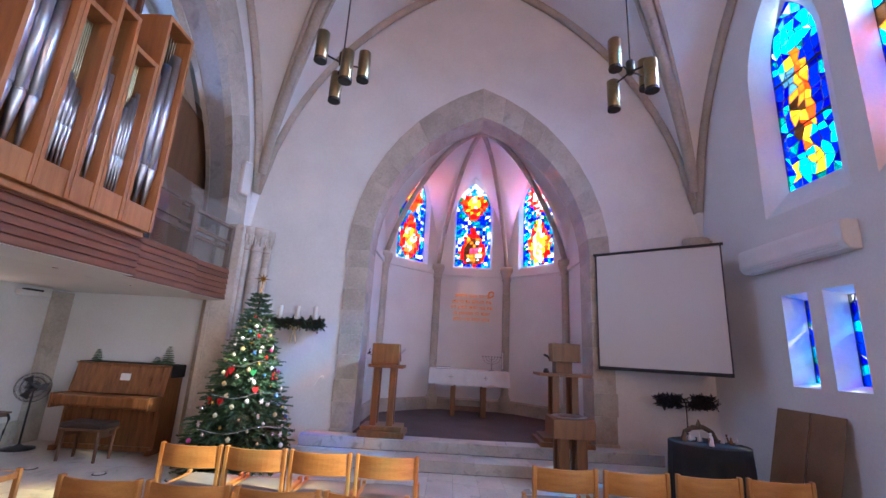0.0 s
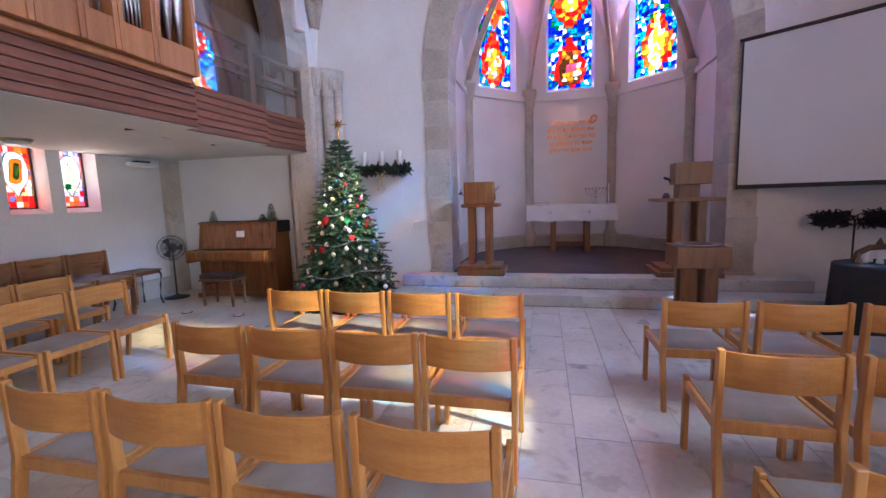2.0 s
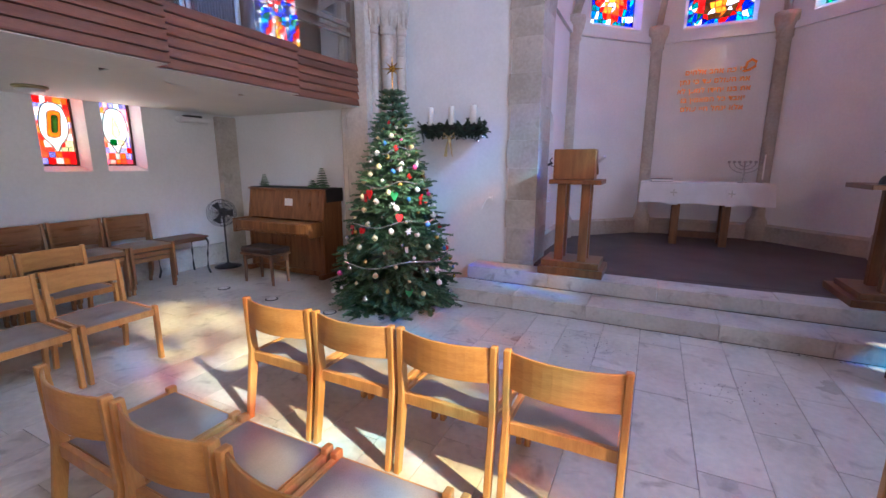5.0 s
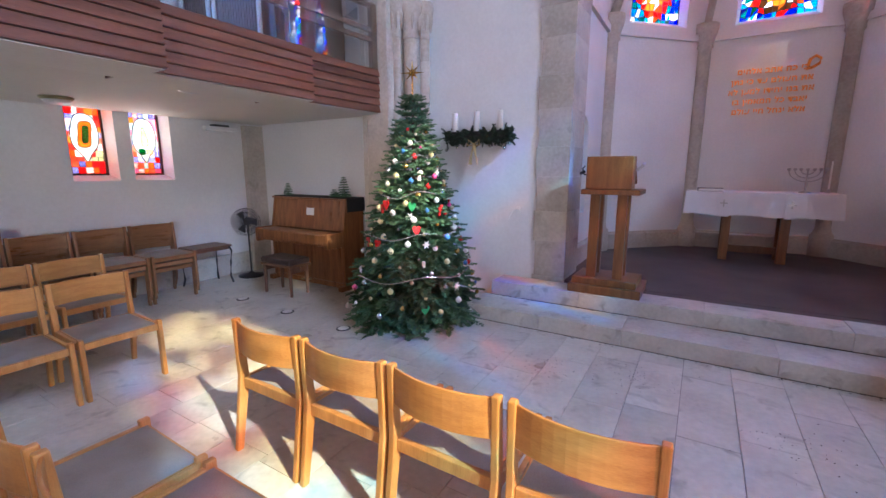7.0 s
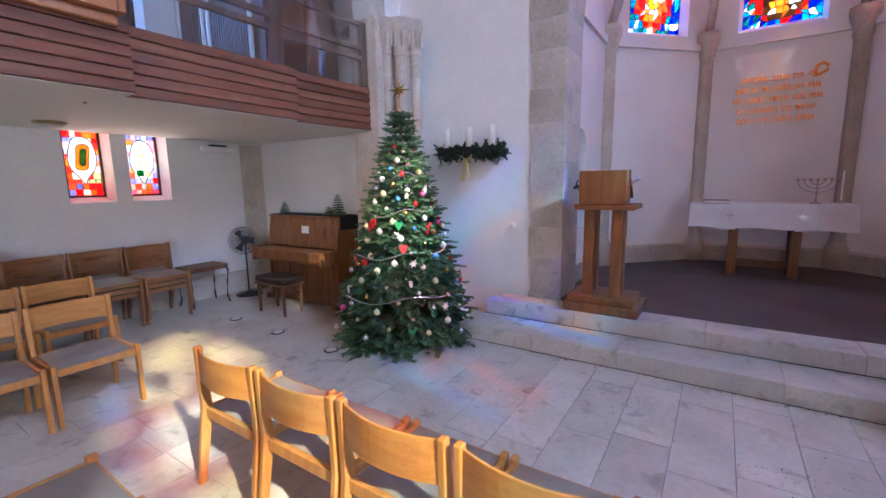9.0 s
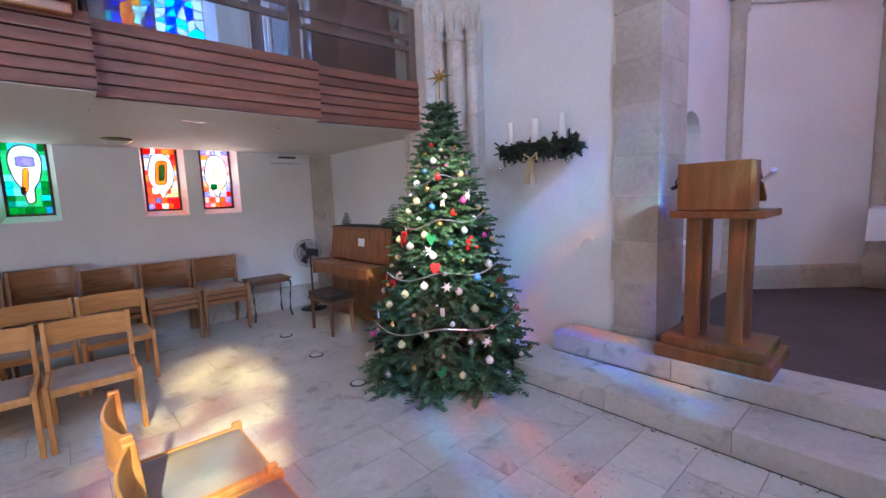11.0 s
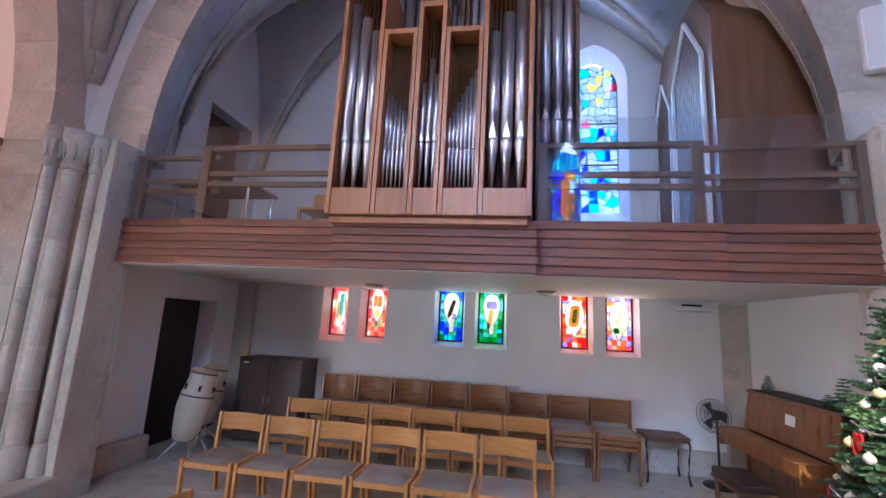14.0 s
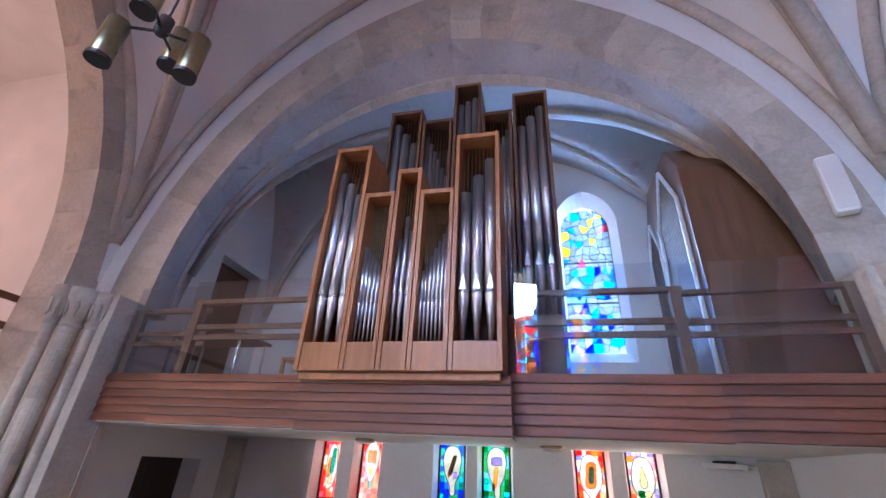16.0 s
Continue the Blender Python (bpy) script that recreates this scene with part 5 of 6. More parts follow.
rng = random.Random(5)
mats = [PEARL, GOLDB, CREAMB, PEARL, CREAMB, GOLDB, CREAMB, SILVERB, RED, CREAMB, PEARL, PINK, CREAMB, BLUEB, SILVERB, PEARL]
for k in range(105):
    f = 0.04 + 0.88 * (k + rng.random()) / 105
    z = 2.42 * (0.08 + 0.86 * f)
    an = -2.3 + 3.6 * ((k * 0.618) % 1.0)
    r = 0.70 * (1 - f) ** 0.95 * 0.97 + 0.08
    bauble((r * math.cos(an), r * math.sin(an), z - 0.10), rng.uniform(0.016, 0.032), mats[(k * 7) % 16])
for k in range(22):      # stars, hearts, ribbons
    f = 0.1 + 0.75 * rng.random()
    an = -2.2 + 3.4 * rng.random()
    z, r = 2.42 * (0.08 + 0.86 * f) - 0.1, 0.70 * (1 - f) ** 0.95 * 0.99 + 0.08
    c = Vector((r * math.cos(an), r * math.sin(an), z))
    out, side = Vector((math.cos(an), math.sin(an), 0)), Vector((-math.sin(an), math.cos(an), 0))
    bm = bmesh.new()
    if k % 3 == 0:
        pts = [c + side * math.cos(a) * q + Vector((0, 0, math.sin(a) * q)) for a, q in ((math.pi / 6 * i, 0.045 if i % 2 == 0 else 0.018) for i in range(12))]
        nm, mt = "straw_star", PEARL
    elif k % 3 == 1:
        pts = [c + side * 0.042 * x + Vector((0, 0, 0.05 * y)) for x, y in ((0, -1.2), (0.8, -0.2), (1, 0.4), (0.6, 0.8), (0.2, 0.7), (0, 0.4), (-0.2, 0.7), (-0.6, 0.8), (-1, 0.4), (-0.8, -0.2))]
        nm, mt = "felt_heart", (RED if k % 2 else GREEN)
    else:
        pts = [c + side * 0.016 * x + Vector((0, 0, 0.09 * y)) for x, y in ((-1, 0), (1, 0), (1.2, -1), (0.2, -0.85), (-0.8, -1))]
        nm, mt = "ribbon", (PEARL if k % 2 else RED)
    a, b = [bm.verts.new(p + out * 0.006) for p in pts], [bm.verts.new(p - out * 0.006) for p in pts]
    n = len(pts)
    bm.faces.new(a), bm.faces.new(b[::-1])
    for i in range(n):
        bm.faces.new((a[i], b[i], b[(i + 1) % n], a[(i + 1) % n]))
    part(nm, bm, mt, tree)
for z0, turns in ((0.55, 0.9), (0.95, 0.8), (1.35, 0.9), (1.7, 0.9)):
    pts = []
    for i in range(26):
        g = i / 25
        an = -2.0 + 3.4 * g
        f = max(0, (z0 + 0.12 * g) / 2.42 - 0.08) / 0.86
        r = 0.70 * (1 - f) ** 0.95 * 0.98 + 0.07
        pts.append((r * math.cos(an), r * math.sin(an), z0 + 0.12 * g - 0.05 * math.sin(g * 9) ** 2))
    part("tinsel", sweep(bmesh.new(), pts, 0.007, 0.007, 6), SILVERB, tree)
part("stand", lathe(bmesh.new(), [(0.18, 0), (0.18, 0.04), (0.06, 0.1), (0.05, 0.2)], 14), BLACK, tree)


# ---- piano corner ----
def piano():
    t = thing("upright_piano", pose(-4.95, 6.75, 0), "walnut upright piano with closed lid under a dark cover", "piano")
    w = 0.72
    for s in (-1, 1):
        x0, x1 = sorted((s * w, s * (w - 0.04)))
        bm = bmesh.new()
        prof = [(-0.02, 0.03), (0.38, 0.03), (0.38, 1.2), (0.05, 1.2), (-0.02, 0.80)]
        a, b = [bm.verts.new((x0, y, z)) for y, z in prof], [bm.verts.new((x1, y, z)) for y, z in prof]
        bm.faces.new(a), bm.faces.new(b[::-1])
        for i in range(5):
            bm.faces.new((a[i], b[i], b[(i + 1) % 5], a[(i + 1) % 5]))
        part("side_panel", bm, WALNUT, t, bevel=0.006)
        part("key_cheek", boxes((x0, x1, -0.30, -0.021, 0.60, 0.80)), WALNUT, t, bevel=0.01)
        part("toe_block", boxes((x0 - 0.02, x1 + 0.02, -0.1, 0.38, 0.0, 0.07)), WALNUT, t, bevel=0.008)
    part("top_lid", boxes((-w - 0.015, w + 0.015, 0.03, 0.39, 1.2, 1.225)), WALNUT, t, bevel=0.006)
    bm = bmesh.new()
    a = [bm.verts.new(p) for p in ((-w + 0.04, 0.0, 0.8), (w - 0.04, 0.0, 0.8), (w - 0.04, 0.06, 1.198), (-w + 0.04, 0.06, 1.198))]
    b = [bm.verts.new(v.co + Vector((0, 0.025, 0))) for v in a]
    bm.faces.new(a), bm.faces.new(b[::-1])
    for i in range(4):
        bm.faces.new((a[i], b[i], b[(i + 1) % 4], a[(i + 1) % 4]))
    part("upper_panel", bm, WALNUT, t)
    part("fall_board", boxes((-w + 0.04, w - 0.04, -0.29, -0.002, 0.755, 0.785)), WALNUT, t, bevel=0.012)
    part("key_bed", boxes((-w + 0.04, w - 0.04, -0.28, -0.02, 0.63, 0.70)), WALNUT, t, bevel=0.008)
    part("key_slip", boxes((-w + 0.04, w - 0.04, -0.30, -0.281, 0.66, 0.78)), WALNUT, t, bevel=0.006)
    part("lower_panel", boxes((-w + 0.04, w - 0.04, 0.02, 0.045, 0.09, 0.63)), WALNUT, t)
    part("plinth", boxes((-w + 0.04, w - 0.04, 0.0, 0.03, 0.02, 0.09)), WALNUT, t)
    part("back", boxes((-w + 0.04, w - 0.04, 0.33, 0.37, 0.05, 1.19)), DARKOAK, t)
    for x in (-0.08, 0.02):
        part("pedal", boxes((x, x + 0.035, -0.08, 0.02, 0.07, 0.085)), BRASS, t, bevel=0.005)


piano()
tagged(part("piano_cover", boxes((-5.66, -4.21, 6.80, 7.14, 1.2265, 1.236), (-4.218, -4.21, 6.80, 7.14, 1.05, 1.2265)), VELVET, bevel=0.003), "dark cloth cover folded over the piano lid", "cloth")
bm = bmesh.new()
a = [bm.verts.new(p) for p in ((-0.10, 0.0, 0.0), (0.05, 0.0, 0.0), (0.05, 0.012, 0.10), (-0.10, 0.012, 0.10))]
bm.faces.new(a)
sheet = tagged(part("paper_note", bm, PAPER), "white paper note fixed to the piano front", "paper")
sheet.matrix_world = pose(-4.86, 6.772, 0.985)
mod = sheet.modifiers.new("thick", "SOLIDIFY")
mod.thickness = 0.002
fir("small_tree", (-4.42, 6.97, 1.237), 0.27, 0.08, "small green ornamental fir on the piano", 9, 31, 0.018, 8)
fir("small_tree", (-4.56, 6.93, 1.237), 0.10, 0.06, "low green ornamental bush on the piano", 6, 32, 0.016, 8)
fir("small_tree", (-5.5, 6.93, 1.237), 0.17, 0.05, "small dark ornamental fir on the piano", 8, 33, 0.016, 7)


def bench():
    t = thing("piano_bench", pose(-4.87, 6.30, 0), "dark wooden piano bench with a leather cushion", "bench")
    for sx in (-1, 1):
        for sy in (-1, 1):
            bm = rod(bmesh.new(), (sx * 0.25, sy * 0.13, 0), (sx * 0.24, sy * 0.13, 0.38), 0.018, 0.026, 8)
            part("leg", bm, DARKOAK, t)
        part("side_rail", boxes((sx * 0.25 - 0.012, sx * 0.25 + 0.012, -0.13, 0.13, 0.30, 0.38)), DARKOAK, t)
    part("frame", boxes((-0.29, 0.29, -0.17, 0.17, 0.38, 0.41)), DARKOAK, t, bevel=0.006)
    part("knob", rod(bmesh.new(), (0.29, 0, 0.36), (0.33, 0, 0.36), 0.02, 0.02, 10), DARKOAK, t)
    part("cushion", boxes((-0.285, 0.285, -0.165, 0.165, 0.41, 0.485)), LEATHER, t, "dark leather cushion", bevel=0.02)


bench()


def pedestal_fan():
    t = thing("pedestal_fan", pose(-6.08, 6.62, 0, 0, 0, 35), "black pedestal fan standing beside the piano", "fan")
    part("base", lathe(bmesh.new(), [(0.19, 0), (0.19, 0.015), (0.05, 0.045), (0.02, 0.07)], 20), BLACK, t, smooth=True)
    part("pole", rod(bmesh.new(), (0, 0, 0.06), (0, 0, 0.78), 0.014, 0.012, 10), BLACK, t)
    part("motor", rod(bmesh.new(), (0, 0.12, 0.84), (0, -0.02, 0.84), 0.05, 0.06, 14), BLACK, t, smooth=True)
    cage = bmesh.new()
    for y in (-0.10, -0.03):
        for r in (0.20, 0.14, 0.08):
            pts = [(r * math.cos(a * math.pi / 12), y - 0.02 * (0.2 - r) / 0.2, 0.84 + r * math.sin(a * math.pi / 12)) for a in range(25)]
            sweep(cage, pts, 0.003, 0.003, 4)
        for k in range(44):
            an = k * math.pi / 22
            rod(cage, (0.03 * math.cos(an), y - 0.02, 0.84 + 0.03 * math.sin(an)), (0.2 * math.cos(an), y, 0.84 + 0.2 * math.sin(an)), 0.002, 0.002, 3)
    part("cage", cage, BLACK, t)
    for k in range(3):
        an = k * 2.094
        bm = bmesh.new()
        v = [bm.verts.new((r * math.cos(an + o), -0.065 + 0.02 * o, 0.84 + r * math.sin(an + o))) for r, o in ((0.03, -0.2), (0.17, -0.35), (0.175, 0.35), (0.03, 0.3))]
        bm.faces.new(v)
        b = part("blade", bm, BLACK, t)
        sm = b.modifiers.new("thick", "SOLIDIFY")
        sm.thickness = 0.003


pedestal_fan()


def side_table():
    t = thing("side_table", pose(-6.15, 5.99, 0), "low dark side table with slender curved legs", "table")
    part("tabletop", boxes((-0.2, 0.2, -0.27, 0.27, 0.53, 0.555)), DARKOAK, t, bevel=0.006)
    for sx in (-1, 1):
        for sy in (-1, 1):
            pts = [(sx * 0.17, sy * 0.24, 0.53), (sx * 0.19, sy * 0.26, 0.46), (sx * 0.175, sy * 0.245, 0.3), (sx * 0.165, sy * 0.235, 0.1), (sx * 0.185, sy * 0.255, 0.0)]
            part("leg", sweep(bmesh.new(), pts, 0.014, 0.014, 8), BLACK, t)
    part("apron", boxes((-0.17, 0.17, -0.24, 0.24, 0.49, 0.53)), DARKOAK, t)


side_table()


def cabinet():
    t = thing("cabinet", pose(-6.15, 0.58, 0), "plain dark brown laminate cabinet against the chapel wall", "cabinet")
    part("body", boxes((-0.26, 0.24, -0.49, 0.49, 0.03, 1.15)), CABINET, t, bevel=0.004)
    part("top", boxes((-0.27, 0.262, -0.5, 0.5, 1.15, 1.175)), CABINET, t, bevel=0.004)
    for y0, y1 in ((-0.485, -0.003), (0.003, 0.485)):
        d = part("door", boxes((0.241, 0.258, y0, y1, 0.05, 1.145)), CABINET, t, bevel=0.002)
        part("handle", boxes((0.258, 0.272, -0.04 if y0 < 0 else 0.03, -0.03 if y0 < 0 else 0.04, 0.55, 0.65)), SILVER, d)
    part("sticker", boxes((0.2585, 0.26, -0.42, -0.34, 1.09, 1.115)), PAPER, t, "small white sticker")


cabinet()


def conga(x, y, h, z0, label):
    t = thing("conga_drum", pose(x, y, z0, -9, -5, 20), label, "drum", "conga drums")
    part("shell", lathe(bmesh.new(), [(0.12, 0), (0.155, 0.12), (0.198, h * 0.45), (0.19, h * 0.62), (0.155, h * 0.9), (0.144, h - 0.02)], 24), DRUM, t, smooth=True)
    part("skin", lathe(bmesh.new(), [(0.146, h - 0.05), (0.15, h - 0.02), (0.145, h + 0.005), (0.05, h + 0.01), (0.001, h + 0.01)], 24), HIDE, t, smooth=True)
    for z, r in ((h * 0.62, 0.194), (h - 0.045, 0.156)):
        pts = [(r * math.cos(a * math.pi / 14), r * math.sin(a * math.pi / 14), z) for a in range(29)]
        part("hoop", sweep(bmesh.new(), pts, 0.006, 0.009, 6), BLACK, t)
    for k in range(6):
        an = k * math.pi / 3 + 0.3
        c, s = math.cos(an), math.sin(an)
        part("lug", boxes((c * 0.18 - 0.015, c * 0.18 + 0.015, s * 0.18 - 0.015, s * 0.18 + 0.015, h * 0.70, h * 0.78)), BLACK, t, bevel=0.004)
        part("tuning_rod", rod(bmesh.new(), (c * 0.165, s * 0.165, h * 0.77), (c * 0.157, s * 0.157, h - 0.04), 0.004, 0.004, 6), SILVER, t)


conga(-4.98, 0.06, 0.84, 0.24, "cream conga drum on a chrome stand")
conga(-5.46, -0.13, 0.80, 0.27, "natural conga drum standing behind another")
stand = thing("drum_stand", pose(-5.22, 0.03, 0), "black and chrome tubular stand under the drums", "stand")
for x in (-0.26, 0.0, 0.26):
    part("leg", rod(bmesh.new(), (x * 0.5, 0.0, 0.34), (x * 1.3, 0.24, 0.0), 0.012, 0.012, 8), SILVER, stand)
    part("leg", rod(bmesh.new(), (x * 0.5, 0.0, 0.34), (x * 1.3, -0.2, 0.0), 0.012, 0.012, 8), SILVER, stand)
part("ring", rod(bmesh.new(), (-0.3, 0.0, 0.30), (0.3, 0.0, 0.30), 0.016, 0.016, 8), BLACK, stand)


# ---- candle shelf on the chancel wall ----
def garland(bm, a, b, r, n, rng, needle):
    a, b = Vector(a), Vector(b)
    for k in range(n):
        p = a.lerp(b, rng.random()) + Vector((rng.uniform(-1, 1), rng.uniform(-0.8, 0.8), rng.uniform(-1, 0.8))) * r * 0.6
        d = Vector((rng.uniform(-1, 1), rng.uniform(-1, 1), rng.uniform(-0.8, 0.6)))
        sprig(bm, p, d, needle * 2.4, needle, rng)


def candle_shelf():
    t = thing("candle_shelf", pose(-2.66, 7.46, 2.0), "wall shelf of dark fir garland with three white candles", "candle holder")
    part("beam", boxes((-0.42, 0.42, -0.04, 0.18, -0.03, 0.03)), BLACK, t, bevel=0.008)
    bm = bmesh.new()
    garland(bm, (-0.42, 0, 0.0), (0.42, 0, 0.0), 0.10, 320, random.Random(8), 0.04)
    part("garland", bm, DARK_NEEDLE, t, "dark green fir garland")
    for x in (-0.3, 0.0, 0.3):
        part("saucer", lathe(bmesh.new(), [(0.02, 0.03), (0.06, 0.05), (0.062, 0.056)], 14, (x, -0.02, 0)), BLACK, t, smooth=True)
        c = part("candle", lathe(bmesh.new(), [(0.038, 0.05), (0.038, 0.275), (0.034, 0.283), (0.01, 0.28)], 18, (x, -0.02, 0)), WAX, t, "thick white candle", smooth=True)
        part("wick", rod(bmesh.new(), (x, -0.02, 0.28), (x, -0.02, 0.295), 0.002, 0.0015, 5), BLACK, c)
    bow = bmesh.new()
    for s in (-1, 1):
        pts = [(0, -0.09, -0.1), (s * 0.07, -0.1, -0.05), (s * 0.08, -0.1, -0.11), (0, -0.09, -0.11)]
        sweep(bow, pts, 0.018, 0.008, 6)
        sweep(bow, [(0, -0.09, -0.11), (s * 0.03, -0.1, -0.22), (s * 0.05, -0.09, -0.34)], 0.03, 0.006, 6)
    part("bow", bow, plain("gold gauze", (0.55, 0.42, 0.2), 0.7), t, "gold gauze bow")
    for k, (x, z) in enumerate(((-0.4, -0.16), (-0.25, -0.13), (0.38, -0.15), (0.44, -0.1), (0.2, -0.12))):
        part("bauble", lathe(bmesh.new(), [(0.002, -0.022), (0.018, -0.012), (0.022, 0), (0.018, 0.012), (0.004, 0.022)], 10, (x, -0.06, z)), SILVERB, t, smooth=True)


candle_shelf()


# ---- chancel furniture ----
def lectern():
    t = thing("lectern", pose(-1.06, 7.48, 0.312), "chestnut wooden lectern with paired posts on the step", "lectern")
    part("lower_base", boxes((-0.36, 0.36, -0.28, 0.30, 0.0, 0.09)), LECTERN, t, bevel=0.008)
    part("upper_base", boxes((-0.33, 0.31, -0.24, 0.26, 0.09, 0.16)), LECTERN, t, bevel=0.008)
    for x in (-0.20, 0.065):
        for y in (-0.16, 0.06):
            part("post", boxes((x, x + 0.095, y, y + 0.06, 0.16, 1.04)), LECTERN, t, bevel=0.004)
    part("shelf", boxes((-0.28, 0.28, -0.26, 0.24, 1.04, 1.09)), LECTERN, t, bevel=0.006)
    part("desk", boxes((-0.24, 0.20, -0.24, -0.02, 1.095, 1.42)), LECTERN, t, bevel=0.006)
    bm = bmesh.new()
    v = [bm.verts.new(p) for p in ((-0.22, -0.02, 1.41), (0.19, -0.02, 1.41), (0.19, 0.24, 1.17), (-0.22, 0.24, 1.17), (-0.22, -0.02, 1.37), (0.19, -0.02, 1.37), (0.19, 0.22, 1.14), (-0.22, 0.22, 1.14))]
    for f in ((0, 1, 2, 3), (7, 6, 5, 4), (0, 4, 5, 1), (3, 2, 6, 7), (0, 3, 7, 4), (1, 5, 6, 2)):
        bm.faces.new([v[i] for i in f])
    part("book_rest", bm, LECTERN, t)
    mic = sweep(bmesh.new(), [(-0.22, 0.05, 1.2), (-0.32, 0.02, 1.24), (-0.33, -0.02, 1.30), (-0.3, -0.05, 1.33)], 0.007, 0.007, 6)
    rod(mic, (-0.31, -0.02, 1.27), (-0.34, -0.06, 1.25), 0.018, 0.014, 8)
    part("microphone", mic, BLACK, t, "small black gooseneck microphone")
    part("reading_lamp", sweep(bmesh.new(), [(0.2, 0.04, 1.28), (0.26, 0.02, 1.33), (0.27, -0.02, 1.35)], 0.02, 0.016, 8), LENS, t)


lectern()


def pulpit():
    t = thing("lectern", pose(1.83, 7.55, 0.312), "tall chestnut wooden pulpit with a wide shelf", "lectern")
    part("lower_base", boxes((-0.42, 0.42, -0.3, 0.45, 0.0, 0.07)), LECTERN, t, bevel=0.008)
    part("upper_base", boxes((-0.36, 0.36, -0.25, 0.36, 0.07, 0.13)), LECTERN, t, bevel=0.008)
    for x in (-0.20, 0.10):
        for y in (-0.18, 0.10):
            part("post", boxes((x, x + 0.11, y, y + 0.07, 0.13, 1.05)), LECTERN, t, bevel=0.004)
    part("shelf", boxes((-0.43, 0.40, -0.30, 0.30, 1.05, 1.095)), LECTERN, t, bevel=0.006)
    part("neck", boxes((-0.13, 0.13, -0.14, 0.14, 1.095, 1.30)), LECTERN, t, bevel=0.004)
    part("desk", boxes((-0.23, 0.22, -0.30, -0.02, 1.28, 1.57)), LECTERN, t, bevel=0.006)
    part("microphone", sweep(bmesh.new(), [(-0.2, -0.05, 1.3), (-0.27, -0.12, 1.36), (-0.33, -0.14, 1.38)], 0.012, 0.018, 8), BLACK, t, "black microphone")
    part("small_lamp", lathe(bmesh.new(), [(0.05, 1.096), (0.05, 1.12), (0.035, 1.16), (0.02, 1.17)], 12, (-0.3, -0.16, 0)), BLACK, t, "black desk lamp")


pulpit()


def font():
    t = thing("baptismal_font", pose(1.60, 6.32, 0), "square chestnut wooden font with a dark metal bowl", "font")
    for sx in (-1, 1):
        for sy in (-1, 1):
            part("leg", boxes((sx * 0.115 - 0.07, sx * 0.115 + 0.07, sy * 0.115 - 0.045, sy * 0.115 + 0.045, 0.0, 0.64)), LECTERN, t, bevel=0.005)
    part("box", boxes((-0.27, 0.27, -0.25, 0.25, 0.64, 0.88)), LECTERN, t, bevel=0.008)
    part("bowl", lathe(bmesh.new(), [(0.02, 0.83), (0.15, 0.84), (0.2, 0.884), (0.235, 0.892), (0.235, 0.898), (0.2, 0.90), (0.15, 0.872), (0.02, 0.862)], 24), SILVER, t, "dark metal bowl", smooth=True)
    part("stretcher", boxes((-0.1, 0.1, -0.1, 0.1, 0.06, 0.1)), LECTERN, t)


font()


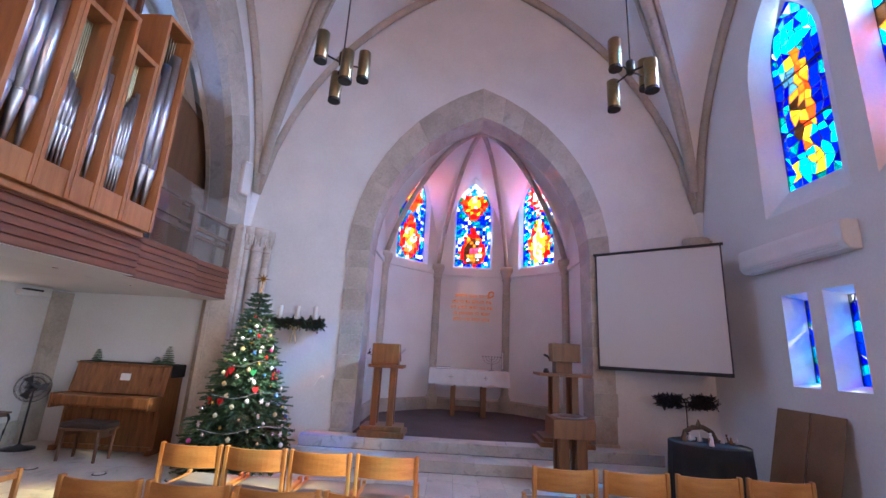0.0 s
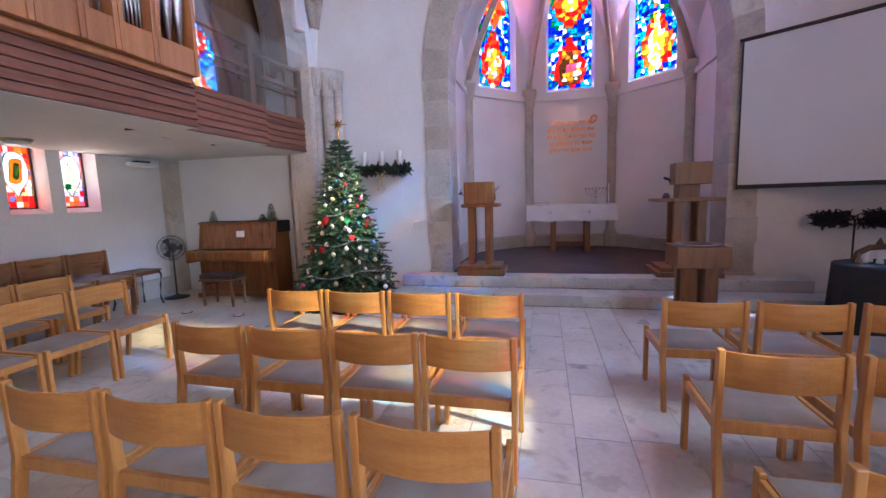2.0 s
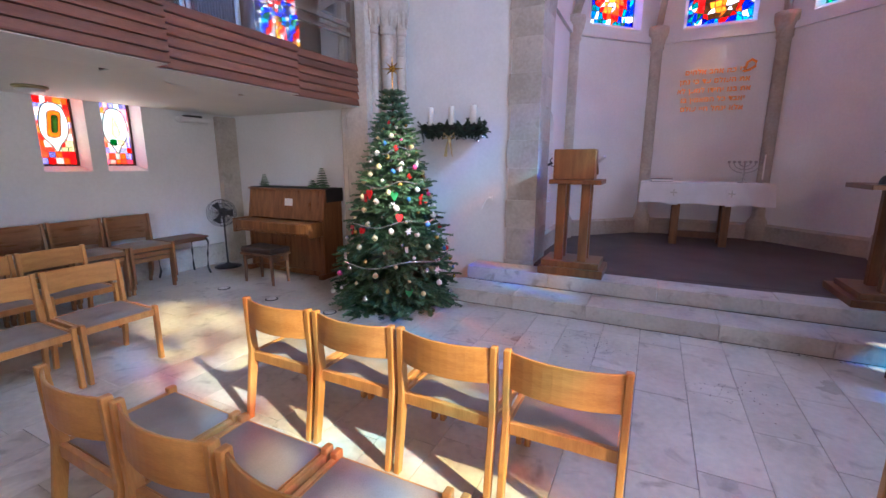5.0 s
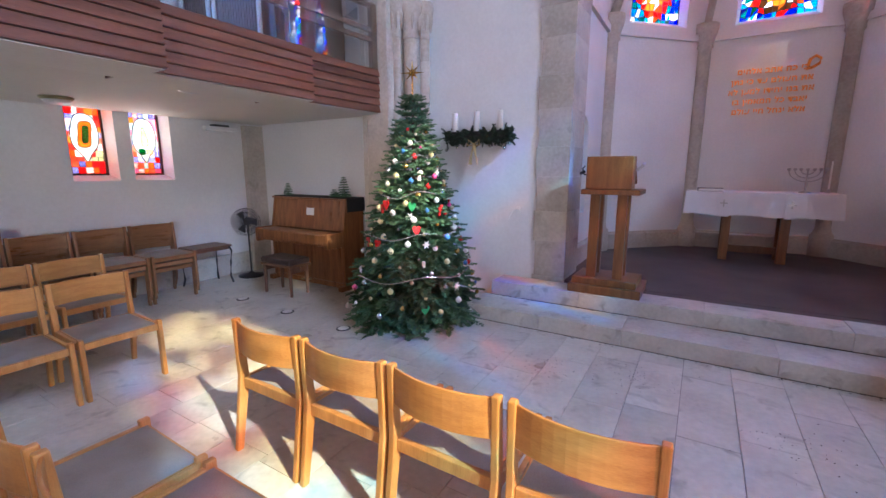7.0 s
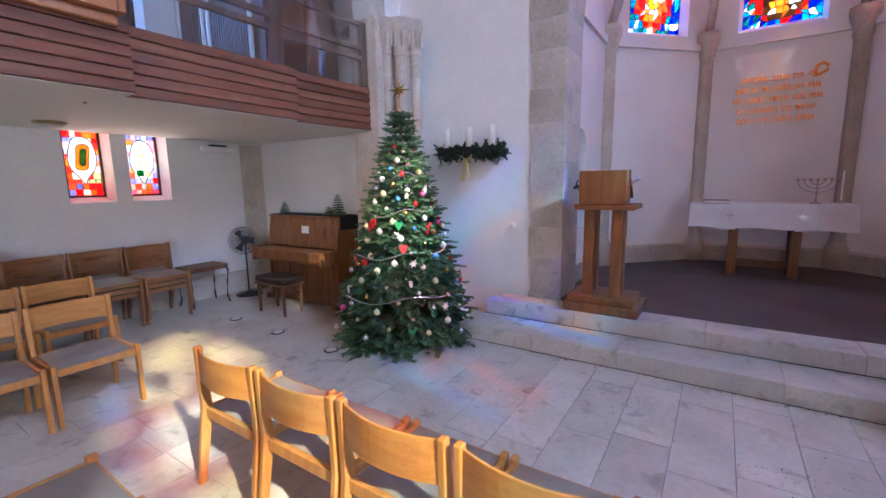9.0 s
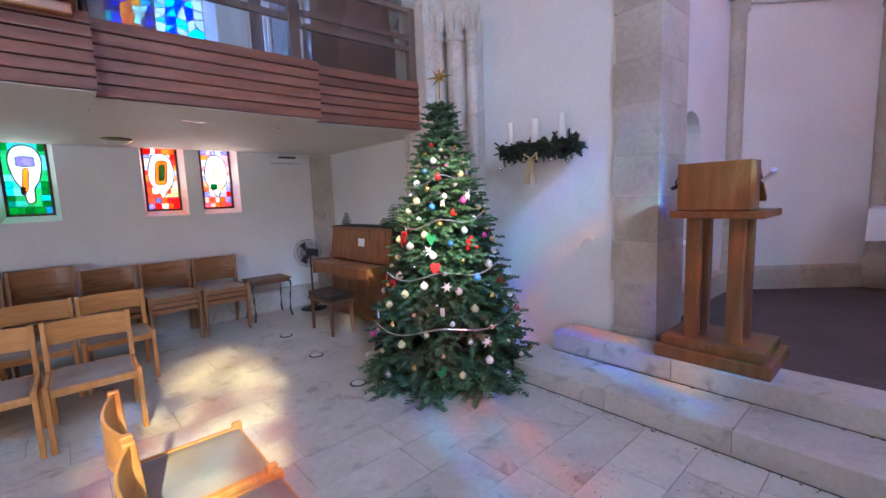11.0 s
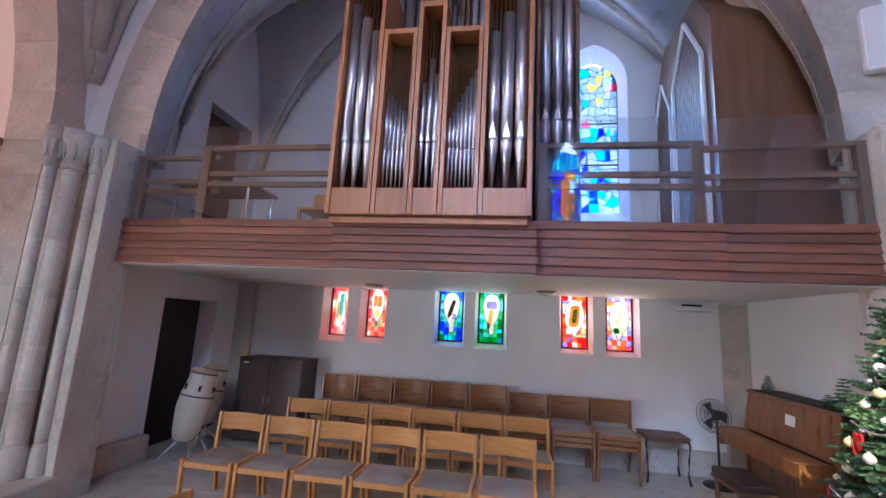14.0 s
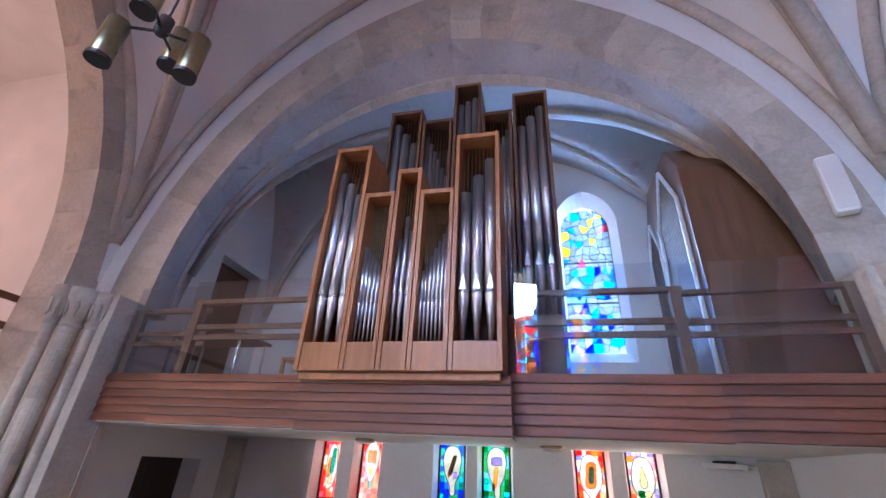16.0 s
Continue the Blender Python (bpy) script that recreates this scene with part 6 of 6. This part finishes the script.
def altar():
    t = thing("altar_table", pose(0.41, 10.25, 0.308), "simple wooden altar table with square legs", "altar")
    part("tabletop", boxes((-0.85, 0.85, -0.30, 0.30, 0.92, 0.97)), LECTERN, t, bevel=0.006)
    for x in (-0.34, 0.34):
        for y in (-0.2, 0.14):
            part("leg", boxes((x - 0.055, x + 0.055, y, y + 0.07, 0.0, 0.92)), LECTERN, t, bevel=0.005)
    part("stretcher", boxes((-0.34, 0.34, -0.03, 0.03, 0.1, 0.2)), DARKOAK, t)
    c = thing("altar_cloth", pose(0.41, 10.25, 0.308 + 0.972), "white linen altar cloth with small grey crosses", "cloth")
    bm = bmesh.new()
    n = 44
    top, low = [], []
    path = [(-0.88 + 1.76 * i / 14, -0.32) for i in range(15)] + [(0.88, -0.32 + 0.64 * i / 6) for i in range(1, 7)] + [(0.88 - 1.76 * i / 14, 0.32) for i in range(1, 15)] + [(-0.88, 0.32 - 0.64 * i / 6) for i in range(1, 6)]
    for k, (x, y) in enumerate(path):
        top.append(bm.verts.new((x, y, 0.012)))
        wv = 1 + 0.018 * math.sin(k * 1.9) + 0.012
        low.append(bm.verts.new((x * wv, y * (wv + 0.03), -0.31 + 0.012 * math.sin(k * 1.3))))
    m = len(path)
    bm.faces.new(top)
    for k in range(m):
        bm.faces.new((top[k], top[(k + 1) % m], low[(k + 1) % m], low[k]))
    ob = part("drape", bm, LINEN, c)
    sm = ob.modifiers.new("thick", "SOLIDIFY")
    sm.thickness = 0.004
    for x in (-0.4, 0.36):
        part("band", boxes((x - 0.07, x + 0.07, -0.345, -0.338, -0.33, 0.01)), LINEN, c)
        part("cross", boxes((x - 0.008, x + 0.008, -0.349, -0.346, -0.19, -0.09), (x - 0.045, x + 0.045, -0.3495, -0.3462, -0.148, -0.132)), SILVER, c, "grey stitched cross")
    b = thing("altar_book", pose(-0.17, 10.16, 1.294, 0, 0, 4), "closed dark book lying on the altar", "book")
    part("pages", boxes((-0.15, 0.15, -0.1, 0.1, 0.006, 0.04)), PAPER, b)
    part("cover", boxes((-0.155, 0.155, -0.105, 0.105, 0.0, 0.005), (-0.155, 0.155, -0.105, 0.105, 0.041, 0.047), (-0.155, 0.155, 0.1, 0.106, 0.005, 0.041)), LEATHER, b)
    mz = thing("menorah", pose(0.92, 10.2, 1.294), "seven-armed dark silver candelabrum on the altar", "candelabrum")
    part("stem", lathe(bmesh.new(), [(0.07, 0), (0.06, 0.015), (0.015, 0.03), (0.011, 0.1), (0.018, 0.12), (0.01, 0.14), (0.01, 0.30)], 12), SILVER, mz, smooth=True)
    for r in (0.07, 0.135, 0.20):
        pts = [(r * math.cos(math.pi * (1 + k / 12)), 0, 0.30 + 0.19 * r / 0.2 * math.sin(math.pi * (1 + k / 12)) * 0.8) for k in range(13)]
        part("arm", sweep(bmesh.new(), pts, 0.007, 0.007, 6), SILVER, mz)
    for x in (-0.2, -0.135, -0.07, 0, 0.07, 0.135, 0.2):
        part("cup", lathe(bmesh.new(), [(0.008, 0.29), (0.022, 0.305), (0.02, 0.325), (0.01, 0.33)], 10, (x, 0, 0)), SILVER, mz, smooth=True)
    cd = thing("altar_candle", pose(1.18, 10.3, 1.294), "thin white candle in a small holder", "candle")
    part("holder", lathe(bmesh.new(), [(0.035, 0), (0.03, 0.01), (0.016, 0.03), (0.016, 0.05)], 12), SILVER, cd, smooth=True)
    part("candle", rod(bmesh.new(), (0, 0, 0.04), (0, 0, 0.42), 0.011, 0.010, 10), WAX, cd)


altar()

# gilt verse on the apse wall, line by line, right to left
GILT = plain("orange gilding", (0.95, 0.34, 0.045), 0.3, 0.2)
verse = thing("gilt_verse", pose(0.47, 11.185, 2.8), "raised gilt Hebrew verse in five lines on the wall", "lettering")
for k, line in enumerate(("כי כה אהב אלהים", "את העולם עד כי נתן", "את בנו יחידו למען לא", "יאבד כל המאמין בו", "אלא ינחל חיי עולם")):
    cu = bpy.data.curves.new("verse_line", "FONT")
    cu.body, cu.size, cu.extrude, cu.align_x = line[::-1], 0.108, 0.012, "CENTER"
    cu.space_character, cu.offset = 1.12, 0.003
    ln = new("verse_line", cu)
    ln.data.materials.append(GILT)
    ln.parent = verse
    ln.matrix_basis = pose(0.0, -0.012, 0.27 - 0.15 * k, 90, 0, 0)
hook = sweep(bmesh.new(), [(0.42, -0.02, 0.30), (0.44, -0.02, 0.40), (0.50, -0.02, 0.44), (0.56, -0.02, 0.40), (0.55, -0.02, 0.33), (0.47, -0.02, 0.28), (0.40, -0.02, 0.27)], 0.014, 0.02, 8)
part("flourish", hook, GILT, verse, "curled gilt flourish")


# ---- south corner ----
def screen():
    a, b = Vector((2.44, 7.55, 0)), Vector((3.95, 6.45, 0))
    an = math.degrees(math.atan2(b.y - a.y, b.x - a.x))
    t = thing("projection_screen", pose(a.x, a.y, 0, 0, 0, an), "white roll-down projection screen with a black border", "screen")
    w = (b - a).length
    part("cloth", boxes((0.02, w - 0.02, -0.004, 0.0, 1.56, 3.42)), CANVAS, t)
    part("border", boxes((0.0, 0.02, -0.006, 0.002, 1.53, 3.44), (w - 0.02, w, -0.006, 0.002, 1.53, 3.44), (0.02, w - 0.02, -0.006, 0.002, 1.53, 1.56)), BLACK, t)
    part("weight_bar", rod(bmesh.new(), (0, 0, 1.52), (w, 0, 1.52), 0.014, 0.014, 8), BLACK, t)
    part("case", boxes((-0.03, w + 0.03, -0.03, 0.03, 3.43, 3.465)), BLACK, t, "slim dark roller case", bevel=0.008)


screen()


def air_conditioner():
    t = thing("air_conditioner", pose(SOUTH, 5.6, 3.15), "white wall-mounted air conditioner", "air conditioner")
    bm = bmesh.new()
    prof = [(0.0, -0.17), (-0.16, -0.17), (-0.22, -0.08), (-0.22, 0.12), (-0.19, 0.17), (0.0, 0.17)]
    a, b = [bm.verts.new((x, -0.85, z)) for x, z in prof], [bm.verts.new((x, 0.85, z)) for x, z in prof]
    bm.faces.new(a), bm.faces.new(b[::-1])
    for i in range(6):
        bm.faces.new((a[i], b[i], b[(i + 1) % 6], a[(i + 1) % 6]))
    part("body", bm, WHITE, t, bevel=0.015)
    for k in range(3):
        x = -0.165 - 0.018 * k
        part("louvre", boxes((x - 0.012, x + 0.004, -0.78, 0.78, -0.172 + 0.028 * k, -0.164 + 0.028 * k)), WHITE, t)


air_conditioner()


def nativity_table():
    t = thing("round_table", pose(3.1, 5.75, 0), "round table hung with black cloth to the floor", "table")
    bm = bmesh.new()
    n = 60
    rings = []
    for z, r, wv in ((0.75, 0.40, 0), (0.742, 0.435, 0.0), (0.6, 0.44, 0.008), (0.3, 0.45, 0.018), (0.004, 0.465, 0.028)):
        rings.append([bm.verts.new(((r + wv * math.sin(k * 2 * math.pi / n * 14)) * math.cos(2 * math.pi * k / n), (r + wv * math.sin(k * 2 * math.pi / n * 14)) * math.sin(2 * math.pi * k / n), z)) for k in range(n)])
    for a, b in zip(rings, rings[1:]):
        for k in range(n):
            bm.faces.new((a[k], a[(k + 1) % n], b[(k + 1) % n], b[k]))
    bm.faces.new(rings[0])
    part("tablecloth", bm, VELVET, t, smooth=True)
    rng = random.Random(12)
    for k in range(13):
        an, r = rng.uniform(0, 6.28), rng.uniform(0.08, 0.34)
        h = rng.uniform(0.06, 0.12)
        f = lathe(bmesh.new(), [(h * 0.3, 0), (h * 0.28, h * 0.2), (h * 0.18, h * 0.6), (h * 0.1, h * 0.72), (h * 0.16, h * 0.85), (h * 0.12, h * 0.96), (h * 0.03, h)], 8)
        fig = part("nativity_figure", f, PEARL if k % 3 else WALNUT, smooth=True)
        fig.matrix_world = pose(3.1 + r * math.cos(an), 5.75 + r * math.sin(an), 0.752, 0, 0, rng.uniform(0, 360))
        tagged(fig, "small pale carved nativity figure on the black cloth" if k % 3 else "small brown carved nativity figure on the black cloth", "figurine", "nativity figures")
    hut = thing("nativity_hut", pose(3.1, 5.93, 0.752), "low dark arched shelter behind the nativity figures", "ornament")
    part("arch", sweep(bmesh.new(), [(-0.2, 0, 0.0), (-0.17, 0, 0.09), (-0.08, 0, 0.14), (0.05, 0, 0.15), (0.15, 0, 0.1), (0.2, 0, 0.0)], 0.035, 0.03, 8), BARK, hut)
    part("peak", lathe(bmesh.new(), [(0.04, 0.13), (0.03, 0.18), (0.004, 0.24)], 8), BARK, hut)


nativity_table()
adv = thing("advent_stand", pose(3.68, 7.28, 0), "black stand carrying two dark garland bunches", "stand")
part("foot", lathe(bmesh.new(), [(0.16, 0), (0.16, 0.015), (0.03, 0.03)], 16), BLACK, adv)
part("pole", rod(bmesh.new(), (0, 0, 0.02), (0, 0, 1.08), 0.012, 0.012, 8), BLACK, adv)
part("bar", rod(bmesh.new(), (-0.42, 0, 1.08), (0.42, 0, 1.08), 0.012, 0.012, 8), BLACK, adv)
for s in (-1, 1):
    bm = bmesh.new()
    garland(bm, (s * 0.12, 0, 1.1), (s * 0.38, 0, 1.1), 0.15, 420, random.Random(20 + s), 0.028)
    part("garland", bm, mottled("dark tinsel", (0.008, 0.008, 0.012), (0.03, 0.03, 0.04), 8, 60, 0.5, 0.1), adv, "bushy near-black garland")


def cardboard():
    t = thing("cardboard_sheet", pose(4.3, 5.75, 0), "folded sheet of brown cardboard leaning on the wall", "cardboard")
    for y0, y1, tilt in ((-0.5, 0.0, 0.02), (0.003, 0.5, -0.02)):
        bm = bmesh.new()
        v = [bm.verts.new(p) for p in ((-0.22, y0, 0), (-0.22 + tilt, y1, 0), (0.06 + tilt, y1, 1.16), (0.06, y0, 1.16))]
        bm.faces.new(v)
        ob = part("panel", bm, CARD, t)
        sm = ob.modifiers.new("thick", "SOLIDIFY")
        sm.thickness = 0.008


cardboard()


# ---- lamps ----
def chandelier(x, y, z):
    t = thing("ceiling_lamp", pose(x, y, z), "hanging cluster of four brass tube spotlights", "lamp", "hanging tube lamps")
    part("cord", rod(bmesh.new(), (0, 0, 0.1), (0, 0, CROWN - z - 0.1), 0.006, 0.006, 6), BLACK, t)
    for k, dz in enumerate((0.06, -0.08, 0.1, -0.1)):
        an = k * math.pi / 2 + 0.5
        c, s = 0.155 * math.cos(an), 0.155 * math.sin(an)
        tube = part("tube", lathe(bmesh.new(), [(0.042, -0.11 + dz), (0.044, -0.10 + dz), (0.044, 0.11 + dz), (0.03, 0.12 + dz), (0.01, 0.125 + dz)], 16, (c, s, 0)), BRASS, t, smooth=True)
        part("rim", lathe(bmesh.new(), [(0.046, -0.125 + dz), (0.046, -0.105 + dz), (0.03, -0.105 + dz)], 16, (c, s, 0)), BLACK, tube)
        part("arm", rod(bmesh.new(), (0, 0, 0.02), (c, s, 0.02 + dz * 0.3), 0.007, 0.007, 6), BLACK, t)
    part("hub", lathe(bmesh.new(), [(0.02, 0.0), (0.03, 0.02), (0.03, 0.1), (0.01, 0.12)], 12), BLACK, t, smooth=True)


chandelier(-0.93, 2.85, 3.6)
chandelier(1.13, 2.85, 3.62)
for x, y in ((-4.08, 1.72), (-4.05, 4.84), (-5.76, 2.1), (-5.76, 4.47)):
    t = thing("ceiling_light", pose(x, y, SOFFIT_Z + 0.03), "small round unlit ceiling light", "lamp", "chapel ceiling lights")
    part("rim", lathe(bmesh.new(), [(0.135, 0), (0.14, -0.012), (0.12, -0.03)], 20), BRASS, t, smooth=True)
    part("diffuser", lathe(bmesh.new(), [(0.118, -0.02), (0.11, -0.045), (0.06, -0.06), (0.005, -0.064)], 20), LENS, t, smooth=True)
t = thing("tube_light", pose(-6.36, 6.50, SOFFIT_Z - 0.11), "short white grilled tube light near the wall", "lamp")
part("body", boxes((-0.05, 0.05, -0.24, 0.24, 0.0, 0.055)), WHITE, t, bevel=0.008)
part("mount", boxes((-0.09, 0.03, -0.10, 0.12, 0.057, 0.085)), BLACK, t, "dark mounting bar")
part("conduit", rod(bmesh.new(), (-0.06, 0.24, 0.03), (-0.08, 0.38, 0.03), 0.008, 0.008, 6), WHITE, t)
for k in range(12):
    part("slat", boxes((-0.045, 0.045, -0.22 + 0.038 * k, -0.212 + 0.038 * k, -0.02, 0.0)), WHITE, t)
for x, y in ((-3.28, 5.71), (-4.2, 5.76), (-5.09, 5.80)):
    t = thing("floor_socket", pose(x, y, 0.0), "small round metal cover set in the floor", "floor cover", "floor covers")
    part("rim", lathe(bmesh.new(), [(0.075, 0.0), (0.075, 0.004), (0.06, 0.006)], 20), BLACK, t, smooth=True)
    part("cover", lathe(bmesh.new(), [(0.06, 0.003), (0.055, 0.008), (0.01, 0.009)], 20), PEARL, t, smooth=True)
t = thing("loudspeaker", pose(-3.8, 7.06, 4.40, 0, 0, -20), "slim white loudspeaker fixed beside the arch", "loudspeaker")
part("body", boxes((0.0, 0.12, -0.09, 0.09, -0.3, 0.3)), WHITE, t, bevel=0.03)
part("grille", boxes((0.12, 0.126, -0.07, 0.07, -0.27, 0.27)), CANVAS, t)


# ---- gallery things ----
def swell_box():
    t = thing("swell_box", pose(-5.45, 6.6, GALLERY), "brown wooden organ chamber with slatted pointed grilles", "organ case")
    part("front_panel", boxes((0.92, 0.95, -0.5, 0.58, 0.0, 2.65)), SWELL, t, bevel=0.004)
    bm = bmesh.new()
    prof = [(-0.95, 0), (0.92, 0), (0.92, 2.65), (0.5, 3.25), (-0.5, 3.25), (-0.95, 2.6)]
    a, b = [bm.verts.new((x, -0.46, z)) for x, z in prof], [bm.verts.new((x, 0.58, z)) for x, z in prof]
    bm.faces.new(a), bm.faces.new(b[::-1])
    for i in range(6):
        bm.faces.new((a[i], b[i], b[(i + 1) % 6], a[(i + 1) % 6]))
    part("body", bm, SWELL, t)
    for x0, x1, sh, ap in ((-0.9, -0.32, 2.2, 2.75), (-0.2, 0.66, 2.4, 3.1)):
        xm = (x0 + x1) / 2
        g = thing("grille", pose(0, 0, 0), "", "")
        g.parent = t
        bars = [((x0, 0.1), (x0, sh)), ((x1, 0.1), (x1, sh)), ((x0, sh), (xm, ap)), ((xm, ap), (x1, sh)), ((x0, 0.1), (x1, 0.1))]
        for p, q in bars:
            part("edging", sweep(bmesh.new(), [(p[0], -0.48, p[1]), (q[0], -0.48, q[1])], 0.028, 0.028, 6), WHITE, g, "pale painted edging")
        n = int((x1 - x0) / 0.05)
        for k in range(1, n):
            x = x0 + (x1 - x0) * k / n
            top = sh + (ap - sh) * (1 - abs(x - xm) / ((x1 - x0) / 2))
            part("slat", boxes((x - 0.014, x + 0.014, -0.475, -0.465, 0.1, top - 0.02)), REED, g)


swell_box()
t = thing("gallery_table", pose(-4.75, 0.35, GALLERY), "dark folding table with metal legs on the gallery", "table")
part("tabletop", boxes((-0.3, 0.3, -0.55, 0.55, 0.68, 0.71)), DARKOAK, t, bevel=0.004)
for sx in (-1, 1):
    for sy in (-1, 1):
        part("leg", rod(bmesh.new(), (sx * 0.26, sy * 0.48, 0), (sx * 0.26, sy * 0.48, 0.68), 0.018, 0.018, 8), SILVER, t)
for x, y, h in ((-4.3, 1.9, 0.32), (-4.35, 2.25, 0.4)):
    t = thing("gallery_chair", pose(x, y, GALLERY, 0, 0, 90), "low pale wooden chair on the organ gallery", "chair", "gallery chairs")
    part("seat", boxes((-0.2, 0.2, -0.2, 0.2, h - 0.03, h)), BEECH, t, bevel=0.006)
    part("backrest", boxes((-0.2, 0.2, 0.17, 0.2, h + 0.12, h + 0.25)), BEECH, t, bevel=0.006)
    for sx in (-1, 1):
        part("back_post", boxes((sx * 0.18 - 0.015, sx * 0.18 + 0.015, 0.17, 0.2, 0, h + 0.12)), BEECH, t)
        part("leg", boxes((sx * 0.18 - 0.015, sx * 0.18 + 0.015, -0.19, -0.16, 0, h - 0.03)), BEECH, t)

# nave gallery seen through the arch
ng = thing("nave_railing", pose(0.45, -1.62, 2.2), "dark wooden railing of the nave gallery", "railing")
for k in range(4):
    part("board", boxes((-4.15, 4.0, -0.05, 0.05 + 0.012 * (k % 2), 0.075 * k, 0.075 * k + 0.068)), MAHOGANY, ng)
for z in (0.72, 0.98, 1.3):
    part("rail", boxes((-4.15, 4.0, -0.03, 0.03, z, z + 0.075)), RAILWOOD, ng, bevel=0.004)
for x in (-4.12, -2.6, -1.0, 0.6, 2.2, 3.9):
    part("post", boxes((x - 0.045, x + 0.045, -0.045, 0.045, 0.3, 1.385)), RAILWOOD, ng, bevel=0.004)
structure("floor_nave_gallery", boxes((-4.3, 5.0, -8.0, -1.68, 2.25, 2.45)), DARKOAK, "dark timber floor of the nave gallery", "floor")

# niche beside the chancel arch
bm = panel(lancet(0.277, 1.003, 2.05, 2.315, 5, 8.73), [], lambda u, v, w: Vector((CX - 2.15 - 0.22 - w, u, v)), 0.12)
structure("niche", bm, PLASTER, "plastered back of an arched niche in the apse wall", "niche")
# bent wall hook with its cable
hk = thing("wall_hook", pose(-2.22, 7.63, 1.05), "thin bent metal hook on the white wall", "hook")
part("arm", sweep(bmesh.new(), [(0.05, 0.0, 0.08), (0.04, -0.05, 0.1), (0.0, -0.06, 0.06), (-0.06, -0.06, -0.06)], 0.006, 0.006, 6), WHITE, hk)
part("plate", boxes((0.03, 0.07, -0.012, 0.008, 0.05, 0.11)), WHITE, hk)


# dark strips along the foot of the steps, crumbs of grime there and in worn floor pits
STRIP_AND_GRIME = mottled("dark strip and dirt", (0.05, 0.042, 0.036), (0.12, 0.10, 0.085), 20, 120, 0.95, 0.1)
grime = thing("grime", pose(0, 0, 0), "dark strips and crumbs of dirt along the step foot", "dirt", kind="stuff")
rng = random.Random(31)
bm = bmesh.new()
# Two thin even dark strips, one at the foot of each riser.
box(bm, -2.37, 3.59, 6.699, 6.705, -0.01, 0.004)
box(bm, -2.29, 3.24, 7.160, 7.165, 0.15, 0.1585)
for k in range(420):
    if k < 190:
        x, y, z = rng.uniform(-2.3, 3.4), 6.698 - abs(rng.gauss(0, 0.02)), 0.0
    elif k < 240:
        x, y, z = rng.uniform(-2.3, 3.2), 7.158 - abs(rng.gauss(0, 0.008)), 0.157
    else:
        cx, cy = (-0.55, 6.1) if k < 300 else (0.35, 5.7) if k < 350 else (-1.2, 5.9)
        x, y, z = rng.gauss(cx, 0.15), rng.gauss(cy, 0.13), 0.0
        if y > 6.68:
            continue
    q = rng.uniform(0.0025, 0.009) * (1 if k < 240 else 0.55)
    turn, squash = rng.uniform(0, 6.28), rng.uniform(0.4, 1.0)
    pts = []
    for i in range(5):
        an = turn + i * 1.2566 + rng.uniform(-0.3, 0.3)
        pts.append((x + q * math.cos(an), y + q * squash * math.sin(an)))
    lo, hi = [bm.verts.new((px, py, z - 0.003)) for px, py in pts], [bm.verts.new((px, py, z + 0.0012)) for px, py in pts]
    bm.faces.new(hi)
    for i in range(5):
        bm.faces.new((lo[i], lo[(i + 1) % 5], hi[(i + 1) % 5], hi[i]))
part("crumbs", bm, STRIP_AND_GRIME, grime)

# ---- floor slabs ----
def slabs():
    rng = random.Random(2)
    shared = {}
    rest = bmesh.new()
    count = 0
    W = 0.33
    col = 0
    x = -6.535
    while x < 4.4:
        y = -8.0 + rng.uniform(-0.6, 0)
        while y < 8.1:
            ln = (0.6, 0.8, 0.9)[rng.randrange(3)]
            y1 = min(y + ln, 8.15)
            near_path = -3.6 < x < 2.2 and 1.6 < y < 7.0
            x1 = min(x + W, 4.4)
            if near_path and count < 290:
                key = (round(x1 - x, 3), round(y1 - y, 3))
                if key not in shared:
                    bm = boxes((0.002, key[0] - 0.002, 0.002, key[1] - 0.002, -0.02, 0.0))
                    me = bpy.data.meshes.new("slab")
                    bm.to_mesh(me), bm.free()
                    me.materials.append(TILE)
                    shared[key] = me
                ob = new("slab", shared[key])
                ob.parent = floor
                ob.location = (x, y, rng.uniform(-0.0012, 0.0))
                count += 1
            else:
                box(rest, x + 0.002, x1 - 0.002, y + 0.002, y1 - 0.002, -0.02, rng.uniform(-0.0012, 0.0))
            y = y1
        x += W
    ob = part("slabs", rest, TILE, floor, "pale travertine slabs laid in rows")
    tagged(ob, kind="stuff")


slabs()
